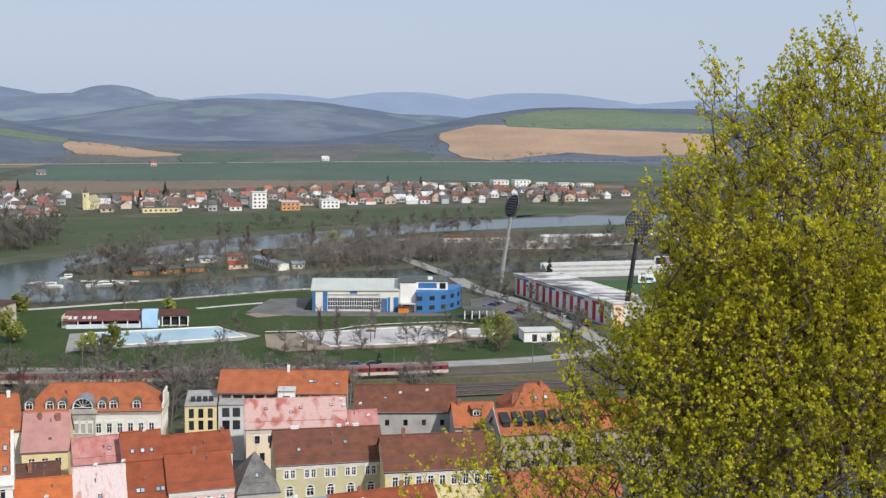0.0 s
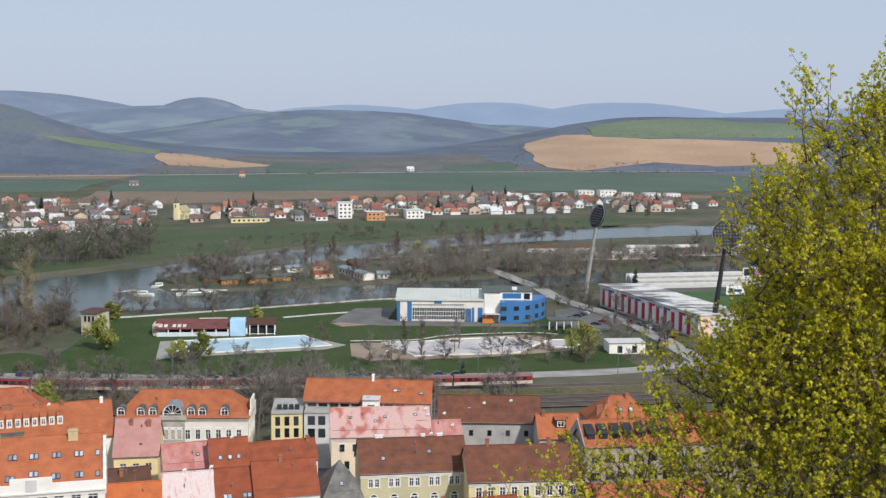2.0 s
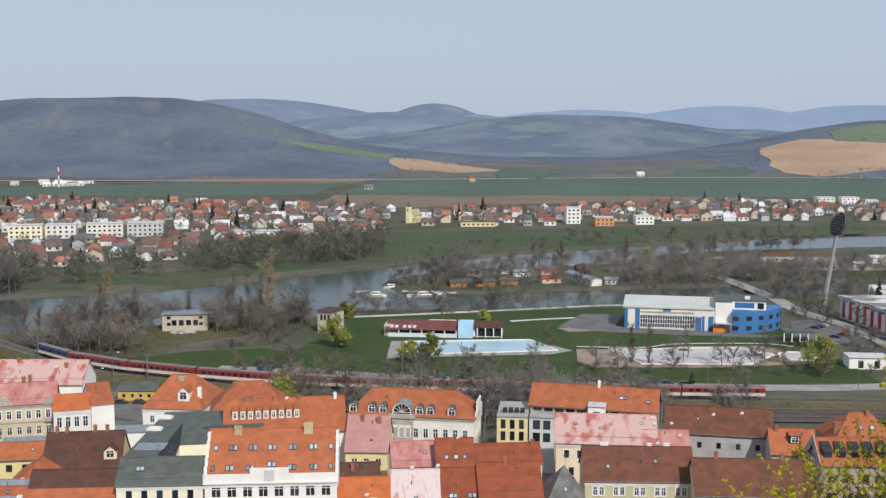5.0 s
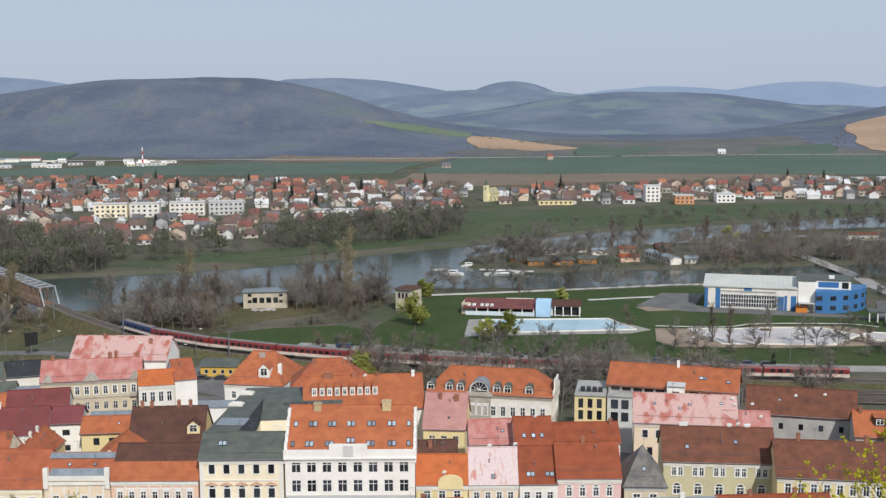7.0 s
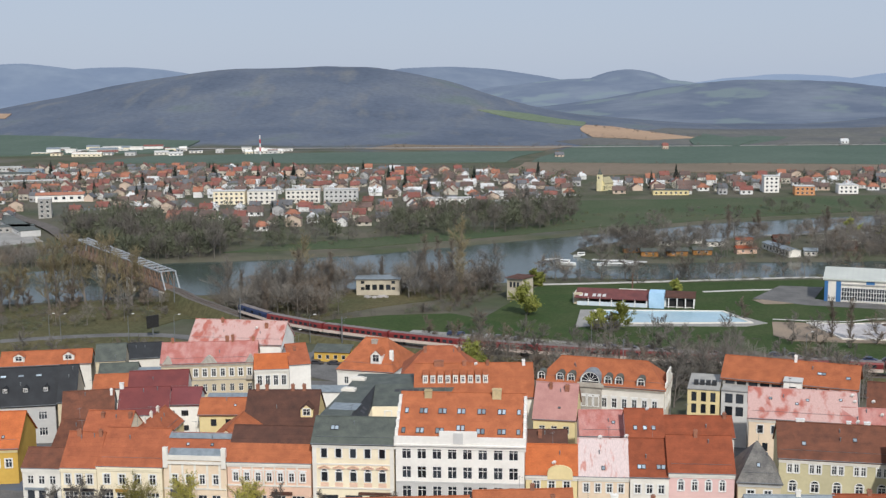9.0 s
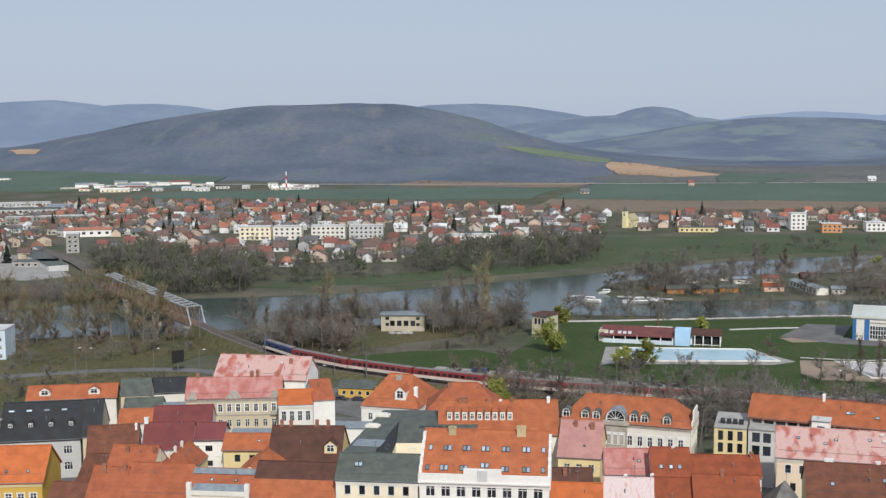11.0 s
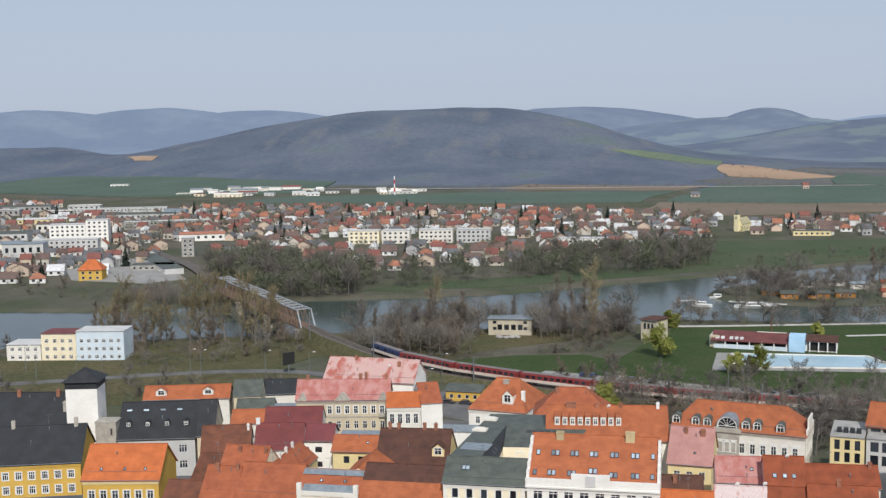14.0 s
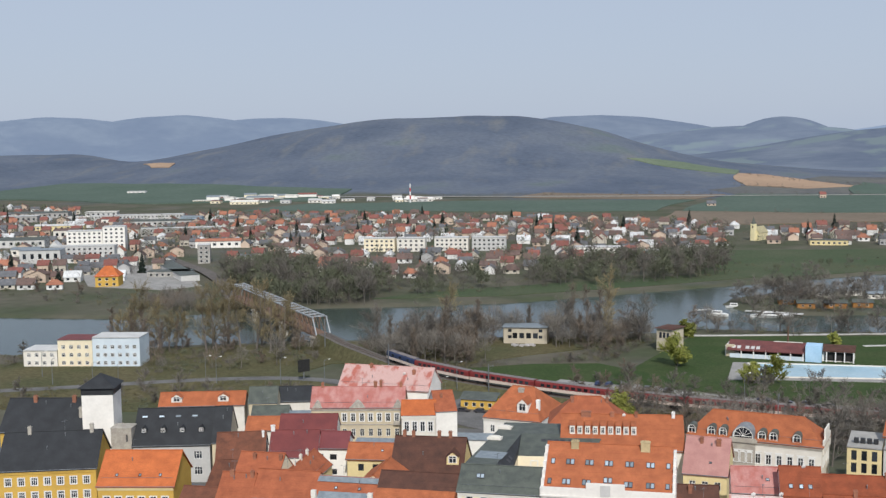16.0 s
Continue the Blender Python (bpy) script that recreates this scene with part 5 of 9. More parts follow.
house(-189.0, 197.0, 34.0, 4.0, 14.0, 13.4, 20.4, SLATE_DARK, SAND, "tall narrow house with dark roof and sand gable", over=0.2, rows=((1, 8.6, 1.8, 3.4, "triple", 0.8),))
house(-237.1, 175.0, 29.5, 21.5, 15.0, 15.0, 21.4, SLATE_DARK, YELLOW, "rear building with dark roof and brick chimneys", chimneys=((0.3, 0.45, 1.2, 0.9, 0.7, CHIMNEY), (0.75, 0.45, 1.2, 0.9, 0.7, CHIMNEY), (0.95, 0.2, 2.0, 0.9, 0.7, STONE), (0.88, 0.22, 2.0, 0.9, 0.7, STONE)))
tower = thing("tower", pose(-217.0, 183.0, 0, 0, 0, 33), "white square tower with dark hipped cap", "tower")
part("wall", Geo().box(0, 7.4, 0, 7.4, -2, 24.6), WHITE, tower)
part("gallery", Geo().box(-0.1, 7.5, -0.1, 7.5, 24.604, 26.2), SLATE_DARK, tower, "dark louvred gallery")
CAP = [(-0.7, -0.7, 26.3), (8.1, -0.7, 26.3), (8.1, 8.1, 26.3), (-0.7, 8.1, 26.3)]
g = Geo()
for p, q in zip(CAP, CAP[1:] + CAP[:1]):
    g.slab([p, q, (3.7, 3.7, 29.2)], 0.1)
part("roof", g, SLATE_DARK, tower)
lift = thing("lift_shaft", pose(-209.5, 184.8, 0, 0, 0, 29), "bare concrete lift shaft on a rear roof", "building")
part("wall", Geo().box(0, 4.9, 0, 4.5, 0, 17.0).box(-0.1, 5.0, -0.1, 4.6, 17.0, 17.25), STONE, lift)
part("slit", Geo().box(3.6, 4.0, -0.03, -0.005, 14.0, 15.6), DARKFRAME, lift)
house(-203.8, 225.2, 30.5, 17.0, 8.6, 8.0, 10.6, ORANGE, OFFWHITE, "low orange-roofed outbuilding in a yard", over=0.3)
house(-215.0, 240.0, 33.0, 10.0, 9.0, 6.5, 9.0, SLATE, OFFWHITE, "grey-roofed outbuilding in a back yard", over=0.3)
house(-206.0, 243.0, 30.0, 9.0, 6.0, 7.0, 7.6, TIN, OFFWHITE, "tin-roofed outbuilding in a back yard", "shed", over=0.3)
house(-225.9, 259.7, 35.3, 13.0, 10.8, 6.0, 9.2, SLATE_DARK, OFFWHITE, "barn with dark roof behind the yards", over=0.4)
house(-240.8, 230.3, 34.0, 24.0, 8.4, 9.0, 12.0, ORANGE, OFFWHITE, "long low building with orange roof and small gables", over=0.3, dormers=((0.75, 0.12, 3.0, 2.2, "gable"), (0.2, 0.12, 3.0, 2.2, "gable")))
house(-219.5, 244.0, 34.0, 8.0, 9.0, 9.5, 13.2, SLATE, SAND, "small house with grey roof and white fire wall", over=0.2)
house(-183.1, 299.8, 15.0, 11.0, 4.5, 3.5, 4.6, SLATE, YELLOW, "small yellow station building", "shed", over=0.4, rows=((4, 1.2, 1.2, 1.3, "bare", 0.5),), name="station_building", category="building", group="")
# roofs on the near side of the square
house(-94.5, 161.5, 27.0, 22.0, 10.0, 6.0, 10.7, ORANGE, OFFWHITE, "orange-roofed house on the near side of the square", base=4, over=0.2, skylights=((0.15, 0.3, 0.6, 0.8), (0.4, 0.3, 0.6, 0.8), (0.65, 0.3, 0.6, 0.8)))
house(-74.0, 171.5, 27.0, 17.0, 11.0, 6.6, 11.6, ORANGE, OFFWHITE, "orange-roofed gabled house on the near side of the square", base=4, over=0.2, skylights=((0.3, 0.3, 0.7, 0.9), (0.7, 0.3, 0.7, 0.9)), chimneys=((0.6, 0.5, 0.7),))
house(-63.5, 173.6, 22.5, 26.0, 10.0, 6.8, 11.0, surface("old grey-brown roofing", (0.10, 0.09, 0.082), (0.07, 0.065, 0.06), 0.4, 6, 0.8, 0.4, 0.2), OFFWHITE, "dark-roofed house on the near side of the square", base=4, over=0.2, chimneys=((0.1, 0.5, 0.6), (0.5, 0.5, 0.8, 1.2, 0.8, WHITE), (0.75, 0.5, 0.6)), skylights=((0.25, 0.3, 1.4, 2.0), (0.8, 0.25, 1.2, 1.0)))
house(-32.0, 189.7, 22.0, 15.0, 9.0, 7.6, 11.2, TIN, OFFWHITE, "blue-grey sheet roof on the near side of the square", base=4, over=0.2, chimneys=((0.6, 0.5, 0.7, 0.8, 0.6, OFFWHITE),))
house(-18.2, 195.4, 22.0, 20.0, 9.0, 7.6, 11.4, RED, OFFWHITE, "red-roofed house on the near side of the square", base=4, over=0.2, chimneys=((0.3, 0.5, 0.6), (0.7, 0.5, 0.8)), dishes=((0.3, 0.3),))

house(13.0, 214.0, 16.0, 24.0, 11.0, 6.0, 10.5, ORANGE_DULL, DRAB, "low house with dull orange roof below the castle slope", base=3, over=0.3, chimneys=((0.3, 0.5, 0.8),), skylights=((0.2, 0.25, 0.7, 0.8),))

# shop fronts on the square
for start, x0, x1, z0, z1, mat, label in (("cream house with a dull", 0.5, 3.2, 8.3, 8.8, SIGN_DARK, "dark shop sign board"), ("cream house with a dull", 3.8, 6.6, 8.3, 8.8, SIGN_DARK, "dark shop sign board"), ("cream house with wide", 3.6, 6.0, 8.3, 8.9, BLIND, "ochre shop blind"), ("cream house with wide", 0.6, 3.0, 8.3, 8.8, SIGN_DARK, "dark shop sign board"),
                                          ("peach house with attic", 1.2, 3.8, 8.3, 9.1, SIGN_BLUE, "blue shop sign board"), ("salmon house", 8.4, 12.4, 8.6, 9.2, BROWN_DARK, "dark brown shop fascia"), ("cream town house", 8.6, 14.8, 9.0, 9.5, BROWN_DARK, "dark brown shop fascia"), ("narrow white house with an old", 0.4, 4.6, 8.3, 8.7, TIN, "pale shop sign board")):
    owner = [o for o in bpy.data.objects if o.get("label", "").startswith(start)][0]
    part("shop_sign", Geo().box(x0, x1, -0.3, -0.02, z0, z1), mat, owner, label)

# ---- fields, lawns, roads ----
LAWN = surface("spring lawn", (0.04, 0.068, 0.023), (0.058, 0.078, 0.032), 0.06, 1.2, 0.95, 0.3, 0.22, spec=0.1)
DIKE = surface("dike grass", (0.062, 0.088, 0.046), (0.085, 0.098, 0.058), 0.03, 0.6, 0.95, 0.3, 0.2, spec=0.1)
# wheat, pale green and tan are greyed with distance haze in the colour
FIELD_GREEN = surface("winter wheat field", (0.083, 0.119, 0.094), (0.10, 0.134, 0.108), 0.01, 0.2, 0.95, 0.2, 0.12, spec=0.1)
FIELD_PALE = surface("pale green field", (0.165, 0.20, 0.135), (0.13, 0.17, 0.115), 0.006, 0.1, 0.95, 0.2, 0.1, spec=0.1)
FIELD_TAN = surface("bare tan field", (0.42, 0.295, 0.20), (0.345, 0.24, 0.165), 0.008, 0.15, 0.95, 0.2, 0.1, spec=0.1)
FIELD_BROWN = surface("ploughed brown field", (0.21, 0.165, 0.125), (0.17, 0.14, 0.105), 0.01, 0.2, 0.95, 0.2, 0.1, spec=0.1)
ASPHALT = surface("worn asphalt", (0.165, 0.162, 0.157), (0.12, 0.118, 0.115), 0.15, 2, 0.9, 0.2, 0.15, spec=0.2)
PAVING = surface("pale paving", (0.33, 0.32, 0.30), (0.26, 0.255, 0.24), 0.2, 2, 0.9, 0.2, 0.12, spec=0.2)
GRAVEL = surface("ballast", (0.14, 0.125, 0.11), (0.10, 0.09, 0.082), 0.3, 3, 0.95, 0.5, 0.25)
TANFLOOR = surface("tan concrete", (0.31, 0.24, 0.175), (0.24, 0.19, 0.145), 0.12, 2, 0.9, 0.1, 0.12)
WHITEFLOOR = surface("bleached basin floor", (0.54, 0.51, 0.50), (0.40, 0.385, 0.38), 0.1, 1.5, 0.85, 0.1, 0.12)
POOLFLOOR = surface("pale blue pool", (0.30, 0.47, 0.56), (0.40, 0.54, 0.60), 0.08, 0.8, 0.3, 0.05, 0.08)
# grey of the distance haze is put into this scrub colour
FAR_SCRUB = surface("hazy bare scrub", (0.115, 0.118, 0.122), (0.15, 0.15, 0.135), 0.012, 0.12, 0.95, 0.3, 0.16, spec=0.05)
FIELDS = [
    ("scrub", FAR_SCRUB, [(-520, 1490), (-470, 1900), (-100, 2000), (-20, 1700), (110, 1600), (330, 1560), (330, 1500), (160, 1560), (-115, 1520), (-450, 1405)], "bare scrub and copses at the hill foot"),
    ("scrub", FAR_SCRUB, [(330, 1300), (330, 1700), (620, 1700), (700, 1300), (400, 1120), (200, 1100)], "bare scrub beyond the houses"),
    ("tan", FIELD_TAN, [(-588, 1819), (-553, 1847), (-360, 1636), (-418, 1556), (-509, 1588)], "bare tan field on a hill shoulder"),
    ("pale", FIELD_PALE, [(-766, 1792), (-702, 1877), (-615, 1886), (-581, 1792), (-702, 1770)], "pale green pasture on a hill"),
    ("green", FIELD_GREEN, [(-344, 1570), (-307, 1736), (-246, 1702), (-264, 1500)], "green field below a wooded hill"),
    ("tan", FIELD_TAN, [(-12, 2160), (68, 2260), (219, 2134), (418, 2095), (502, 2064), (435, 1783), (260, 1716), (184, 1786), (64, 1594), (18, 1655)], "large bare tan field on a hillside"),
    ("pale", FIELD_PALE, [(110, 2339), (193, 2474), (366, 2430), (529, 2371), (534, 2156), (221, 2150), (119, 2190)], "pale green pasture on a hilltop"),
    ("green", FIELD_GREEN, [(-121, 1703), (-23, 1799), (-12, 1527), (-105, 1479)], "green field in a side valley"),
    ("green", FIELD_GREEN, [(-387, 1749), (-276, 1596), (-274, 1461), (-333, 1470)], "green field at a hill foot"),
    ("tan", FIELD_TAN, [(-1600, 1528), (-1490, 1486), (-1449, 1431), (-1508, 1450)], "small tan field between hills"),
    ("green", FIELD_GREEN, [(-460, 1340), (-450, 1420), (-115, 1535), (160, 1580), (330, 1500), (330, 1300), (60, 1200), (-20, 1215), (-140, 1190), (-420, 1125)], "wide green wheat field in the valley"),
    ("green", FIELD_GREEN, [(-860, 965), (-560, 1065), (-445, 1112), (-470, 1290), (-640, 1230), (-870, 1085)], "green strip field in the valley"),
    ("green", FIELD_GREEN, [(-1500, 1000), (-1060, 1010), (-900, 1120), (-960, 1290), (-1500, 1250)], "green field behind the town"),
    ("brown", FIELD_BROWN, [(-405, 985), (-314, 996), (-120, 1110), (-15, 1150), (-15, 1208), (-140, 1184), (-425, 1116)], "ploughed brown field behind a village"),
    ("brown", FIELD_BROWN, [(-700, 1260), (-480, 1310), (-465, 1400), (-690, 1350)], "brown field at a hill foot"),
    ("brown", FIELD_BROWN, [(60, 1120), (180, 1150), (190, 1190), (60, 1170)], "brown field behind the houses")]
for i, (tone, mat, pts, label) in enumerate(FIELDS):
    drape("field", pts, mat, label, "field", (0.8 if math.dist(pts[0], (0, 0)) > 1750 else 0.2) + 0.03 * i, 40)
drape("lawn", [(-160, 366), (-140, 358), (-84, 360), (-15, 371), (38, 388), (28, 420), (12, 470), (-8, 500), (-62, 508), (-165, 451)], LAWN, "mown green lawn of the lido", "lawn", 0.06, 12)
drape("lawn", [(-222, 345), (-205, 337), (-140, 348), (-140, 372), (-175, 384), (-196, 372)], LAWN, "green lawn beside the railway", "lawn", 0.06, 12)
drape("lawn", [(-225, 640), (-185, 652), (-140, 712), (-85, 765), (-30, 812), (60, 868), (120, 905), (90, 930), (-60, 895), (-176, 822), (-262, 780), (-262, 690)], DIKE, "grass flood dike along the river", "lawn", 0.2, 20)
drape("lawn", [(-345, 480), (-290, 520), (-240, 585), (-200, 645), (-225, 650), (-275, 590), (-330, 520)], DIKE, "grassy river bank", "lawn", 0.2, 15)
PALE_PATH = surface("pale concrete path", (0.54, 0.53, 0.50), (0.45, 0.44, 0.41), 0.2, 2, 0.9, 0.2, 0.1, spec=0.2)
band("path", bend([(-169, 452), (-147, 464), (-94, 496), (-65, 513), (-30, 523), (14, 530)]), 2.3, PALE_PATH, "pale riverside path", "path")
band("path", bend([(-99, 462), (-84, 472), (-69, 480)]), 2.4, PALE_PATH, "pale path across the lawn", "path")
band("path", bend([(-262, 572), (-225, 628), (-190, 668), (-140, 722), (-85, 775)]), 2.0, PAVING, "pale path on the dike", "path")
band("path", bend([(-250, 690), (-190, 760), (-130, 800), (-100, 830)]), 2.0, PAVING, "pale path up to the village", "path")
band("road", bend([(-1100, 1120), (-860, 1215), (-640, 1300), (-458, 1380), (-115, 1530), (250, 1600)]), 9, PAVING, "distant motorway at the foot of the hills", "road", 0.9)
band("road", bend([(66, 375), (57, 410), (51, 436), (37, 482), (16, 521), (2, 566), (-22, 620), (-47, 674), (-38, 690), (-20, 705)]), 7.5, PAVING, "grey access road past the stadium", "road")
band("road", bend([(-47, 674), (-70, 665), (-110, 640)]), 5, PAVING, "pale road onto the island", "road", 0.2)
band("road", bend([(-175, 349), (-126, 352), (-98, 354), (-62, 359), (-26, 365), (8, 372), (35, 381), (66, 398), (140, 430)]), 7, PAVING, "asphalt road with parking beside the railway", "road")
band("road", bend([(-360, 225), (-325, 254), (-283, 294), (-250, 312), (-215, 308), (-180, 290), (-150, 284)]), 5.5, ASPHALT, "asphalt street behind the old town", "road")
drape("beach", [(-78, 452), (-58, 462), (-52, 456), (-72, 445)], TANFLOOR, "tan sand patch on the lawn", "sand", 0.1, 10)
drape("yard", [(-195, 288), (-150, 278), (-150, 300), (-190, 312)], ASPHALT, "asphalt bus yard", "yard", 0.15, 10)
drape("pavement", [(-78, 455), (-57, 449), (12, 455), (14, 459), (-56, 462), (-56, 490), (-73, 487)], ASPHALT, "asphalt forecourt of the sports hall", "forecourt", 0.15, 10)
drape("pavement", [(12, 455), (30, 448), (40, 470), (20, 500), (12, 492)], ASPHALT, "asphalt car park", "car park", 0.15, 10)
drape("yard", [(-262, 168), (-215, 150), (-165, 160), (-60, 195), (60, 225), (60, 268), (-60, 285), (-150, 285), (-215, 270), (-255, 240)], ASPHALT, "grey courtyards and lanes of the old town", "yard", 0.05, 10)
drape("pavement", [(-185, 130), (-50, 150), (-8, 190), (-12, 218), (-38, 204), (-165, 160)], PAVING, "paved town square", "square", 0.08, 10)

# ---- railway ----
LINE = [(-470, 478, 6), (-395, 431, 6), (-284, 361, 6), (-265, 350, 5.2), (-229, 335, 3.2), (-206, 328.5, 2.2), (-169, 326, 1.5), (-135, 327, 1.2), (-105, 331, 1), (-84, 334.5, 1), (-34, 343, 1), (18, 355, 1), (120, 378, 1), (300, 420, 1)]
TRACK = bend(LINE, 10)


def beside(line, off):
    out = []
    for i, p in enumerate(line):
        a, b = line[max(0, i - 1)], line[min(len(line) - 1, i + 1)]
        d = Vector((b[0] - a[0], b[1] - a[1])).normalized()
        out.append((p[0] + d.y * off, p[1] - d.x * off, p[2]))
    return out


BRUSH_LAND = surface("dry brown scrub ground", (0.115, 0.10, 0.054), (0.08, 0.082, 0.042), 0.05, 0.8, 0.95, 0.4, 0.25, spec=0.1)
bed, slopes = Geo(), Geo()
L0, L1, L2, L3 = beside(TRACK[20:], -6), beside(TRACK[20:], -2.6), beside(TRACK[20:], 2.6), beside(TRACK[20:], 6)
for i in range(len(L0) - 1):
    for a, b, za, zb in ((L0, L1, 1, 0), (L1, L2, 0, 0), (L2, L3, 0, 1)):
        q = [(a[i][0], a[i][1], 0 if za else a[i][2]), (b[i][0], b[i][1], 0 if zb else b[i][2]), (b[i + 1][0], b[i + 1][1], 0 if zb else b[i + 1][2]), (a[i + 1][0], a[i + 1][1], 0 if za else a[i + 1][2])]
        (slopes if za or zb else bed).face(*reversed(q))
tagged(part("track_bed", bed, GRAVEL), "gravel bed of the main railway line", "railway", kind="structure")
tagged(part("embankment", slopes, BRUSH_LAND), "railway embankment overgrown with dry scrub", "embankment", kind="structure")
RUST = surface("rusty rail", (0.16, 0.10, 0.07), (0.12, 0.08, 0.06), 1, 5, 0.6, 0.1, 0.1, metal=0.4)
for off in (0.0, 10.5, 15.5, 20.5):
    ln = TRACK[20:] if off == 0 else beside([p for p in TRACK if p[0] > -170], off)
    if off:
        g = Geo()
        for a, b in zip(beside(ln, -2.2), beside(ln, 2.2)):
            g.v += [(a[0], a[1], 0.45), (b[0], b[1], 0.45)]
        g.f += [(2 * i, 2 * i + 1, 2 * i + 3, 2 * i + 2) for i in range(len(ln) - 1)]
        tagged(part("track_bed", g, GRAVEL), "gravel bed of a station track", "railway", kind="structure")
    for side in (-0.72, 0.72):
        r = beside(ln, side)
        g = Geo()
        for a, b in zip(r, r[1:]):
            z0, z1 = (a[2], b[2]) if off == 0 else (0.5, 0.5)
            g.tube((a[0], a[1], z0 + 0.12), (b[0], b[1], z1 + 0.12), 0.09, 0.09, 4)
        tagged(part("rail", g, RUST), "rusty steel rail", "rail", kind="structure")
TRAIN_RED = surface("dull red train paint", (0.21, 0.035, 0.035), (0.165, 0.03, 0.03), 0.4, 3, 0.45, 0.05, 0.1)
TRAIN_CREAM = surface("cream train paint", (0.62, 0.52, 0.45), (0.54, 0.45, 0.4), 0.4, 3, 0.45, 0.05, 0.1)
TRAIN_ROOF = surface("dusty train roof", (0.22, 0.19, 0.18), (0.17, 0.15, 0.145), 0.4, 3, 0.7, 0.05, 0.12)
TRAIN_BLUE = surface("dark blue engine paint", (0.03, 0.045, 0.11), (0.025, 0.04, 0.09), 0.4, 3, 0.45, 0.05, 0.1)
BLACK = surface("black steel", (0.03, 0.03, 0.03), (0.02, 0.02, 0.02), 1, 5, 0.6, 0.1, 0.1)


def coach(m, engine=False):
    name, label = ("locomotive", "dark blue electric locomotive") if engine else ("railway_coach", "red and cream passenger coach on the track")
    n = 16.5 if engine else 24.4
    ob = thing(name, m, label, "train", "train")
    h = n / 2
    prof = [(-1.4, 2.0), (-1.4, 3.4), (-1.1, 3.9), (1.1, 3.9), (1.4, 3.4), (1.4, 2.0)]
    body = Geo()
    for (ya, za), (yb, zb) in zip(prof, prof[1:]):
        body.face((-h, ya, za), (h, ya, za), (h, yb, zb), (-h, yb, zb))
    body.face(*[(-h, y, z) for y, z in prof]).face(*[(h, y, z) for y, z in reversed(prof)])
    part("body", body, TRAIN_BLUE if engine else TRAIN_RED, ob)
    part("lower_body", Geo().box(-h, h, -1.42, 1.42, 1.1, 2.05), TRAIN_CREAM, ob, "cream lower side")
    part("roof", Geo().slab([(-h + 0.2, -1.15, 3.98), (h - 0.2, -1.15, 3.98), (h - 0.2, 1.15, 3.98), (-h + 0.2, 1.15, 3.98)], 0.06), TRAIN_ROOF, ob)
    for x in (-h * 0.7, h * 0.7):
        part("bogie", Geo().box(x - 1.5, x + 1.5, -1.1, 1.1, 0.5, 1.05).tube((x - 0.9, -1.0, 0.45), (x - 0.9, 1.0, 0.45), 0.45, 0.45, 10, True).tube((x + 0.9, -1.0, 0.45), (x + 0.9, 1.0, 0.45), 0.45, 0.45, 10, True), BLACK, ob)
    k = 3 if engine else 10
    pane = Geo().box(-0.65, 0.65, -0.03, 0.0, 0, 0.9).mesh("window", GLASS)
    for i in range(k):
        part("window", pane, None, ob, m=pose((i + 0.5 - k / 2) * (n - 3) / k, -1.405, 2.35))
    if engine:
        part("pantograph", Geo().tube((-3, -0.6, 4.0), (-2, -0.5, 5.2), 0.04, 0.04, 5).tube((-3, 0.6, 4.0), (-2, 0.5, 5.2), 0.04, 0.04, 5).tube((-2, -0.9, 5.2), (-2, 0.9, 5.2), 0.05, 0.05, 5), BLACK, ob)
    return ob


lens_along = [0.0]
for a, b in zip(TRACK, TRACK[1:]):
    lens_along.append(lens_along[-1] + math.dist(a, b))


def on_track(s):
    i = max(j for j in range(len(TRACK) - 1) if lens_along[j] <= s)
    f = (s - lens_along[i]) / (lens_along[i + 1] - lens_along[i])
    return Vector(TRACK[i]).lerp(Vector(TRACK[i + 1]), f)


start = next(lens_along[i] for i, p in enumerate(TRACK) if p[0] > -238)
for i in range(10):
    n = 16.5 if i == 0 else 24.4
    s = start + (8.2 if i == 0 else 16.8 + 12.4 + (i - 1) * 25.0)
    a, b = on_track(s - n * 0.35), on_track(s + n * 0.35)
    d = b - a
    coach(Matrix.Translation((a + b) / 2 + Vector((0, 0, 0.2))) @ pose(0, 0, 0, 0, -math.degrees(math.atan2(d.z, d.xy.length)), math.degrees(math.atan2(d.y, d.x))), i == 0)


def catenary(x, y, turn, h=7.5):
    ob = thing("catenary_mast", pose(x, y, ground_at(x, y), 0, 0, turn), "grey railway overhead line mast", "mast", "overhead line masts")
    part("post", Geo().box(-0.14, 0.14, -0.14, 0.14, -0.5, h + 1), ZINC, ob)
    part("arm", Geo().tube((0, 0, h), (0, 3.2, h + 0.3), 0.05, 0.05, 5).tube((0, 0, h - 1.2), (0, 3.0, h), 0.04, 0.04, 5), ZINC, ob)


for s in range(95, 620, 46):
    p, q = on_track(s), on_track(s + 2)
    if p.x > -282:
        d = (q - p).normalized()
        catenary(p.x + d.y * 4.2, p.y - d.x * 4.2, math.degrees(math.atan2(d.y, d.x)), 7.0 + p.z)

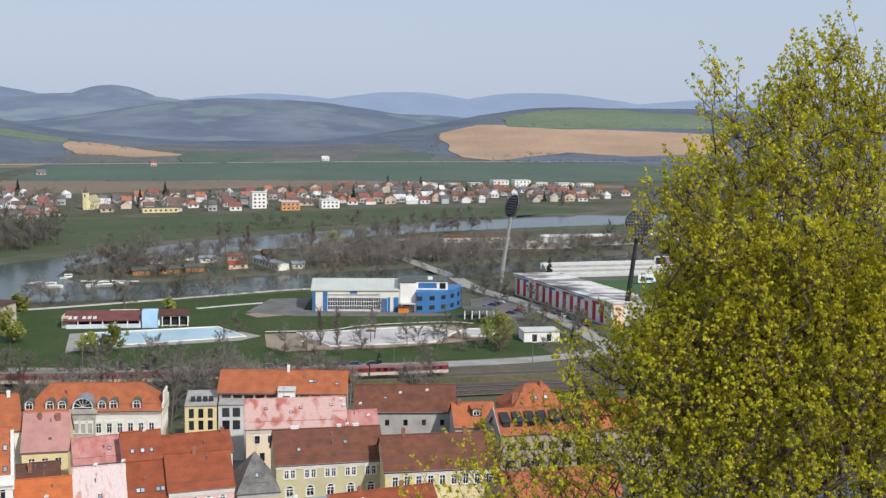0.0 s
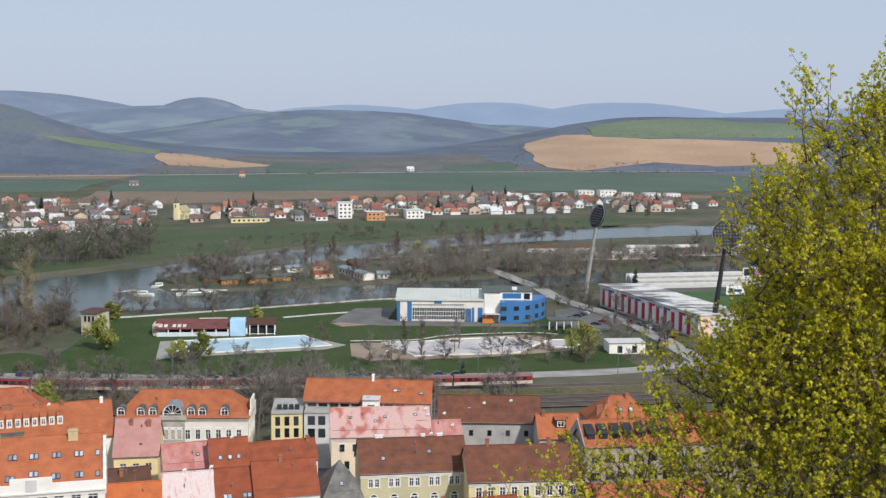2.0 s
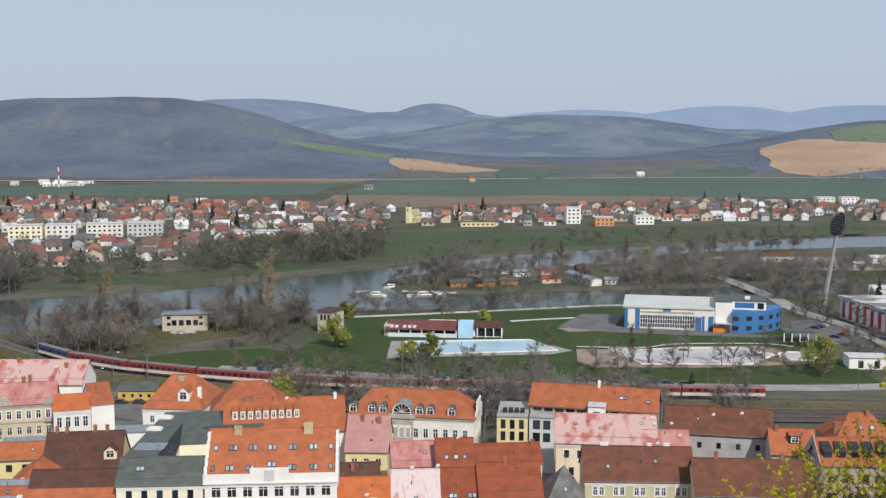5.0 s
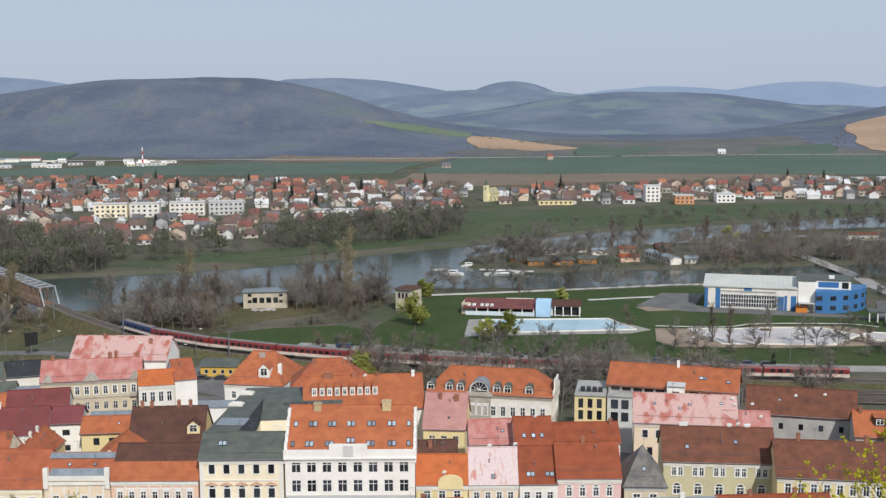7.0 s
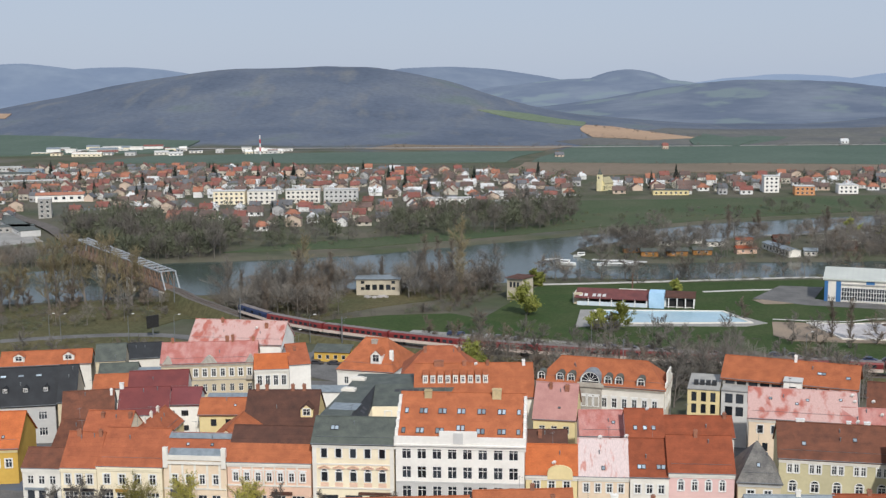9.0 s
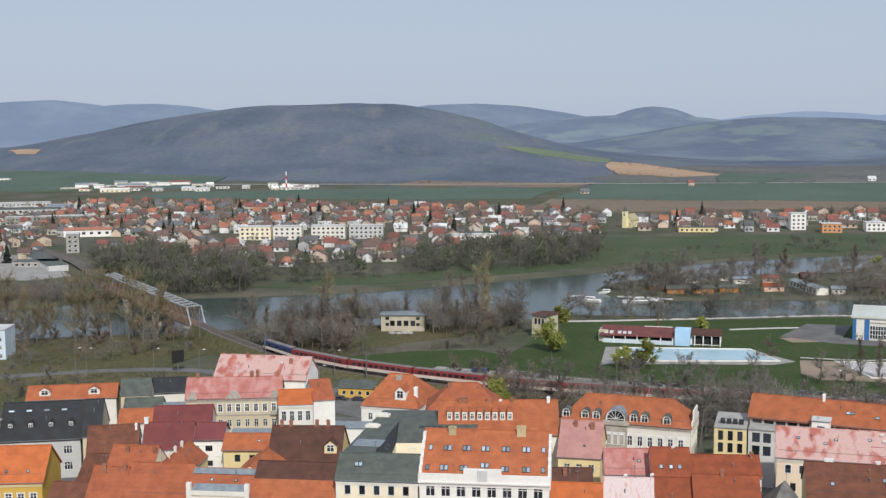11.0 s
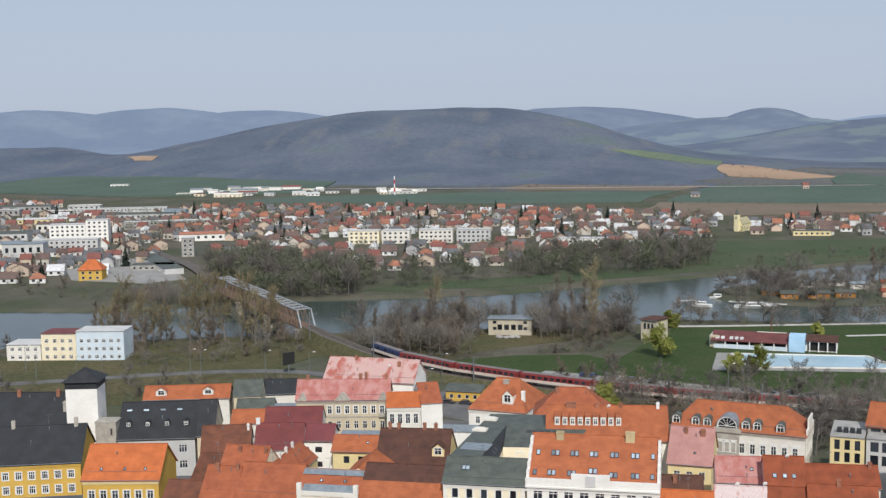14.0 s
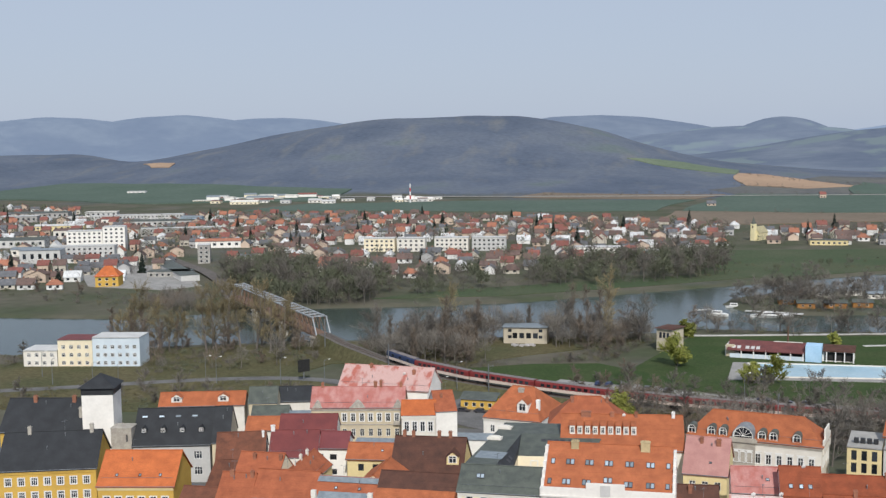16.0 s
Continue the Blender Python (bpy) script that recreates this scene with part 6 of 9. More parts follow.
# ---- railway bridge over the river ----
STEEL_GREY = surface("grey painted steel", (0.36, 0.39, 0.41), (0.29, 0.31, 0.33), 0.3, 3, 0.6, 0.1, 0.15)
STEEL_RUST = surface("rust-brown steel", (0.20, 0.125, 0.085), (0.15, 0.10, 0.075), 0.3, 3, 0.8, 0.2, 0.2)
bx, by = -284.0, 361.0
blen, bturn = math.hypot(-108, 68), math.degrees(math.atan2(68, -108))
bridge = thing("railway_bridge", pose(bx, by, 0, 0, 0, bturn), "grey and rust-brown steel truss railway bridge on stone piers", "bridge")
panels = 20
step = blen / panels
for side, y in (("near", 2.9), ("far", -2.9)):
    part("bottom_chord", Geo().box(0, blen, y - 0.3, y + 0.3, 4.6, 5.4), STEEL_RUST, bridge)
    part("top_chord", Geo().box(step * 0.6, blen - step * 0.6, y - 0.3, y + 0.3, 11.7, 12.2), STEEL_GREY, bridge)
    post = Geo().box(-0.2, 0.2, -0.2, 0.2, 0, 6.3).mesh("post", STEEL_RUST)
    diag = Geo().tube((0, 0, 0), (step, 0, 6.3), 0.16, 0.16, 4).mesh("diagonal", STEEL_RUST)
    diag2 = Geo().tube((0, 0, 6.3), (step, 0, 0), 0.16, 0.16, 4).mesh("diagonal", STEEL_RUST)
    for i in range(1, panels):
        part("post", post, None, bridge, m=pose(i * step, y, 5.4))
        if i < panels - 1:
            part("diagonal", diag if i < panels / 2 else diag2, None, bridge, m=pose(i * step, y, 5.4))
    for xa, xb in ((0, step * 0.7), (blen, blen - step * 0.7)):
        part("end_post", Geo().tube((xa, y, 5.2), (xb, y, 12.0), 0.32, 0.32, 4), STEEL_GREY, bridge)
cross = Geo().box(-0.15, 0.15, -2.6, 2.6, 0, 0.4).mesh("cross_beam", STEEL_GREY)
for i in range(1, panels):
    part("cross_beam", cross, None, bridge, m=pose(i * step, 0, 11.75))
    part("wind_brace", Geo().tube((i * step, -2.6, 11.95), ((i + 1) * step if i < panels - 1 else (i - 1) * step, 2.6, 11.95), 0.1, 0.1, 4), STEEL_GREY, bridge)
part("deck", Geo().box(-1, blen + 1, -2.6, 2.6, 5.0, 5.5), STEEL_RUST, bridge)
for f in (0.02, 0.34, 0.66, 0.98):
    part("pier", Geo().box(f * blen - 1.6, f * blen + 1.6, -4.2, 4.2, -5, 4.6).box(f * blen - 1.9, f * blen + 1.9, -4.5, 4.5, 3.9, 4.58), STONE, bridge, "stone pier")
band("track_bed", bend([(-391, 429), (-425, 460), (-458, 490), (-506, 526), (-554, 554), (-627, 599), (-706, 633)]), 8, GRAVEL, "railway embankment beyond the bridge", "railway", 1.0)

# ---- riverside buildings ----
VILLA = plaster("pale ochre plaster", (0.54, 0.49, 0.38), (0.43, 0.38, 0.30))
house(-225.1, 402.2, 22.2, 17.4, 9.0, 6.8, 7.6, TIN, VILLA, "derelict ochre pump house with flat roof", "flat", over=0.5, rows=((4, 2.4, 1.9, 2.2, "bare", 3.2), (2, 4.9, 1.5, 1.2, "bare", -3.6), (2, 2.4, 1.5, 1.2, "bare", -3.6)), frame_mat=DARKFRAME, name="pump_house", category="building", group="")
g = Geo()
for i in range(16):
    a, r = i * 2.4, 0.5 + 0.3 * math.sin(i * 1.7)
    g.box(-219 + 0.5 * i + math.cos(a) - r, -219 + 0.5 * i + math.cos(a) + r, 399 + 0.3 * i + math.sin(a) - r, 399 + 0.3 * i + math.sin(a) + r, -0.2, 0.5 + 0.5 * abs(math.sin(i)))
tagged(part("rubble_heap", g, WHITEFLOOR), "heap of pale rubble and rubbish by a wall", "rubble", kind="stuff")
house(-166.4, 418.0, -9.0, 6.6, 9.0, 8.6, 9.4, BROWN_DARK, VILLA, "small derelict ochre tower house", "flat", over=0.7, side_rows=(), rows=((3, 5.0, 1.1, 2.3, "bare", 0.9),), frame_mat=DARKFRAME, name="tower_house", category="building", group="")
hotel_m = [(-360.5, 278.0, 13.0, 6.2, OFFWHITE, "low white wing of the riverside hotel"), (-349.0, 284.4, 13.2, 10.2, CREAM, "cream riverside hotel block with red roof"), (-337.3, 290.6, 18.0, 11.0, plaster("pale blue plaster", (0.60, 0.68, 0.73), (0.53, 0.61, 0.67)), "pale blue riverside hotel block")]
for hx, hy, hw, hh, mat, label in hotel_m:
    storeys = int(hh / 3)
    house(hx, hy, 28.5, hw - 0.1, 11.0, hh, hh + 0.3, MAROON if mat is CREAM else GREY_PALE, mat, label, "flat", over=0.1, rows=tuple((6 if hw > 15 else 4, 0.9 + 3.0 * i, 1.4, 1.4, "triple", 0.6) for i in range(storeys)), name="hotel_block", category="building", group="hotel blocks")

# ---- lido: pool, basin, pavilion ----
def basin(name, pts, depth, floor, rim, label, category, rim_w=0.8):
    ob = thing(name, pose(0, 0, 0), label, category)
    part("floor", Geo().face(*[(x, y, 0.48) for x, y in pts]), floor, ob)
    cx, cy = sum(p[0] for p in pts) / len(pts), sum(p[1] for p in pts) / len(pts)
    g = Geo()
    for a, b in zip(pts, pts[1:] + pts[:1]):
        q = []
        for x, y, k in ((*a, 0), (*b, 0), (*b, 1), (*a, 1)):
            r = math.hypot(x - cx, y - cy)
            q.append((x + (x - cx) / r * rim_w * k, y + (y - cy) / r * rim_w * k, 0.75))
        g.slab(q, 0.7)
    part("rim", g, rim, ob)
    return ob


drape("pavement", [(-133, 408), (-109, 418), (-85, 426), (-65, 410), (-71, 402), (-118, 383), (-125, 378)], PAVING, "pale paved pool deck", "deck", 0.11, 10)
basin("swimming_pool", [(-126.5, 408), (-84, 423.5), (-70.8, 407.5), (-117.5, 387)], 1.0, POOLFLOOR, OFFWHITE, "long pale blue outdoor swimming pool", "pool", 1.2)
drape("pavement", [(-64, 413), (-41, 418), (-29, 428), (0, 437), (10, 432), (18, 411), (-15, 395), (-53, 385), (-60, 391)], TANFLOOR, "tan concrete apron round an empty basin", "apron", 0.11, 10)
basin("paddling_pool", [(-52, 415), (-40, 417.5), (-28, 423), (-8, 430), (5, 421), (-3, 403), (-38, 393.5)], 1.0, WHITEFLOOR, OFFWHITE, "large empty white paddling basin", "pool", 0.8)
basin("round_pool", [(13 + 6.5 * math.cos(i * 0.524), 421 + 6.5 * math.sin(i * 0.524)) for i in range(12)], 0.6, WHITEFLOOR, OFFWHITE, "small empty round basin", "pool", 0.7)
SHOWER = thing("pool_shower", pose(-25, 401, 0), "rusty mushroom-shaped shower post", "shower")
part("post", Geo().tube((0, 0, 0), (0, 0, 4.2), 0.15, 0.12, 8), RUST, SHOWER)
part("cap", Geo().lathe([(0.2, 4.2), (1.9, 4.5), (1.7, 4.8), (0.2, 5.0)], 14), RUST, SHOWER)
band("fence", bend([(-64, 414), (-41, 419), (-29, 429), (0, 438), (12, 436)]), 0.3, GREY_PALE, "low white fence round the basin", "fence", 0.9)
pav = thing("lido_pavilion", pose(-139.6, 419.0, 0, 0, 0, 10.0), "low lido pavilion with dark roof and red panels", "building")
part("wall", Geo().box(0, 45.5, 0.5, 9.0, 0, 4.0), WHITE, pav)
PAV_RED = surface("faded maroon roofing", (0.17, 0.06, 0.055), (0.12, 0.045, 0.045), 0.3, 3, 0.8, 0.1, 0.2)
part("roof", Geo().slab([(1.0, -2.6, 3.1), (28.8, -2.6, 3.1), (28.8, 5.0, 5.6), (1.0, 5.0, 5.6)], 0.25), PAV_RED, pav, "sloping faded maroon roof")
part("back_roof", Geo().slab([(1.0, 5.0, 5.58), (46, 5.0, 5.58), (46, 9.6, 4.9), (1.0, 9.6, 4.9)], 0.25), BROWN_DARK, pav)
part("side_roof", Geo().slab([(34.8, -1.2, 4.3), (46, -1.2, 4.3), (46, 5.0, 5.6), (34.8, 5.0, 5.6)], 0.25), BROWN_DARK, pav, "dark open-fronted side roof")
part("front_wall", Geo().box(2.0, 28.5, -2.3, -2.1, 0, 1.7), plaster("pale blue boards", (0.62, 0.70, 0.76), (0.55, 0.63, 0.70)), pav, "pale blue front wall")
for i in range(6):
    part("post", Geo().box(6.0 + i * 4.4, 6.4 + i * 4.4, -2.4, -2.05, 0, 3.2), FRAME, pav)
for i in range(4):
    part("post", Geo().box(36.0 + i * 3.1, 36.4 + i * 3.1, -1.0, -0.7, 0, 4.3), FRAME, pav)
for i in range(5):
    x0 = 2.6 + i * 1.9 + (1.2 if i > 1 else 0)
    part("sign_lettering", Geo().slab([(x0, -1.4, 3.6), (x0 + 1.3, -1.4, 3.6), (x0 + 1.3, 0.6, 4.26), (x0, 0.6, 4.26)], 0.04), GREY_PALE, pav)
part("roof_edge", Geo().box(17.0, 27.5, 4.6, 5.2, 5.6, 5.8), OFFWHITE, pav)
part("kiosk", Geo().box(29, 34.6, -2.8, 3.5, 0, 6.2), plaster("sky blue paint", (0.42, 0.62, 0.80), (0.36, 0.56, 0.74)), pav, "sky-blue painted block")
# black plates on the wall stand in for the shaded open interior
part("opening", Geo().box(35.4, 45.2, 0.44, 0.49, 0.5, 3.6), BLACK, pav)
part("opening", Geo().box(5.0, 28.4, 0.44, 0.49, 0.5, 3.2), BLACK, pav)
part("gate_wall", Geo().box(0.5, 3.5, -0.6, 0.4, 0, 4.6), SAND, pav)
part("flue", Geo().tube((22, 6, 5), (22, 6, 11.5), 0.35, 0.3, 8, True), RUST, pav, "rusty metal flue")

# ---- indoor pool hall ----
BLUE = surface("bright blue cladding", (0.05, 0.17, 0.38), (0.045, 0.145, 0.33), 0.2, 2, 0.5, 0.05, 0.08)
hall = thing("sports_hall", pose(-52.1, 459.6, 0, 0, 0, 4.5), "white and blue indoor pool hall with glazed front", "building")
part("wall", Geo().box(0, 35.0, 0, 20, 0, 8.8), OFFWHITE, hall)
part("roof", Geo().slab([(-0.6, -0.6, 9.2), (35, -0.6, 9.2), (35, 20.6, 10.6), (-0.6, 20.6, 10.6)], 0.5), surface("pale standing-seam roof", (0.58, 0.60, 0.54), (0.50, 0.52, 0.47), 0.1, 2, 0.5, 0.05, 0.06), hall)
for i in range(18):
    part("roof_seam", Geo().slab([(i * 2 - 0.06, -0.5, 9.33), (i * 2 + 0.06, -0.5, 9.33), (i * 2 + 0.06, 20.4, 10.72), (i * 2 - 0.06, 20.4, 10.72)], 0.12), GREY_PALE, hall)
for x0, x1, z0, z1 in ((0.0, 1.3, 0, 8.2), (4.2, 6.0, 0, 8.2), (15.0, 18.0, 7.0, 8.9), (30.2, 31.2, 0.2, 6.0), (32.6, 34.6, 0.2, 6.0), (27.6, 30.0, 0.2, 5.6)):
    part("blue_panel", Geo().box(x0, x1, -0.12, -0.004, z0, z1), BLUE, hall)
part("front_glazing", Geo().box(6.2, 27.4, -0.08, -0.004, 1.0, 6.0), GLASS, hall)
part("upper_strip", Geo().box(6.2, 27.0, -0.3, -0.085, 6.9, 7.4), GREY_WALL, hall)
mull = Geo().box(-0.1, 0.1, -0.22, -0.085, 1.0, 6.0).mesh("mullion", FRAME)
for i in range(23):
    part("mullion", mull, None, hall, m=pose(6.2 + i * 21.2 / 22, 0, 0))
for z in (1.0, 2.6, 4.3, 5.9):
    part("transom", Geo().box(6.2, 27.4, -0.2, -0.086, z - 0.1, z + 0.1), FRAME, hall)
window(hall, 2.9, -0.01, 4.8, 1.1, 1.8, "cross")
window(hall, 31.7, -0.01, 1.2, 0.8, 4.4, "cross")
wing = thing("hall_wing", pose(-17.0, 462.4, 0, 0, 0, 4.5), "blue curved office wing with white upper storey", "building")
part("upper_wall", Geo().box(0, 6.4, 0, 17, 0, 12.0).box(6.4, 19.5, 3.4, 17, 8.4, 12.0), WHITE, wing)
part("roof", Geo().box(-0.3, 6.4, -0.3, 17.3, 12.0, 12.35).box(6.4, 19.8, 3.0, 17.3, 12.0, 12.35), SLATE, wing)
for z in (2.2, 5.4, 8.8):
    window(wing, 4.6, -0.01, z, 1.3, 1.6, "plain", DARKFRAME)
part("roof_unit", Geo().box(11.5, 13.5, 6, 8, 12.35, 13.4), FRAME, wing)
arc = [(6.4 + 20.0 * math.sin(a), 17.0 - 21.0 * math.cos(a) + 1.0) for a in [i * math.pi / 2 / 12 for i in range(13)]]
arc = [(p[0], p[1]) for p in arc]
g = Geo()
for (xa, ya), (xb, yb) in zip(arc, arc[1:]):
    g.face((xa, ya, 0), (xb, yb, 0), (xb, yb, 8.6), (xa, ya, 8.6))
g.face((6.5, 17, 0), (6.5, arc[0][1], 0), (6.5, arc[0][1], 8.6), (6.5, 17, 8.6))
g.face(*[(x, y, 8.6) for x, y in arc], (6.5, 18, 8.6))
part("blue_front", g, BLUE, wing, "curved bright blue front")
for i in (0, 2, 4, 6, 8, 10):
    (xa, ya), (xb, yb) = arc[i], arc[i + 1]
    turn = math.degrees(math.atan2(yb - ya, xb - xa))
    for z in (1.4, 5.2):
        window(wing, 0, 0, 0, 2.2, 1.7, "triple", DARKFRAME, m=Matrix.Translation(((xa + xb) / 2, (ya + yb) / 2, z)) @ pose(0, 0, 0, 0, 0, turn) @ pose(0, -0.2, 0))
part("ribbon_window", Geo().box(7.5, 15.0, 3.3, 3.396, 9.3, 11.4), GLASS_BLUE, wing)
part("door_recess", Geo().box(16.2, 18.6, 3.3, 3.396, 9.0, 11.4), GLASS, wing)
part("porch", Geo().box(0.2, 6.3, -3.0, -0.02, 3.6, 3.9).tube((0.6, -2.8, 0), (0.6, -2.8, 3.6), 0.15, 0.15, 6).tube((5.9, -2.8, 0), (5.9, -2.8, 3.6), 0.15, 0.15, 6), GREY_PALE, wing)
stall = thing("food_stall", pose(-17.5, 458.5, 0, 0, 0, 5), "small orange food stall before the hall", "stall")
part("body", Geo().box(0, 4.2, 0, 2.4, 0, 2.6), surface("orange paint", (0.62, 0.22, 0.04), (0.54, 0.19, 0.04)), stall)
part("roof", Geo().slab([(-0.3, -0.5, 2.75), (4.5, -0.5, 2.75), (4.5, 2.7, 3.1), (-0.3, 2.7, 3.1)], 0.12), BROWN_DARK, stall)
carport = thing("carport", pose(8.5, 448.0, 0, 0, 0, 8), "open pavilion with flat grey roof on white posts", "shelter")
part("roof", Geo().box(0, 13, 0, 7, 3.6, 4.2), SLATE, carport)
for i in range(5):
    part("post", Geo().box(0.3 + 2.9 * i, 0.7 + 2.9 * i, 0.2, 0.6, 0, 3.6), FRAME, carport)
house(29.4, 406.6, 10.0, 13.0, 8.0, 3.8, 4.4, GREY_PALE, WHITE, "small white flat-roofed changing hut", "flat", over=0.2, rows=((2, 0.3, 1.8, 2.6, "bare", 1.2),), frame_mat=DARKFRAME, name="changing_hut", category="building", group="")

# ---- stadium ----
stad = thing("grandstand", pose(32.2, 509.0, 0, 0, 0, math.degrees(math.atan2(-72, 32.3))), "grandstand with red and white outer wall and patched roof", "stadium")
SL = math.hypot(72, 32.3)
part("outer_wall", Geo().box(0, SL, 0, 21, 0, 8.9), GREY_PALE, stad)
STAD_ROOF = surface("patched grey roof", (0.62, 0.61, 0.58), (0.20, 0.19, 0.18), 0.16, 1.5, 0.8, 0.1, 0.18, lo=0.44, hi=0.56, stretch=(1, 0.35, 1))
part("roof", Geo().slab([(-0.5, -1.0, 9.7), (SL + 0.5, -1.0, 9.7), (SL + 0.5, 22.5, 8.9), (-0.5, 22.5, 8.9)], 0.5), STAD_ROOF, stad)
part("coping", Geo().box(-0.3, SL + 0.3, -0.45, -0.005, 8.5, 9.15), FRAME, stad)
RED_PAINT = surface("bright red panel", (0.50, 0.03, 0.045), (0.43, 0.027, 0.04), 0.3, 2, 0.6, 0.05, 0.1)
for i in range(13):
    x = 2.0 + i * (SL - 4) / 13
    part("red_panel", Geo().box(x + 0.4, x + 2.6, -0.2, -0.006, 0.8, 7.4), RED_PAINT, stad)
    part("white_panel", Geo().box(x + 2.7, x + 5.4, -0.16, -0.006, 0.8, 8.0), WHITE, stad)
    part("sponsor_board", Geo().box(x + 0.3, x + 5.0, -0.26, -0.21, 7.5, 8.4), (GREY_WALL, BLUE, WHITE, RED_PAINT)[i % 4], stad)
part("end_panel", Geo().box(SL + 0.01, SL + 0.3, 1, 6, 0.5, 8.5), SALMON, stad, "faded orange end panel")
drape("pitch", [(95, 455), (62, 545), (112, 566), (150, 470)], surface("pitch turf", (0.045, 0.098, 0.035), (0.058, 0.11, 0.042), 0.08, 1, 0.95, 0.2, 0.12), "green football pitch", "pitch", 0.2, 15)
stand = thing("terrace_stand", pose(52, 560, 0, 0, 0, 16), "open concrete terrace with grey steps and white parapet", "stadium")
for i in range(6):
    part("step", Geo().box(0, 68, i * 1.6, i * 1.6 + 1.65, 0, 1.0 + i * 0.9), GREY_PALE if i % 2 else CONCRETE, stand)
part("parapet", Geo().box(-1, 69, 9.7, 10.2, 0, 6.0), GREY_PALE, stand)
part("front_board", Geo().box(0, 68, -1.0, -0.6, 0, 1.2), GREY_PALE, stand)
score = thing("scoreboard", pose(101.5, 552, 0, 0, 0, 14), "dark scoreboard in a white frame on posts", "scoreboard")
part("panel", Geo().box(0, 12, 0, 0.5, 8.0, 12.2), FRAME, score)
part("display", Geo().box(0.5, 11.5, -0.06, -0.005, 8.5, 11.8), BLACK, score)
part("advert", Geo().box(5.5, 9.0, -0.1, -0.065, 8.8, 11.4), surface("violet print", (0.32, 0.18, 0.5), (0.5, 0.2, 0.3), 0.8, 3), score)
for x in (1.5, 10.5):
    part("post", Geo().tube((x, 0.25, -0.3), (x, 0.25, 8.0), 0.2, 0.2, 8), ZINC, score)
board = thing("advertising_board", pose(92.0, 540, 0, 0, 0, 14), "white advertising board with a dark blue mark", "board")
part("panel", Geo().box(0, 9, 0, 0.3, 1.2, 5.2), FRAME, board)
part("mark", Geo().box(1.2, 3.4, -0.05, -0.005, 2.0, 4.2).box(3.8, 7.6, -0.05, -0.005, 2.4, 3.6), GLASS_BLUE, board)
part("legs", Geo().box(1, 1.2, 0.05, 0.25, -0.2, 1.2).box(7.8, 8, 0.05, 0.25, -0.2, 1.2), ZINC, board)
hut = house(72.0, 436.0, -60.0, 10.0, 5.0, 3.0, 3.4, CONCRETE, OFFWHITE, "low gate building beside the stadium", "flat", over=0.2, name="gate_hut", category="building", group="")


def floodlight(x, y, top, r, tilt_turn, mat, label):
    """A leaning floodlight mast; top: head's centre."""
    ob = thing("floodlight_mast", pose(x, y, 0), label, "floodlight", "floodlight masts")
    t = Vector(top) - Vector((x, y, 0))
    part("mast", Geo().tube((0, 0, -0.5), t * 0.94, 1.25, 0.62, 14, True), mat, ob)
    part("footing", Geo().box(-2, 2, -2, 2, -0.5, 0.6), CONCRETE, ob)
    m = Matrix.Translation(t) @ pose(0, 0, 0, 72, 0, tilt_turn)
    head = part("lamp_frame", Geo().lathe([(r * 0.93, -0.5), (r, -0.3), (r, 0.3), (r * 0.93, 0.5)], 28), BLACK, ob, "round dark lamp frame", m)
    ring = Geo()
    for i in range(28):
        a, b = 2 * math.pi * i / 28, 2 * math.pi * (i + 1) / 28
        ring.tube((r * 1.03 * math.cos(a), r * 1.03 * math.sin(a), 0.5), (r * 1.03 * math.cos(b), r * 1.03 * math.sin(b), 0.5), 0.18, 0.18, 5)
    part("hoop", ring, ZINC, head)
    lamp = Geo().lathe([(0.12, 0.5), (0.36, 0.62), (0.38, 0.9), (0.34, 0.94)], 8).mesh("lamp", surface("lamp glass", (0.11, 0.115, 0.12), (0.07, 0.075, 0.08), 1, 4, 0.3, 0.02, 0.05))
    n = int(r / 0.62)
    for i in range(-n, n + 1):
        for j in range(-n, n + 1):
            px, py = i * 1.15, j * 1.2
            if math.hypot(px, py) < r - 0.6:
                part("lamp", lamp, None, head, m=pose(px, py, 0))


floodlight(26.8, 538.5, (31.5, 530.0, 37.5), 5.3, -62, CONCRETE, "pale leaning concrete floodlight mast")
floodlight(70.7, 443.8, (74.5, 441.0, 39.5), 5.4, 6, SLATE_DARK, "dark leaning floodlight mast with round head")

# ---- moored boats, cottages on the island ----
def boat(x, y, turn, n, h, label):
    ob = thing("boat", pose(x, y, -1.2, 0, 0, turn), label, "boat", "moored boats")
    hull, k = Geo(), 9
    prof = []
    for i in range(k):
        s = i / (k - 1)
        wd = 0.17 * n * math.sin(math.pi * min(1, 0.25 + 0.75 * (1 - s))) ** 0.6 if s < 1 else 0.02
        prof.append((-n / 2 + n * s, wd))
    for (xa, wa), (xb, wb) in zip(prof, prof[1:]):
        for sg in (-1, 1):
            hull.face((xa, sg * wa, h), (xb, sg * wb, h), (xb, sg * wb * 0.6, 0), (xa, sg * wa * 0.6, 0))
        hull.face((xa, -wa, h), (xb, -wb, h), (xb, wb, h), (xa, wa, h))
    xa, wa = prof[0]
    hull.face((xa, -wa, h), (xa, wa, h), (xa, wa * 0.6, 0), (xa, -wa * 0.6, 0))
    part("hull", hull, FRAME, ob)
    part("cabin", Geo().box(-n * 0.25, n * 0.2, -n * 0.09, n * 0.09, h, h + 1.3), FRAME, ob)
    part("cabin_window", Geo().box(-n * 0.2, n * 0.15, -n * 0.092, -n * 0.0905, h + 0.5, h + 1.0), GLASS, ob)
    part("rail", Geo().tube((-n * 0.45, -n * 0.12, h + 0.9), (n * 0.3, -n * 0.12, h + 0.9), 0.04, 0.04, 5), ZINC, ob)


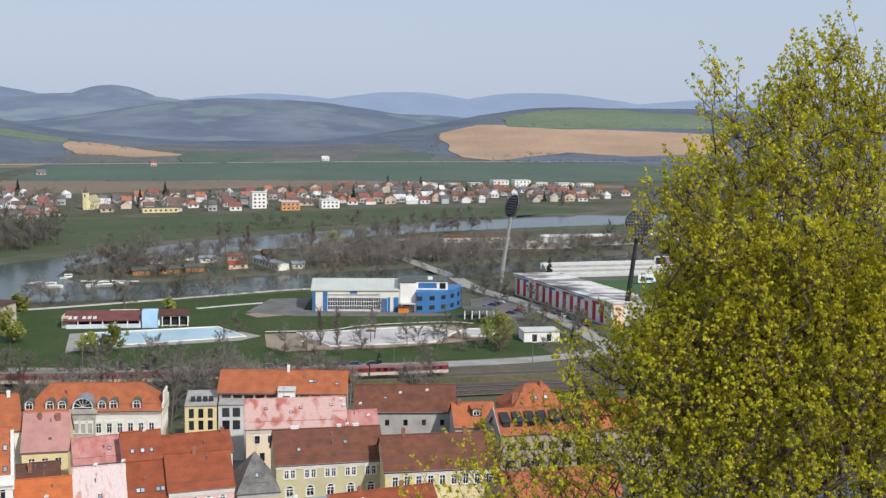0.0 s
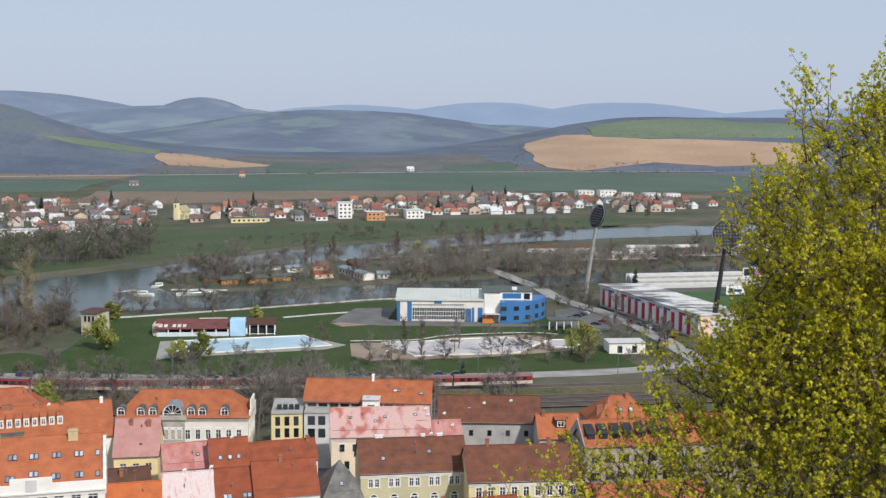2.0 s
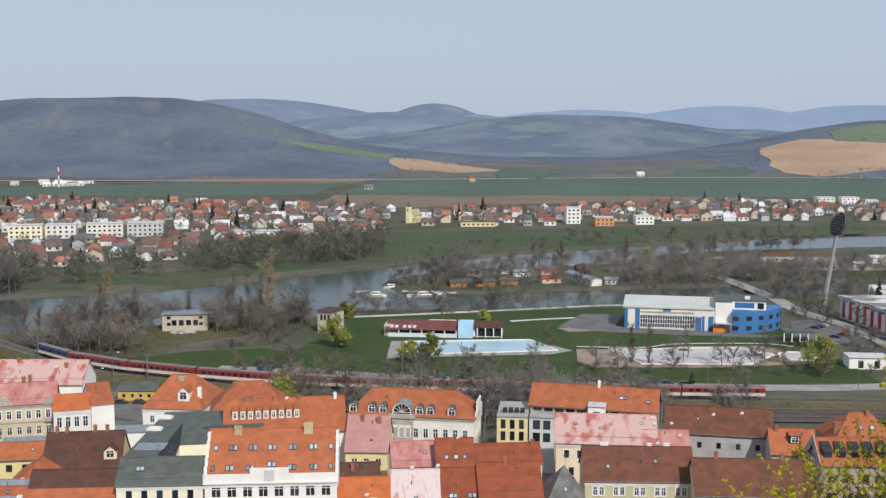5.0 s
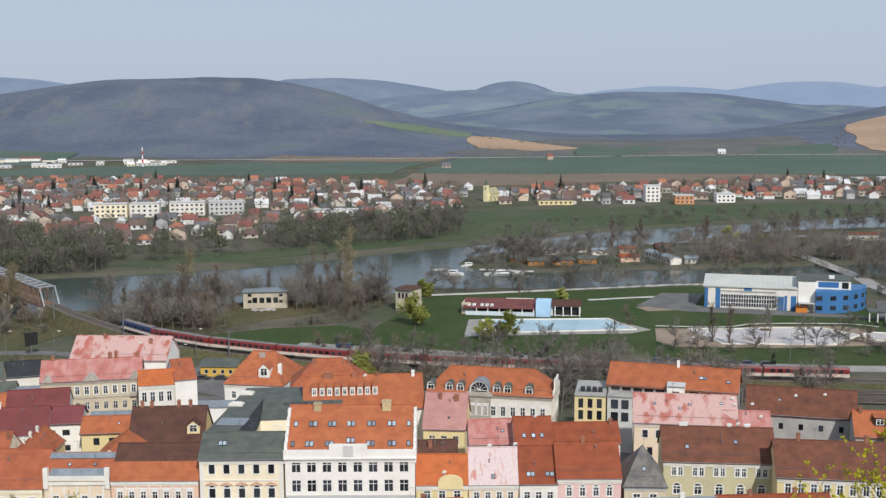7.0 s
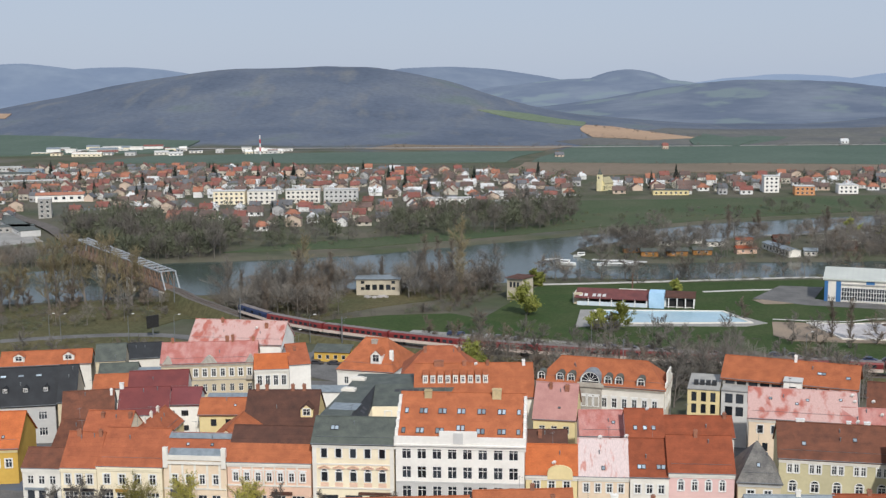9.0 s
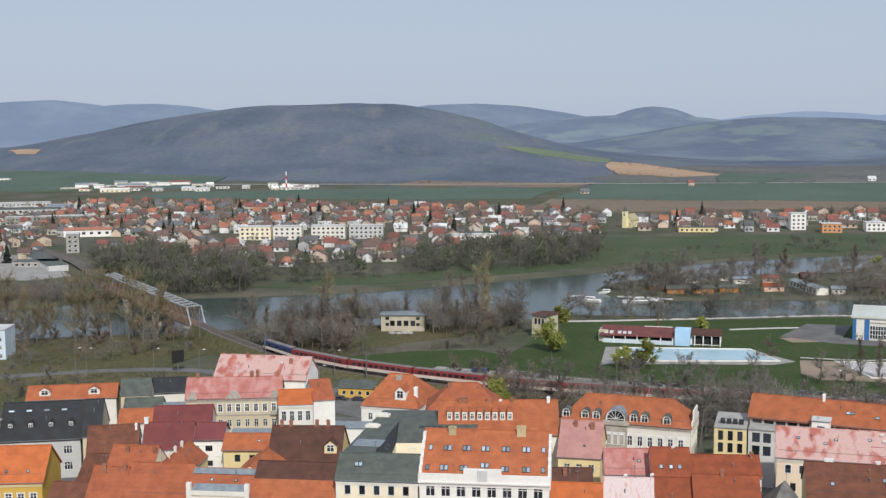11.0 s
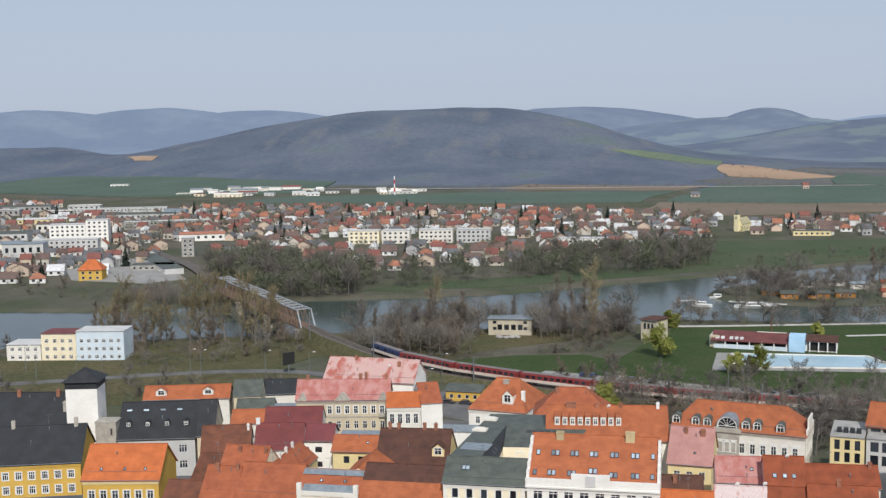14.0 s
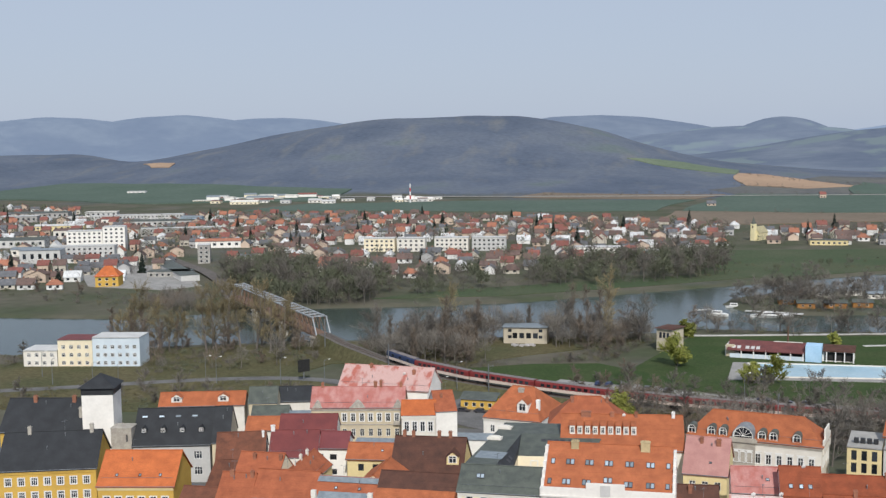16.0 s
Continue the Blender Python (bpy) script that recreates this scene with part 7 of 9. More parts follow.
boat(-175.0, 514.0, 8, 10, 1.3, "white motor boat moored on the river")
boat(-152.0, 521.0, 22, 19, 1.4, "long white excursion boat at its mooring")
boat(-176.0, 541.0, 20, 8, 1.0, "small white boat at a jetty")
band("jetty", [(-188, 517), (-182, 524)], 2.2, GREY_PALE, "grey floating jetty", "jetty", 0.3)
band("jetty", [(-166, 527), (-140, 529)], 2.6, GREY_PALE, "grey landing stage", "jetty", 0.3)
COTTAGES = [(-158, 553, 24, 9, 5, 2), (-147, 545, 22, 8, 5, 2), (-136, 551, 22, 10, 5, 2), (-125, 559, 20, 9, 5, 2), (-160, 572, 25, 8, 5, 1), (-149, 585, 20, 8, 5, 0), (-137, 597, 25, 8, 5, 0), (-125, 590, 20, 9, 5, 0), (-106, 570, 30, 10, 5, 3), (-112, 600, 20, 8, 5, 3), (-92, 584, 14, 6, 4, 0), (-75, 575, 15, 6, 4, 0), (-95, 612, 24, 8, 5, 1), (-60, 600, 18, 7, 5, 1), (-65, 625, 20, 16, 8, 0), (-40, 640, 10, 8, 5, 1)]
house(-98.0, 593.0, -56.0, 30.0, 6.0, 3.2, 4.0, TIN, OFFWHITE, "long boathouse with pale tin roof", over=0.4, rows=((8, 0.8, 1.8, 1.6, "bare", 0.8),), name="boathouse", category="shed", group="")
for cx, cy, turn, w, d, tone in COTTAGES:
    house(cx, cy, turn, w, d, 2.6, 3.6 if tone != 1 else 4.4, (TIN, BROWN_DARK, SLATE, RED)[tone], (OFFWHITE, BROWN, surface("orange timber", (0.40, 0.19, 0.06), (0.33, 0.16, 0.05)), SALMON)[tone], ("white-roofed holiday hut on the island", "brown holiday cottage on the island", "orange timber cottage with tin roof", "reddish cottage on the island")[tone], over=0.5, rows=((2, 0.8, 1.2, 1.1, "bare", 0.8),), name="cottage", category="cottage", group="island cottages")
for fx, fy, n, turn in ((0, 690, 42, 14), (60, 700, 50, 14), (20, 660, 60, 14), (90, 690, 40, 16), (130, 720, 60, 16)):
    house(fx, fy, turn, n, 7, 3.2, 4.2, GREY_PALE if n > 45 else BROWN, OFFWHITE, "long low shed with pale roof on the island", over=0.4, rows=((8, 0.9, 1.6, 1.2, "bare", 1.0),), name="shed", category="shed", group="island sheds")


# ---- street lamps and parked cars ----
def street_lamp(x, y, turn, h=9.0):
    ob = thing("street_lamp", pose(x, y, ground_at(x, y), 0, 0, turn), "slim grey street lamp with curved arm", "street lamp", "street lamps")
    part("post", Geo().tube((0, 0, 0), (0, 0, h), 0.12, 0.07, 8), ZINC, ob)
    part("arm", Geo().tube((0, 0, h), (0.7, 0, h + 0.5), 0.06, 0.05, 6).tube((0.7, 0, h + 0.5), (1.5, 0, h + 0.6), 0.05, 0.05, 6), ZINC, ob)
    part("lamp_head", Geo().box(1.3, 2.1, -0.16, 0.16, h + 0.5, h + 0.68), FRAME, ob)


for x, y in ((-339, 269), (-307, 264), (-299, 268), (-280, 290), (-276, 291), (-255, 300), (-240, 305), (-325, 262), (-198, 322), (-190, 300), (-15, 362), (-45, 357), (30, 374), (60, 390), (-110, 349)):
    street_lamp(x, y, 40)
billboard = thing("billboard", pose(-252, 306, 0, 0, 0, 70), "dark roadside billboard on one post", "billboard")
part("panel", Geo().box(0, 4.5, 0, 0.4, 3.6, 7.8), BLACK, billboard)
part("post", Geo().tube((2.2, 0.2, -0.2), (2.2, 0.2, 3.6), 0.2, 0.2, 8), ZINC, billboard)
CAR_PAINTS = [surface("car paint " + n, c, tuple(v * 0.9 for v in c), 1, 4, 0.3, 0.01, 0.03, spec=0.5) for n, c in (("white", (0.7, 0.7, 0.7)), ("silver", (0.35, 0.36, 0.37)), ("dark", (0.05, 0.05, 0.06)), ("red", (0.22, 0.03, 0.03)), ("blue", (0.035, 0.05, 0.11)))]
CARS = {}


def car(x, y, turn, tone):
    names = ("white", "silver grey", "dark grey", "red", "blue")
    if tone in CARS:
        return copy_thing(CARS[tone], pose(x, y, ground_at(x, y) + 0.15, 0, 0, turn))
    ob = thing("car", pose(x, y, ground_at(x, y) + 0.15, 0, 0, turn), "parked %s car on the asphalt" % names[tone], "car", "parked cars")
    body = Geo()
    side = [(-2.1, 0.35), (2.1, 0.35), (2.1, 0.75), (1.0, 0.9), (0.5, 1.42), (-1.2, 1.42), (-1.9, 0.95), (-2.1, 0.9)]
    body.face(*[(a, -0.85, b) for a, b in side]).face(*[(a, 0.85, b) for a, b in reversed(side)])
    for (a, b), (c, d) in zip(side, side[1:] + side[:1]):
        body.face((c, -0.85, d), (a, -0.85, b), (a, 0.85, b), (c, 0.85, d))
    part("body", body, CAR_PAINTS[tone], ob)
    part("side_glass", Geo().box(-1.3, 0.6, -0.865, -0.853, 0.95, 1.32), GLASS, ob)
    part("windscreen", Geo().face((0.98, -0.75, 0.94), (0.98, 0.75, 0.94), (0.55, 0.7, 1.4), (0.55, -0.7, 1.4)), GLASS, ob)
    wheel = Geo().tube((0, -0.1, 0), (0, 0.1, 0), 0.32, 0.32, 12, True).mesh("wheel", BLACK)
    for wx in (-1.3, 1.3):
        for wy in (-0.8, 0.8):
            part("wheel", wheel, None, ob, m=pose(wx, wy, 0.32))
    CARS[tone] = ob
    return ob


random.seed(5)
for cx, cy, turn, n, gap in ((-160, 351, 2, 8, 3.4), (-112, 354, 3, 7, 6.6), (-60, 360.5, 9.5, 9, 5.5), (16, 470, 60, 6, 3.4), (24, 455, 60, 5, 3.6), (43, 468, -66, 6, 6.2), (-186, 296, 15, 5, 5.5)):
    for i in range(n):
        if random.random() < 0.8:
            a = radians(turn)
            car(cx + math.cos(a) * i * gap, cy + math.sin(a) * i * gap, turn + (90 if gap < 4 else 0) + random.uniform(-3, 3), random.choice((1, 2, 2, 2, 3, 4, 4)))

# ---- trees ----
def grow(rng, high, wide, limbs=8, forks=9, twigs=13, clear=0.25, lean=0.08, fine=0.04, upright=0.35, leaf=0.0):
    """A bare tree: trunk and limbs, and a crown of fine twigs (with young leaves if leaf > 0)."""
    wood, crown, leaves = Geo(), Geo(), Geo()

    def sprig(p, d, n, r):
        side = d.orthogonal().normalized()
        side.rotate(Matrix.Rotation(rng.uniform(0, 6.28), 3, d))
        q = p + d * n
        crown.face(p - side * r, p + side * r, q)
        if leaf:
            for _ in range(5 if leaf > 0.2 else 3):
                c = p.lerp(q, rng.uniform(0.3, 1.0)) + Vector((rng.uniform(-1, 1), rng.uniform(-1, 1), rng.uniform(-1, 1))) * leaf
                a = Vector((rng.uniform(-1, 1), rng.uniform(-1, 1), rng.uniform(-1, 1))).normalized()
                b = a.orthogonal().normalized()
                leaves.face(c - a * leaf, c + b * leaf * 0.8, c + a * leaf, c - b * leaf * 0.8)

    def run(p, d, n, r, level):
        if level == 2:
            side = d.orthogonal().normalized() * r
            crown.face(p - side, p + side, p + d * n)
            for _ in range(twigs):
                a = (d + Vector((rng.uniform(-1, 1), rng.uniform(-1, 1), rng.uniform(-0.6, 1))) * 0.85).normalized()
                sprig(p + d * n * rng.uniform(0.15, 1), a, n * rng.uniform(0.45, 0.95), fine)
            return
        steps = 3
        for i in range(steps):
            d = (d + Vector((rng.uniform(-1, 1), rng.uniform(-1, 1), rng.uniform(-0.5, 1) * upright * 1.4)) * 0.22).normalized()
            q = p + d * n / steps
            r2 = r * 0.72
            wood.tube(p, q, r, r2, 4)
            kids = forks / steps
            for _ in range(int(kids) + (rng.random() < kids % 1)):
                a = (d + Vector((rng.uniform(-1, 1), rng.uniform(-1, 1), rng.uniform(-0.6, 1))) * 0.8).normalized()
                at = p.lerp(q, rng.uniform(0.2, 1))
                run(at, a, n * rng.uniform(0.42, 0.65), max(0.03, r2 * 0.5), 2)
            p, r = q, r2
        return p, d, r

    p, d, r = Vector((0, 0, -0.3)), Vector((rng.uniform(-lean, lean), rng.uniform(-lean, lean), 1)).normalized(), high * 0.017 + 0.05
    seg = 6
    for i in range(seg):
        q = p + d * high * 0.88 / seg
        wood.tube(p, q, r, r * 0.8, 7)
        if (i + 1) / seg > clear:
            for _ in range(max(1, round(limbs / (seg * (1 - clear))))):
                a = rng.uniform(0, 6.28)
                up = upright + 0.25 * i / seg
                out = Vector((math.cos(a), math.sin(a), up + rng.uniform(-0.15, 0.35))).normalized()
                reach = wide * (1.1 - 0.65 * abs((i + 1) / seg - 0.55)) * rng.uniform(0.7, 1.1)
                run(p.lerp(q, rng.random()), out, reach, r * 0.5, 1)
        p, r = q, r * 0.8
        d = (d + Vector((rng.uniform(-1, 1), rng.uniform(-1, 1), 0.6)) * 0.08).normalized()
    run(p, d, wide * 0.7, r * 0.8, 1)
    return wood, crown, leaves


def conifer(rng, high, wide):
    wood, crown = Geo(), Geo()
    wood.tube((0, 0, -0.3), (0, 0, high * 0.95), 0.22, 0.04, 6)
    for i in range(int(high * 14)):
        z = high * (0.08 + 0.92 * rng.random() ** 1.15)
        n = wide * (1.02 - z / high) * rng.uniform(0.75, 1.15) + 0.15
        a = rng.uniform(0, 6.28)
        tip = Vector((math.cos(a) * n, math.sin(a) * n, z - 0.28 * n))
        side = Vector((-math.sin(a), math.cos(a), 0)) * (0.18 + 0.22 * n)
        root = Vector((0, 0, z))
        mid = root.lerp(tip, 0.6)
        crown.face(root, mid - side, tip, mid + side)
        crown.face(root, mid + Vector((0, 0, -0.35 * n)), tip, mid + Vector((0, 0, 0.12)))
    return wood, crown


TWIG_WILLOW = surface("yellow-brown twigs", (0.255, 0.21, 0.12), (0.19, 0.16, 0.095), 0.2, 3, 0.95, 0.1, 0.2, 0.2)
TREES, LOOKS = {}, {
    "broad": (dict(high=12, wide=4.6, limbs=10, forks=9, twigs=13, fine=0.04), TWIG, "bare grey-brown broad tree in early spring"),
    "broad_two": (dict(high=14, wide=4.8, limbs=11, forks=9, twigs=13, fine=0.04, clear=0.3), TWIG, "tall bare grey-brown tree in early spring"),
    "rusty": (dict(high=11, wide=4.4, limbs=10, forks=9, twigs=13, fine=0.04, clear=0.15), TWIG_RUST, "bare reddish-brown tree with dense twigs"),
    "poplar": (dict(high=17, wide=3.0, limbs=15, forks=9, twigs=13, fine=0.04, clear=0.15, upright=1.5), TWIG_RUST, "tall slender bare poplar"),
    "willow": (dict(high=21, wide=5.0, limbs=13, forks=9, twigs=12, fine=0.05, clear=0.3, upright=1.0, lean=0.12), TWIG_WILLOW, "tall bare willow with hazy yellow-brown twigs on the bank"),
    "shrub": (dict(high=4.5, wide=2.8, limbs=9, forks=7, twigs=10, clear=0.0, upright=0.6, fine=0.035), TWIG, "bare brown shrub on the bank"),
    "green": (dict(high=8.5, wide=4.9, limbs=13, forks=7, twigs=12, clear=0.12, leaf=0.26, fine=0.02, upright=0.45), TWIG, "tree with fresh yellow-green leaves"),
    "linden": (dict(high=8.0, wide=3.6, limbs=14, forks=9, twigs=13, clear=0.2, leaf=0.1, fine=0.022, upright=0.7), TWIG_WILLOW, "young street tree in pale yellow-green leaf"),
    "olive": (dict(high=12, wide=4.8, limbs=11, forks=6, twigs=6, clear=0.1, leaf=0.17, fine=0.035), TWIG, "tree just greening with small leaves")}
rng = random.Random(11)
OLIVE_LEAF = surface("olive young leaves", (0.135, 0.145, 0.095), (0.10, 0.112, 0.074), 0.3, 3, 0.9, 0.1, 0.2, 0.15)
BLOSSOM_LEAF = surface("pale yellow-green leaves", (0.40, 0.36, 0.08), (0.30, 0.28, 0.06), 0.3, 4, 0.8, 0.1, 0.25, 0.2)


def tree(kind, x, y, size=1.0, turn=0.0, z=None):
    z = ground_at(x, y) if z is None else z
    if z < -0.9:
        return None
    m = pose(x, y, z, 0, 0, turn)
    if (kind, size) in TREES:
        return copy_thing(TREES[kind, size], m)
    if kind == "conifer":
        wood, crown = conifer(rng, 11 * size, 2.6 * size)
        ob = thing("conifer", m, "dark green conifer among the houses", "tree", "conifers")
        part("trunk", wood, BARK, ob)
        part("crown", crown, NEEDLE, ob)
    else:
        opts, twig_mat, label = LOOKS[kind]
        opts = dict(opts, high=opts["high"] * size, wide=opts["wide"] * size)
        wood, crown, leaves = grow(rng, **opts)
        ob = thing("shrub" if kind == "shrub" else "tree", m, label, "shrub" if kind == "shrub" else "tree", "valley trees")
        part("trunk", wood, BARK, ob)
        tw = part("crown", crown, twig_mat, ob)
        if leaves.v:
            part("leaves", leaves, {"green": BUD, "linden": BLOSSOM_LEAF}.get(kind, OLIVE_LEAF), tw)
    TREES[kind, size] = ob
    return ob


CLEARINGS = [(-213, 385, 19), (-216, 399, 14), (-196, 398, 9), (-160, 404, 14), (-165, 416, 10), (-345, 274, 20), (-328, 284, 18), (-310, 280, 12), (5, 500, 12)]


def scatter(poly, n, seed, gap=4.0):
    r = np.random.RandomState(seed)
    lo, hi = np.min(poly, axis=0), np.max(poly, axis=0)
    p = r.uniform(lo, hi, (n * 14, 2))
    p = p[inside(p[:, 0], p[:, 1], poly) > 0]
    for cx, cy, cr in CLEARINGS:
        p = p[np.hypot(p[:, 0] - cx, p[:, 1] - cy) > cr]
    out = []
    for q in p:
        if len(out) >= n:
            break
        if not out or np.min(np.hypot(*(np.array(out) - q).T)) > gap:
            out.append((float(q[0]), float(q[1])))
    return out


LEFT_BANK = [(-385, 285), (-348, 335), (-322, 352), (-296, 366), (-284, 352), (-262, 338), (-275, 322), (-305, 292), (-350, 262)]
WILLOWS = [(-362, 328), (-340, 330), (-316, 350), (-298, 366), (-290, 352), (-312, 330), (-338, 312), (-360, 318)]
NEAR_SCRUB = [(-262, 356), (-250, 400), (-215, 425), (-180, 446), (-172, 432), (-196, 395), (-212, 362), (-240, 346)]
CHANNEL = [(-172, 468), (-140, 481), (-107, 493), (-72, 512), (-30, 536), (60, 598), (110, 624), (112, 616), (60, 586), (-15, 532), (-58, 512), (-90, 493), (-126, 474), (-166, 456)]
ISLE = [(-180, 552), (-146, 534), (-104, 558), (-50, 582), (10, 616), (0, 660), (-20, 720), (-77, 672), (-119, 630), (-170, 592)]
ISLE_NORTH = [(-180, 560), (-172, 596), (-134, 623), (-91, 651), (-76, 685), (-31, 735), (20, 764), (30, 754), (-20, 724), (-60, 684), (-80, 645), (-130, 612), (-164, 586)]
ISLE_SOUTH = [(-182, 552), (-146, 531), (-128, 541), (-78, 565), (-20, 593), (60, 637), (58, 645), (-20, 602), (-78, 572), (-128, 548), (-146, 538)]
DIKE_EDGE = [(-239, 613), (-219, 644), (-168, 700), (-122, 735), (-71, 772), (-35, 798), (2, 850), (96, 921), (94, 927), (-2, 856), (-41, 803), (-77, 777), (-128, 740), (-174, 705), (-225, 648), (-246, 616)]
DIKE_SLOPE = [(-228, 652), (-140, 722), (-60, 792), (-10, 830), (-40, 840), (-110, 800), (-190, 745), (-252, 690)]
ISLE_WOOD = [(-64, 575), (-20, 596), (60, 640), (120, 672), (170, 705), (150, 712), (60, 672), (20, 668), (-14, 655), (-40, 640), (-66, 650), (-70, 610)]
FAR_WOOD = [(-475, 505), (-405, 462), (-384, 440), (-352, 447), (-336, 458), (-352, 500), (-380, 540), (-395, 530), (-450, 545), (-485, 530)]
FAR_GROVE = [(-290, 552), (-250, 582), (-228, 618), (-216, 650), (-232, 690), (-240, 730), (-268, 715), (-300, 660), (-318, 620), (-312, 580)]
FAR_OPEN = [(-352, 500), (-318, 500), (-290, 552), (-312, 580), (-345, 572), (-385, 542)]
FAR_LEFT = [(-560, 400), (-470, 395), (-400, 400), (-378, 425), (-420, 450), (-500, 425), (-570, 425)]
TOWN_SCRUB = [(-345, 238), (-300, 272), (-262, 300), (-222, 302), (-205, 290), (-232, 268), (-290, 236), (-335, 222)]
BRIDGE_WOOD = [(-432, 418), (-400, 416), (-372, 398), (-352, 388), (-346, 378), (-372, 384), (-408, 398), (-440, 408)]
STREET = [(-165, 362), (-130, 366), (-84, 379), (-40, 388), (20, 400), (48, 412), (50, 400), (20, 390), (-40, 380), (-84, 371), (-130, 358), (-165, 352)]
SCRUB_EDGE = [(-224, 350), (-206, 388), (-178, 430), (-168, 408), (-176, 386), (-196, 374), (-214, 348)]
RAILSIDE = [(-170, 338), (-135, 338), (-84, 347), (-34, 356), (-34, 364), (-84, 360), (-137, 351), (-170, 346)]
BACK_GARDENS = [(-128, 318), (-84, 322), (-30, 332), (0, 338), (0, 326), (-30, 316), (-80, 300), (-128, 302)]
ISLE_TIP = [(-182, 550), (-146, 531), (-120, 545), (-120, 580), (-165, 590)]
STATION = [(-140, 330), (-60, 345), (-20, 350), (-20, 338), (-70, 316), (-120, 306), (-150, 306)]
ROADSIDE = [(18, 532), (30, 515), (48, 470), (58, 440), (62, 410), (48, 412), (30, 430), (22, 470), (8, 520)]
spots = [(SCRUB_EDGE, 9, 58, 6.0, ("shrub", "rusty", "shrub"), (0.5, 0.65)), (RAILSIDE, 16, 51, 7.0, ("broad", "shrub", "rusty"), (0.5, 0.65)), (BACK_GARDENS, 16, 52, 6.0, ("broad", "rusty", "broad_two"), (0.7, 0.85)), (ISLE_TIP, 16, 53, 6.0, ("broad_two", "broad"), (0.75, 0.9)),
         (WILLOWS, 30, 1, 3.4, ("willow", "willow", "willow", "poplar", "rusty"), (0.75, 1.0, 1.2)), (LEFT_BANK, 9, 21, 9.0, ("shrub", "rusty", "broad"), (0.45, 0.6)), (NEAR_SCRUB, 30, 2, 5.5, ("poplar", "willow", "rusty", "broad_two"), (0.8, 1.05, 1.3)), (CHANNEL, 34, 3, 4.5, ("broad", "broad_two", "rusty", "shrub", "broad"), (0.7, 0.85, 1.0)),
         (ISLE, 16, 4, 7.0, ("broad", "broad_two", "broad", "rusty"), (0.75, 0.9)), (ISLE_WOOD, 8, 5, 5.0, ("broad", "broad_two", "rusty"), (0.8, 1.0)), (FAR_WOOD, 12, 6, 5.5, ("olive", "olive", "olive", "broad_two", "broad"), (1.05, 1.2, 1.5)), (FAR_GROVE, 14, 61, 6.5, ("olive", "broad_two", "broad"), (0.9, 1.05, 1.2)), (ISLE_NORTH, 26, 62, 6.0, ("broad_two", "broad", "broad_two", "poplar"), (0.75, 0.9, 1.05)),
         (FAR_LEFT, 8, 7, 6.0, ("shrub", "rusty"), (0.5, 0.65)), (STREET, 17, 8, 7.0, ("broad", "shrub", "broad", "rusty"), (0.6, 0.75)), (STATION, 12, 9, 7.0, ("broad", "rusty", "shrub"), (0.7, 0.9)), (TOWN_SCRUB, 12, 73, 8.0, ("broad", "rusty", "shrub"), (0.5, 0.65)), (ROADSIDE, 18, 10, 5.0, ("broad", "shrub", "broad"), (0.6, 0.8))]
for poly, n, seed, gap, kinds, sizes in spots:
    r = random.Random(seed * 7)
    for x, y in scatter(poly, n, seed, gap):
        tree(r.choice(kinds), x, y, r.choice(sizes), r.uniform(0, 360))
for x, y, kind, size in ((-148, 392, "green", 1.0), (-110, 380, "green", 0.8), (-117, 378, "green", 0.6), (-166, 450, "green", 0.6), (20, 400, "green", 1.0), (2, 412, "olive", 0.8), (-41, 620, "green", 0.8), (-62, 655, "green", 0.8), (-108, 455, "green", 0.5), (-132, 306, "green", 0.8),
                         (-138, 162, "linden", 0.85), (-130, 165, "linden", 0.95), (-118, 169, "linden", 0.85), (-155, 159, "broad", 0.42), (-150, 161, "broad", 0.5), (-146, 162, "broad", 0.42), (-113, 173, "broad", 0.5), (-107, 176, "broad", 0.42), (-94, 181, "broad", 0.42), (-24, 408, "broad", 1.0), (-42, 395, "poplar", 0.8), (-36, 394, "poplar", 0.8), (-12, 398, "broad", 0.8), (-75, 415, "rusty", 0.6), (8, 408, "rusty", 0.6),
                         (-75, 318, "broad_two", 1.0), (-68, 322, "broad", 1.0), (-64, 300, "broad_two", 1.0), (-60, 310, "broad_two", 1.0), (-70, 294, "broad", 1.0), (-84, 312, "rusty", 0.9), (-90, 350, "broad", 0.9), (-20, 366, "conifer", 0.5), (14, 442, "conifer", 0.35), (17, 441, "conifer", 0.35), (11, 443, "conifer", 0.35), (16, 404, "conifer", 0.35), (47, 408, "conifer", 0.6), (52, 560, "conifer", 1.0), (-8, 238, "conifer", 0.7)):
    tree(kind, x, y, size, 40 * x % 360)


def fuzz(r, high, wide, n, leaf=False, low=0.15):
    """A small bare tree for the distance: a stem and a cloud of fine branches."""
    stem, crown = Geo(), Geo()
    stem.tube((0, 0, -0.3), (0, 0, high * 0.8), 0.05 + high * 0.012, 0.04, 3)
    for _ in range(n):
        t = r.random()
        root = Vector((0, 0, high * (low + (0.75 - low) * t)))
        a, k = r.uniform(0, 6.28), wide * r.random() ** 0.5
        end = Vector((math.cos(a) * k, math.sin(a) * k, high * (low + 0.15 + (0.85 - low) * r.random()) ))
        end.z = min(end.z, high * (1.02 - 0.35 * (k / wide) ** 2))
        start = root.lerp(end, r.uniform(0.35, 0.75))
        d = (end - start)
        side = d.orthogonal().normalized()
        side.rotate(Matrix.Rotation(r.uniform(0, 6.28), 3, d.normalized()))
        side *= (0.16 if leaf else 0.062) * (0.6 + 0.05 * high)
        if leaf:
            mid = start.lerp(end, 0.5)
            crown.face(start, mid - side, end, mid + side)
        else:
            crown.face(start - side, start + side, end)
    return stem, crown


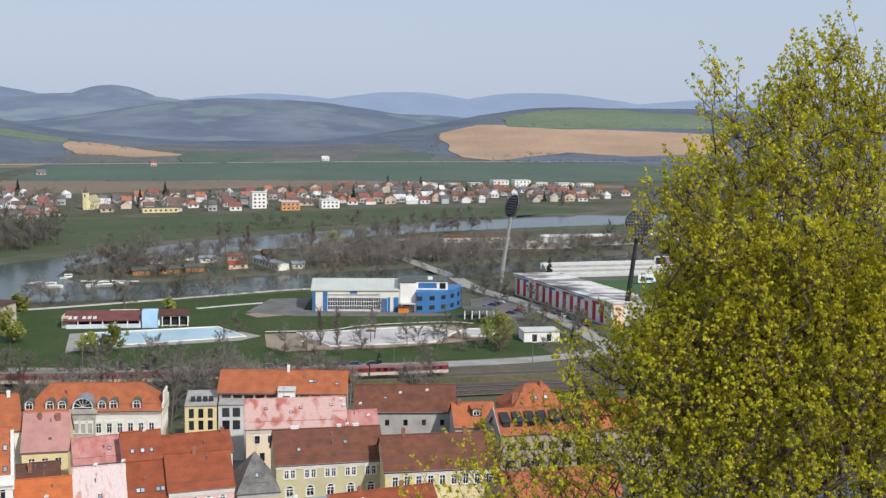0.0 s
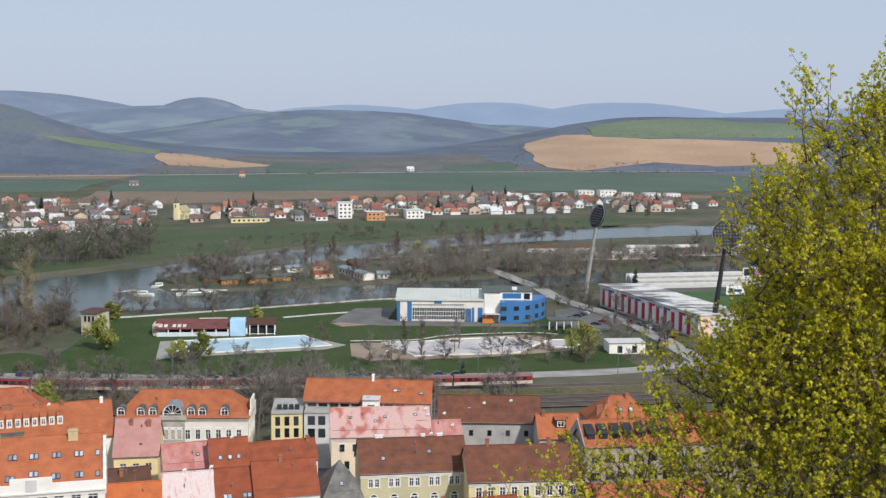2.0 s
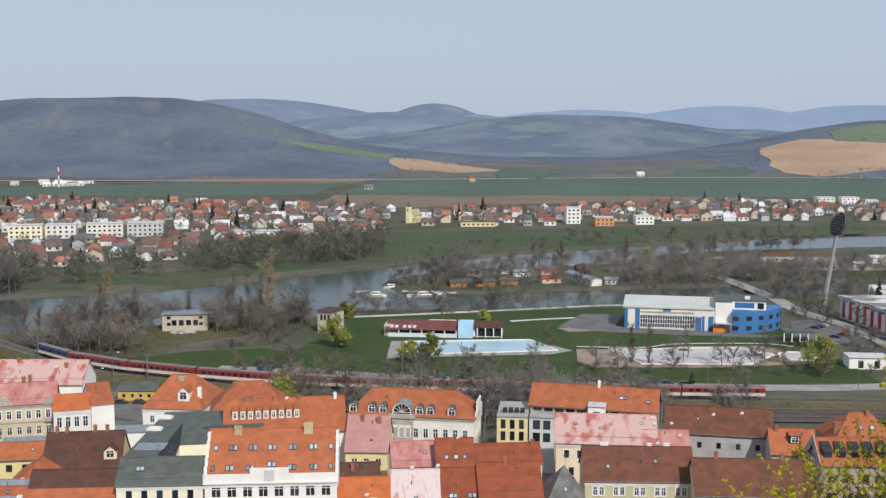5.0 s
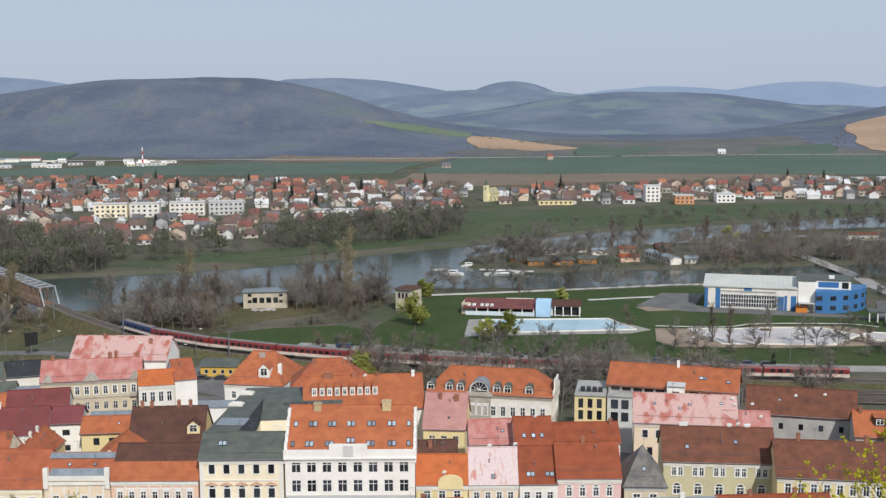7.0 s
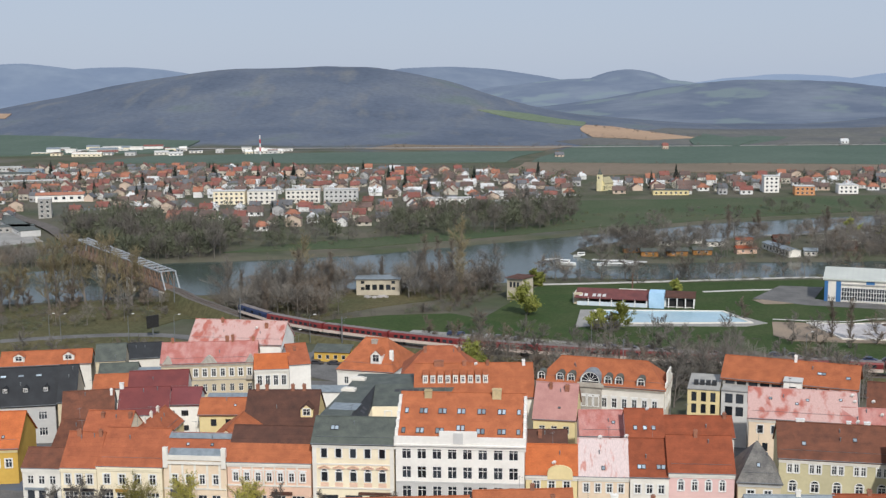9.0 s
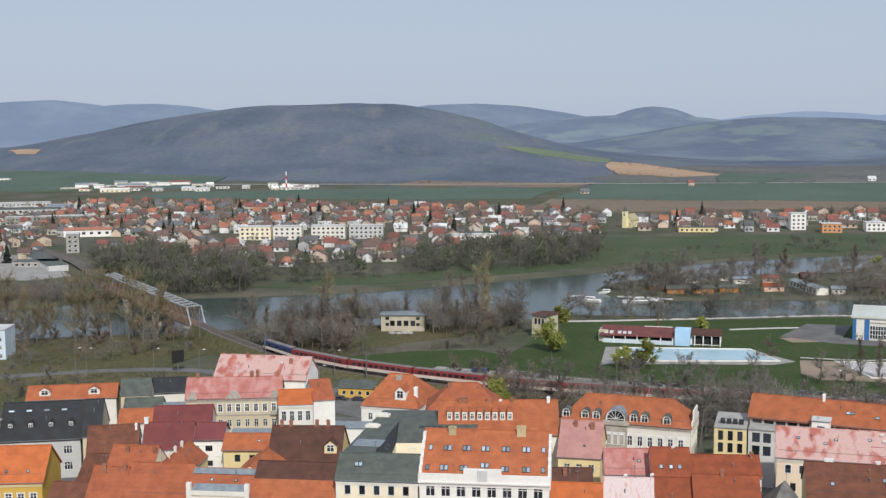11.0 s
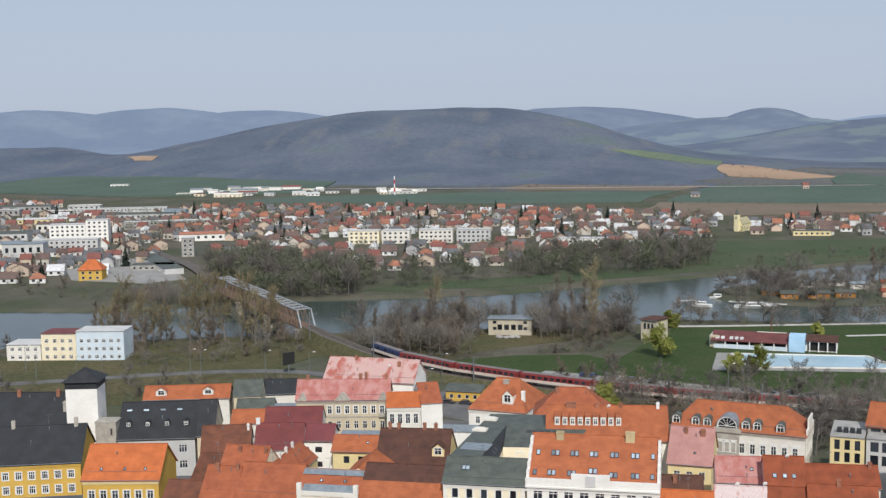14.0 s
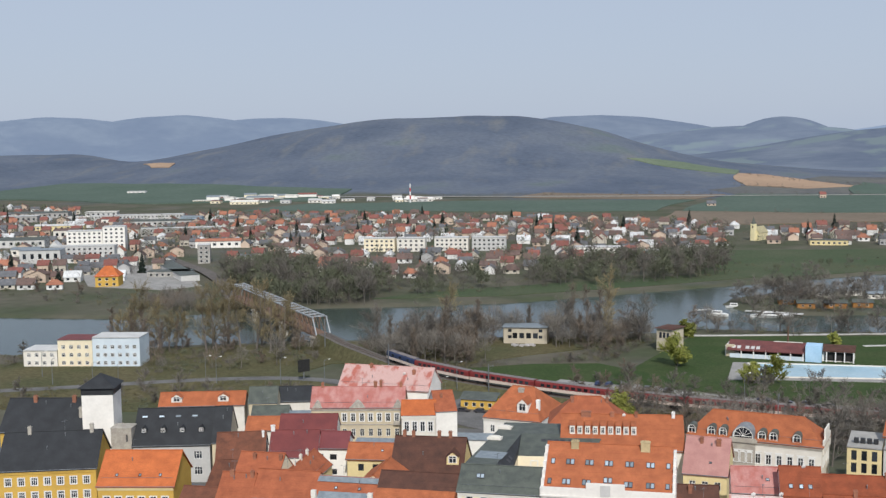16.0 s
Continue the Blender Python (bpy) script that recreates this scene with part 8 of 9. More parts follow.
FUZZ = {"broad": (11, 4.4, 250, "twig", 0.15), "tall": (14, 4.4, 290, "twig", 0.2), "rusty": (10, 4.2, 250, "rust", 0.1), "olive": (11, 4.6, 200, "leaf", 0.1), "shrub": (3.6, 2.6, 110, "twig", 0.0), "brush": (3.2, 2.6, 110, "rust", 0.0), "green": (3.0, 2.6, 100, "leaf", 0.0), "small": (7, 3.2, 62, "twig", 0.1), "small_olive": (7, 3.4, 60, "leaf", 0.1), "conifer": (9, 2.2, 0, "needle", 0)}


def thicket(name, spots, kinds, label, seed, twig=None, rust=None):
    """Many trees that nobody could count, joined into one."""
    r = random.Random(seed)
    mats = {"twig": twig or TWIG, "rust": rust or TWIG_RUST, "leaf": OLIVE_LEAF, "needle": NEEDLE}
    slots, protos = list(mats), {}
    for kind in set(kinds):
        high, wide, n, slot, low = FUZZ[kind]
        protos[kind] = []
        for _ in range(3):
            stem, crown = conifer(r, high, wide) if kind == "conifer" else fuzz(r, high, wide, n, slot == "leaf", low)
            tri = [[tuple(f[i] for i in (0, k, k + 1)) for f in g.f for k in range(1, len(f) - 1)] for g in (stem, crown)]
            v = np.array([tuple(p) for p in stem.v + crown.v])
            f = np.array(tri[0] + [tuple(i + len(stem.v) for i in t) for t in tri[1]])
            protos[kind].append((v, f, np.array([0] * len(tri[0]) + [slots.index(slot)] * len(tri[1]))))
    pts = np.array(spots)
    zs = land_height(pts[:, 0], pts[:, 1])
    allv, allf, idx, base = [], [], [], 0
    for (x, y, s), z in zip(spots, zs):
        if z < -0.9:
            continue
        a = r.uniform(0, 6.28)
        rot = np.array([[math.cos(a), -math.sin(a), 0], [math.sin(a), math.cos(a), 0], [0, 0, 1]]) * s
        v, f, i = r.choice(protos[r.choice(kinds)])
        allv.append(v @ rot.T + (x, y, z))
        allf.append(f + base)
        idx.append(i)
        base += len(v)
    v, f, idx = np.concatenate(allv), np.concatenate(allf), np.concatenate(idx)
    me = bpy.data.meshes.new(name)
    me.vertices.add(len(v))
    me.vertices.foreach_set("co", v.ravel())
    me.loops.add(len(f) * 3)
    me.loops.foreach_set("vertex_index", f.ravel())
    me.polygons.add(len(f))
    me.polygons.foreach_set("loop_start", np.arange(len(f)) * 3)
    for s in slots:
        me.materials.append(mats[s])
    me.polygons.foreach_set("material_index", idx)
    me.update(calc_edges=True)
    return tagged(new(name, me), label, "trees", kind="stuff")


drape("scrubland", [(-380, 262), (-350, 318), (-322, 346), (-292, 368), (-268, 388), (-240, 407), (-185, 444), (-176, 430), (-205, 386), (-222, 350), (-262, 338), (-262, 318), (-236, 306), (-215, 298), (-232, 272), (-300, 232), (-350, 225)], BRUSH_LAND, "dry brown scrub on the river bank", "scrub", 0.03, 30)
r = random.Random(77)
more = [(x, y, r.uniform(0.55, 1.0)) for poly, n, seed in ((ISLE, 90, 32), (ISLE_WOOD, 300, 33), (LEFT_BANK, 10, 34), (BRIDGE_WOOD, 60, 70), (NEAR_SCRUB, 100, 36), (ISLE_NORTH, 80, 37), (ISLE_SOUTH, 24, 38), (CHANNEL, 40, 39)) for x, y in scatter(poly, n, seed, 2.2)]
more += [(x, y, r.uniform(0.8, 1.25)) for poly, n, seed in ((NEAR_SCRUB, 90, 74), (BACK_GARDENS, 26, 75), (STATION, 16, 76)) for x, y in scatter(poly, n, seed, 2.2)]
thicket("bank_woods", more, ("broad", "rusty", "tall", "broad"), "bare riverside woods with a first hint of green", 5)
far_more = [(x, y, r.uniform(*size)) for poly, n, seed, size in ((FAR_WOOD, 210, 31, (0.8, 1.55)), (FAR_GROVE, 170, 63, (0.7, 1.4)), (FAR_OPEN, 34, 64, (0.6, 1.2)), (DIKE_EDGE, 30, 65, (0.4, 0.8)), (DIKE_SLOPE, 16, 78, (0.4, 0.9))) for x, y in scatter(poly, n, seed, 2.0)]
thicket("far_bank_woods", far_more, ("olive", "tall", "small_olive", "olive", "broad"), "greening woods along the far bank", 12)
brush = [(x, y, r.uniform(0.4, 0.8)) for poly, n, seed in ((LEFT_BANK, 330, 41), (NEAR_SCRUB, 260, 42), (CHANNEL, 260, 43), (FAR_LEFT, 130, 44), (BRIDGE_WOOD, 50, 71), (TOWN_SCRUB, 220, 72), (STREET, 45, 45), (FAR_WOOD, 110, 46), (FAR_GROVE, 90, 66), (FAR_OPEN, 60, 67), (DIKE_EDGE, 110, 68), (DIKE_SLOPE, 60, 77), (ISLE, 260, 47), (ISLE_SOUTH, 90, 69), (STATION, 50, 48), (RAILSIDE, 110, 54), (SCRUB_EDGE, 150, 57), (BACK_GARDENS, 90, 55), (ISLE_TIP, 70, 56)) for x, y in scatter(poly, n, seed, 1.2)]
thicket("undergrowth", brush, ("shrub", "brush", "green", "brush", "shrub"), "brown leafless undergrowth on the banks", 6, TWIG_DARK, TWIG_SCRUB)

# ---- the maple in flower on the castle slope ----
def let_light(m, share):
    """Thin petals let part of the light through."""
    n, l = m.node_tree.nodes, m.node_tree.links
    p, out = n["Principled BSDF"], n["Material Output"]
    thin, mix = n.new("ShaderNodeBsdfTranslucent"), n.new("ShaderNodeMixShader")
    l.new(p.inputs["Base Color"].links[0].from_socket, thin.inputs["Color"])
    mix.inputs[0].default_value = share
    l.new(p.outputs[0], mix.inputs[1])
    l.new(thin.outputs[0], mix.inputs[2])
    l.new(mix.outputs[0], out.inputs["Surface"])


BLOOM = surface("yellow-green maple blossom", (0.68, 0.615, 0.04), (0.42, 0.40, 0.026), 1.2, 14, 0.7, 0.1, 0.3, spec=0.2)
let_light(BLOOM, 0.45)
NEAR_BARK = surface("maple twigs", (0.16, 0.115, 0.085), (0.09, 0.068, 0.052), 2, 14, 0.9, 0.3, 0.25)


def maple(x, y, seed, label):
    """Stems and twigs grown towards tips that fill the crown; each tip carries blossom. The crown widens downwards, with a low bough to the left."""
    r = np.random.RandomState(seed)
    z0 = ground_at(x, y)
    ob = thing("maple_tree", pose(x, y, z0), label, "tree")
    top = 87.1 - z0
    tips = []
    while len(tips) < 8000:
        h = top - 9.4 * r.rand() ** 0.72
        k = np.interp(top - h, (0, 0.5, 1.2, 2.0, 2.7, 3.4, 5.0, 5.6, 6.4, 7.4, 9.4), (0.25, 0.7, 1.7, 2.8, 3.3, 3.6, 3.9, 4.6, 5.6, 6.8, 7.4)) * (1 + 0.2 * math.sin(h * 2.3) * r.rand())
        a, s = r.uniform(0, 2 * math.pi), k * r.rand() ** 0.4
        q = (math.cos(a) * s, math.sin(a) * s * 0.75, h + r.uniform(-0.25, 0.2))
        thin = (1 if q[0] < 0.5 else 0.6) * min(1, 0.07 + 0.05 * (top - h) + 0.025 * (top - h) ** 2) * (1.0 if s < 4.2 else 0.3)
        if r.rand() < thin:
            tips.append((q[0] - 0.8 * max(0, 1 - (top - h) / 3.0), q[1], q[2]))
    for _ in range(60):                       # upright shoots that break the outline
        a, low = r.uniform(0, 2 * math.pi), r.uniform(1.2, 5.0)
        k = np.interp(low, (0, 0.5, 1.2, 2.2, 3.4, 5.2), (0.3, 0.9, 2.2, 3.2, 3.5, 3.7)) * r.uniform(0.3, 1.0)
        lean = r.uniform(-0.3, 0.2)
        for s in np.arange(0.2, r.uniform(0.6, 1.3), 0.2):
            tips.append((math.cos(a) * (k + lean * s) - 0.7, math.sin(a) * (k + lean * s) * 0.75, top - low + s))
    for _ in range(190):
        tips.append((-4.6 + r.uniform(-2.4, 1.6), -0.6 + r.uniform(-1.4, 1.4), 5.0 + r.uniform(-1.2, 0.7)))
    tips = np.array(sorted(tips, key=lambda p: p[0] ** 2 + p[1] ** 2 + p[2] ** 2))
    nodes, parent, count = np.zeros((60000, 3)), np.full(60000, -1), 1
    nodes[0] = (0, 0, -0.4)
    for i in range(11):                       # main stems
        a, out = 2 * math.pi * i / 11 + r.uniform(-0.25, 0.25), r.uniform(0.6, 2.6)
        last = 0
        for s in range(1, 13):
            f = s / 12
            nodes[count] = (math.cos(a) * out * f ** 1.3 + r.uniform(-0.08, 0.08), math.sin(a) * out * f ** 1.3 + r.uniform(-0.08, 0.08), -0.4 + (top - 1.2 - out * 0.9) * f)
            parent[count] = last
            last, count = count, count + 1
    ends = []
    for t in tips:
        n = nodes[:count]
        d = t - n
        dist = np.sqrt((d ** 2).sum(1))
        cost = dist + 1.6 * np.maximum(0, 0.35 * dist - d[:, 2])
        k = int(np.argmin(cost))
        steps = max(1, int(dist[k] / 0.38))
        last, base = k, n[k].copy()
        for s in range(1, steps + 1):
            f = s / steps
            p = base + (t - base) * f
            p = p + np.array((0, 0, -0.05 * dist[k] * math.sin(math.pi * f))) + r.uniform(-0.035, 0.035, 3)
            nodes[count] = p
            parent[count] = last
            last, count = count, count + 1
        ends.append(last)
    nodes, parent = nodes[:count], parent[:count]
    load = np.zeros(len(nodes))
    load[ends] = 1
    for i in range(len(nodes) - 1, 0, -1):
        load[parent[i]] += load[i]
    wood, twig, bloom = Geo(), Geo(), Geo()
    radius = 0.0032 * load ** 0.46 + 0.0015
    rng = random.Random(seed)

    def blade(p, q, r0, r1=0.0):
        p, q = Vector(p), Vector(q)
        u = (q - p).orthogonal().normalized()
        u.rotate(Matrix.Rotation(rng.uniform(0, 6.28), 3, (q - p).normalized()))
        twig.face(p - u * r0, p + u * r0, q + u * r1, q - u * r1) if r1 else twig.face(p - u * r0, p + u * r0, q)

    for i in range(1, len(nodes)):
        j = parent[i]
        if load[i] > 4:
            (wood if load[i] > 12 else twig).tube(nodes[j], nodes[i], min(radius[j], radius[i] * 1.5), radius[i], 6 if load[i] > 12 else 3)
        else:
            blade(nodes[j], nodes[i], radius[i] * 1.3, radius[i])

    def puff(c, s):
        for _ in range(5):
            a = Vector((rng.uniform(-1, 1), rng.uniform(-1, 1), rng.uniform(-0.7, 1))).normalized()
            p = c + a * s * rng.uniform(0.2, 1.0)
            u = a.orthogonal().normalized()
            u.rotate(Matrix.Rotation(rng.uniform(0, 6.28), 3, a))
            k = s * rng.uniform(0.6, 0.95)
            bloom.face(p - u * k, p + u * k * 0.5 + a.cross(u) * k * 0.8, p + u * k * 0.5 - a.cross(u) * k * 0.8 + a * k * 0.4)

    for e in ends:                            # slender shoots, each with small clusters towards its end
        c = Vector(nodes[e])
        out = Vector((c.x, c.y, 0)).normalized() * rng.uniform(0.1, 0.7) + Vector((rng.uniform(-0.5, 0.5), rng.uniform(-0.5, 0.5), rng.uniform(0.5, 1.2)))
        long = out.normalized() * rng.uniform(0.3, 0.65)
        blade(c - long * 0.3, c + long, 0.006, 0.002)
        for f in (0.0, 0.25, 0.45, 0.62, 0.76, 0.88, 1.0):
            o = Vector((rng.uniform(-1, 1), rng.uniform(-1, 1), rng.uniform(-0.4, 1))).normalized() * rng.uniform(0.03, 0.11) * (1.2 - 0.6 * f)
            blade(c + long * f, c + long * f + o, 0.003)
            if rng.random() < 0.86:
                puff(c + long * f + o, rng.uniform(0.026, 0.05))
        i = e
        for _ in range(5):
            i = parent[i]
            if i < 0 or load[i] > 14:
                break
            for _ in range(3):
                o = Vector((rng.uniform(-1, 1), rng.uniform(-1, 1), rng.uniform(-0.2, 1.2))) * 0.24
                q = Vector(nodes[i]) + o
                blade(nodes[i], q, 0.005)
                if rng.random() < 0.45:
                    puff(q, rng.uniform(0.026, 0.045))
    part("stem", wood, NEAR_BARK, ob, "slender grey-brown stems")
    part("twig", twig, NEAR_BARK, ob)
    part("blossom", bloom, BLOOM, ob, "loose yellow-green blossom clusters")
    return ob


maple(7.4, 20.2, 4, "maple in yellow-green spring blossom on the castle slope")

# ---- the village across the river ----
V_ROOF = [tiles("village " + n, a, b, 0.15) for n, a, b in (("orange tiles", (0.38, 0.165, 0.105), (0.30, 0.135, 0.09)), ("red tiles", (0.25, 0.10, 0.082), (0.20, 0.085, 0.072)), ("brown tiles", (0.16, 0.11, 0.095), (0.125, 0.09, 0.082)), ("grey roofing", (0.15, 0.155, 0.165), (0.115, 0.12, 0.13)), ("pale roofing", (0.62, 0.63, 0.63), (0.52, 0.53, 0.535)))]
V_WALL = [plaster("village " + n, a, tuple(0.88 * v for v in a), 0.1) for n, a in (("white", (0.74, 0.74, 0.72)), ("cream", (0.58, 0.54, 0.46)), ("grey", (0.46, 0.46, 0.46)), ("peach", (0.60, 0.48, 0.38)), ("yellow", (0.5, 0.42, 0.25)))]
TONES = ("orange", "red", "brown", "grey", "pale"), ("white", "cream", "grey", "peach", "yellow")
PROTO = []
rng = random.Random(3)
for i in range(16):
    rt, wt = rng.choice((0, 0, 1, 1, 1, 2, 2, 3, 3, 4)), rng.choice((0, 0, 0, 0, 0, 1, 1, 2, 3))
    w, d, he = rng.uniform(6.2, 10), rng.uniform(5.8, 7.6), rng.choice((2.6, 3.0, 3.4, 4.8))
    kind = rng.choice(("gable", "gable", "gable", "hip", "turned", "flat" if rt > 2 else "gable"))
    PROTO.append((rt, wt, w, d, he, he + (0.4 if kind == "flat" else rng.uniform(2.0, 3.2)), kind))


def village_pieces(k):
    """Wall, roof, chimney and window of a village house type, as Geos about the middle of its base."""
    rt, wt, w, d, he, hr, kind = PROTO[k]
    if kind == "turned":
        w, d = d, w
    shift_x, shift_y = -w / 2, -d / 2
    wall = Geo().box(0, w, 0, d, -0.5, he)
    roof = Roof(w, d, he, hr, {"turned": "gable"}.get(kind, kind), 2.8, 0.45)
    if kind in ("gable", "turned"):
        wall.face((0, d, he), (0, 0, he), (0, d / 2, hr)).face((w, 0, he), (w, d, he), (w, d / 2, hr))
    rg = roof.geo()
    ch = Geo().box(w * 0.3, w * 0.3 + 0.7, d * 0.55, d * 0.55 + 0.7, he, hr + 1.0)
    out = []
    for g in (wall, rg, ch):
        g.v = [(x + shift_x, y + shift_y, z) for x, y, z in g.v]
        if kind == "turned":
            g.v = [(-y, x, z) for x, y, z in g.v]
        out.append(g)
    fw, fd = (d, w) if kind == "turned" else (w, d)
    wins = [(-fw / 2 + fw * f, -fd / 2, 1.0 if he < 5 else 3.4) for f in (0.25, 0.7)]
    return out, wins, rt, wt


PANE = Geo().box(-0.8, 0.8, -0.06, -0.005, 0, 1.3).mesh("window", GLASS)
MADE = {}


def village_house(k, x, y, turn):
    m = pose(x, y, ground_at(x, y), 0, 0, turn)
    if k in MADE:
        return copy_thing(MADE[k], m)
    (wall, roof, ch), wins, rt, wt = village_pieces(k)
    ob = thing("village_house", m, "%s village house with %s roof" % (TONES[1][wt], TONES[0][rt] + (" tiled" if rt < 3 else " sheet")), "house", "village houses")
    part("wall", wall, V_WALL[wt], ob)
    part("roof", roof, V_ROOF[rt], ob)
    part("chimney", ch, CHIMNEY, ob)
    for w in wins:
        part("window", PANE, None, ob, m=pose(*w))
    MADE[k] = ob
    return ob


MAIN = [(-520, 556), (-440, 552), (-390, 545), (-345, 572), (-312, 630), (-272, 700), (-262, 800), (-285, 850), (-300, 965), (-400, 985), (-640, 965), (-860, 880), (-880, 760), (-640, 640)]
STRIP = [(-258, 812), (-176, 842), (-89, 918), (60, 955), (180, 1030), (180, 1085), (60, 1110), (-20, 1125), (-109, 1085), (-240, 975), (-290, 900)]
LEFT = [(-560, 432), (-500, 452), (-540, 560), (-640, 640), (-880, 760), (-1020, 880), (-1250, 900), (-1350, 800), (-950, 520)]
KEEP_CLEAR = [(-264, 857, 22), (-470, 690, 45), (-420, 720, 45), (-560, 620, 30), (-670, 560, 45), (-500, 500, 40), (-505, 540, 25), (-545, 600, 20), (-515, 447, 12), (-640, 515, 22), (-848, 698, 26), (-745, 580, 22), (-855, 815, 30), (-783, 802, 15), (-990, 795, 34), (-776, 648, 16), (-795, 770, 32), (-604, 644, 20), (-726, 702, 18), (-690, 545, 16)]
lots, rng = [], random.Random(21)
for poly, turn, gx, gy in ((MAIN, 26, 14.5, 17), (STRIP, 20, 16, 19), (LEFT, 36, 20, 22)):
    a = radians(turn)
    for i in range(-110, 110):
        for j in range(-90, 110):
            u, v = i * gx + rng.uniform(-3.5, 3.5), j * gy + (j // 2) * 6 + rng.uniform(-3, 3)
            x, y = u * math.cos(a) - v * math.sin(a) - 300, u * math.sin(a) + v * math.cos(a) + 800
            if rng.random() < 0.17 or not (-1400 < x < 220 and 400 < y < 1150):
                continue
            if inside(np.array([x]), np.array([y]), poly)[0] > 4 and all(math.hypot(x - cx, y - cy) > cr for cx, cy, cr in KEEP_CLEAR):
                lots.append((math.hypot(x, y), x, y, turn + rng.choice((0, 0, 0, 90, 180)) + rng.uniform(-6, 6), rng.randrange(16)))
lots.sort()
for _, x, y, turn, k in lots[:210]:
    village_house(k, x, y, turn)
g, idx = Geo(), []
mats = V_WALL + V_ROOF + [CHIMNEY, GLASS]
allv, allf, base = [], [], 0
cache = {k: village_pieces(k) for k in range(16)}
for _, x, y, turn, k in lots[210:]:
    (wall, roof, ch), wins, rt, wt = cache[k]
    a = radians(turn)
    rot = np.array([[math.cos(a), -math.sin(a), 0], [math.sin(a), math.cos(a), 0], [0, 0, 1]])
    panes = Geo()
    for wx, wy, wz in wins:
        panes.box(wx - 0.8, wx + 0.8, wy - 0.06, wy - 0.005, wz, wz + 1.3)
    for geo, slot in ((wall, wt), (roof, 5 + rt), (ch, 10), (panes, 11)):
        allv.append(np.array(geo.v) @ rot.T + (x, y, ground_at(x, y)))
        allf.extend(tuple(base + i for i in f) for f in geo.f)
        idx.extend([slot] * len(geo.f))
        base += len(geo.v)
me = bpy.data.meshes.new("far_houses")
me.from_pydata(np.concatenate(allv).tolist(), [], allf)
for m in mats:
    me.materials.append(m)
me.polygons.foreach_set("material_index", idx)
tagged(new("far_houses", me), "dense far village of white houses with red, brown and grey roofs", "houses", kind="stuff")

# garden trees and hedges
rng = random.Random(8)
gardens = []
for _, x, y, turn, k in lots:
    for _ in range(5):
        gardens.append((x + rng.uniform(-10, 10), y + rng.uniform(-10, 10), rng.uniform(0.7, 1.5)))
thicket("garden_trees", gardens, ("small", "small", "small", "brush", "small_olive", "small"), "bare garden trees and hedges between the houses", 9, TWIG_DARK)
for _, x, y, turn, k in lots[::8]:
    tree("conifer", x + 9, y + 6, rng.choice((0.7, 0.9, 1.3)), 0)

drape("yard", [(-590, 500), (-520, 447), (-470, 455), (-462, 478), (-560, 548)], PAVING, "pale concrete goods yard", "yard", 0.1, 20)
# landmarks
CHURCH_WALL = plaster("pale cream church plaster", (0.80, 0.72, 0.44), (0.73, 0.65, 0.40))
church = thing("church", pose(-264, 857, 0, 0, 0, -12) @ Matrix.Scale(0.74, 4), "yellow village church with a dark onion-capped tower", "church")
part("nave", Geo().box(-5, 5, 0, 18, 0, 8).face((-5, 0, 8), (5, 0, 8), (0, 0, 13.5)).face((5, 18, 8), (-5, 18, 8), (0, 18, 13.5)), CHURCH_WALL, church)
part("roof", Geo().slab([(-5.6, -0.3, 7.6), (0, -0.3, 13.9), (0, 18.4, 13.9), (-5.6, 18.4, 7.6)], 0.3).slab([(0, -0.3, 13.9), (5.6, -0.3, 7.6), (5.6, 18.4, 7.6), (0, 18.4, 13.9)], 0.3), surface("church roof", (0.40, 0.36, 0.22), (0.33, 0.30, 0.19)), church)
part("tower", Geo().box(-2.2, 2.2, -4, 0.4, 0, 17), CHURCH_WALL, church)
part("tower_cap", Geo().lathe([(2.6, 17), (2.4, 18.2), (1.4, 19.5), (1.1, 21), (0.5, 22), (0.15, 24)], 10, (0, -1.8, 0)), SLATE, church, "dark onion-shaped tower cap")
part("tower_window", Geo().box(-0.6, 0.6, -4.06, -4.005, 12.5, 15.2), GLASS, church)


def block(x, y, turn, w, d, storeys, wall, roof, label, name="apartment_block", cols=None):
    cols = cols or max(2, int(w / 3.4))
    return house(x, y, turn, w, d, storeys * 2.9 + 0.6, storeys * 2.9 + 1.0, roof, wall, label, "flat", over=0.1, rows=tuple((cols, 0.9 + 2.9 * i, 1.7, 1.5, "bare", 0.5) for i in range(storeys)), name=name, category="building", group="blocks across the river")


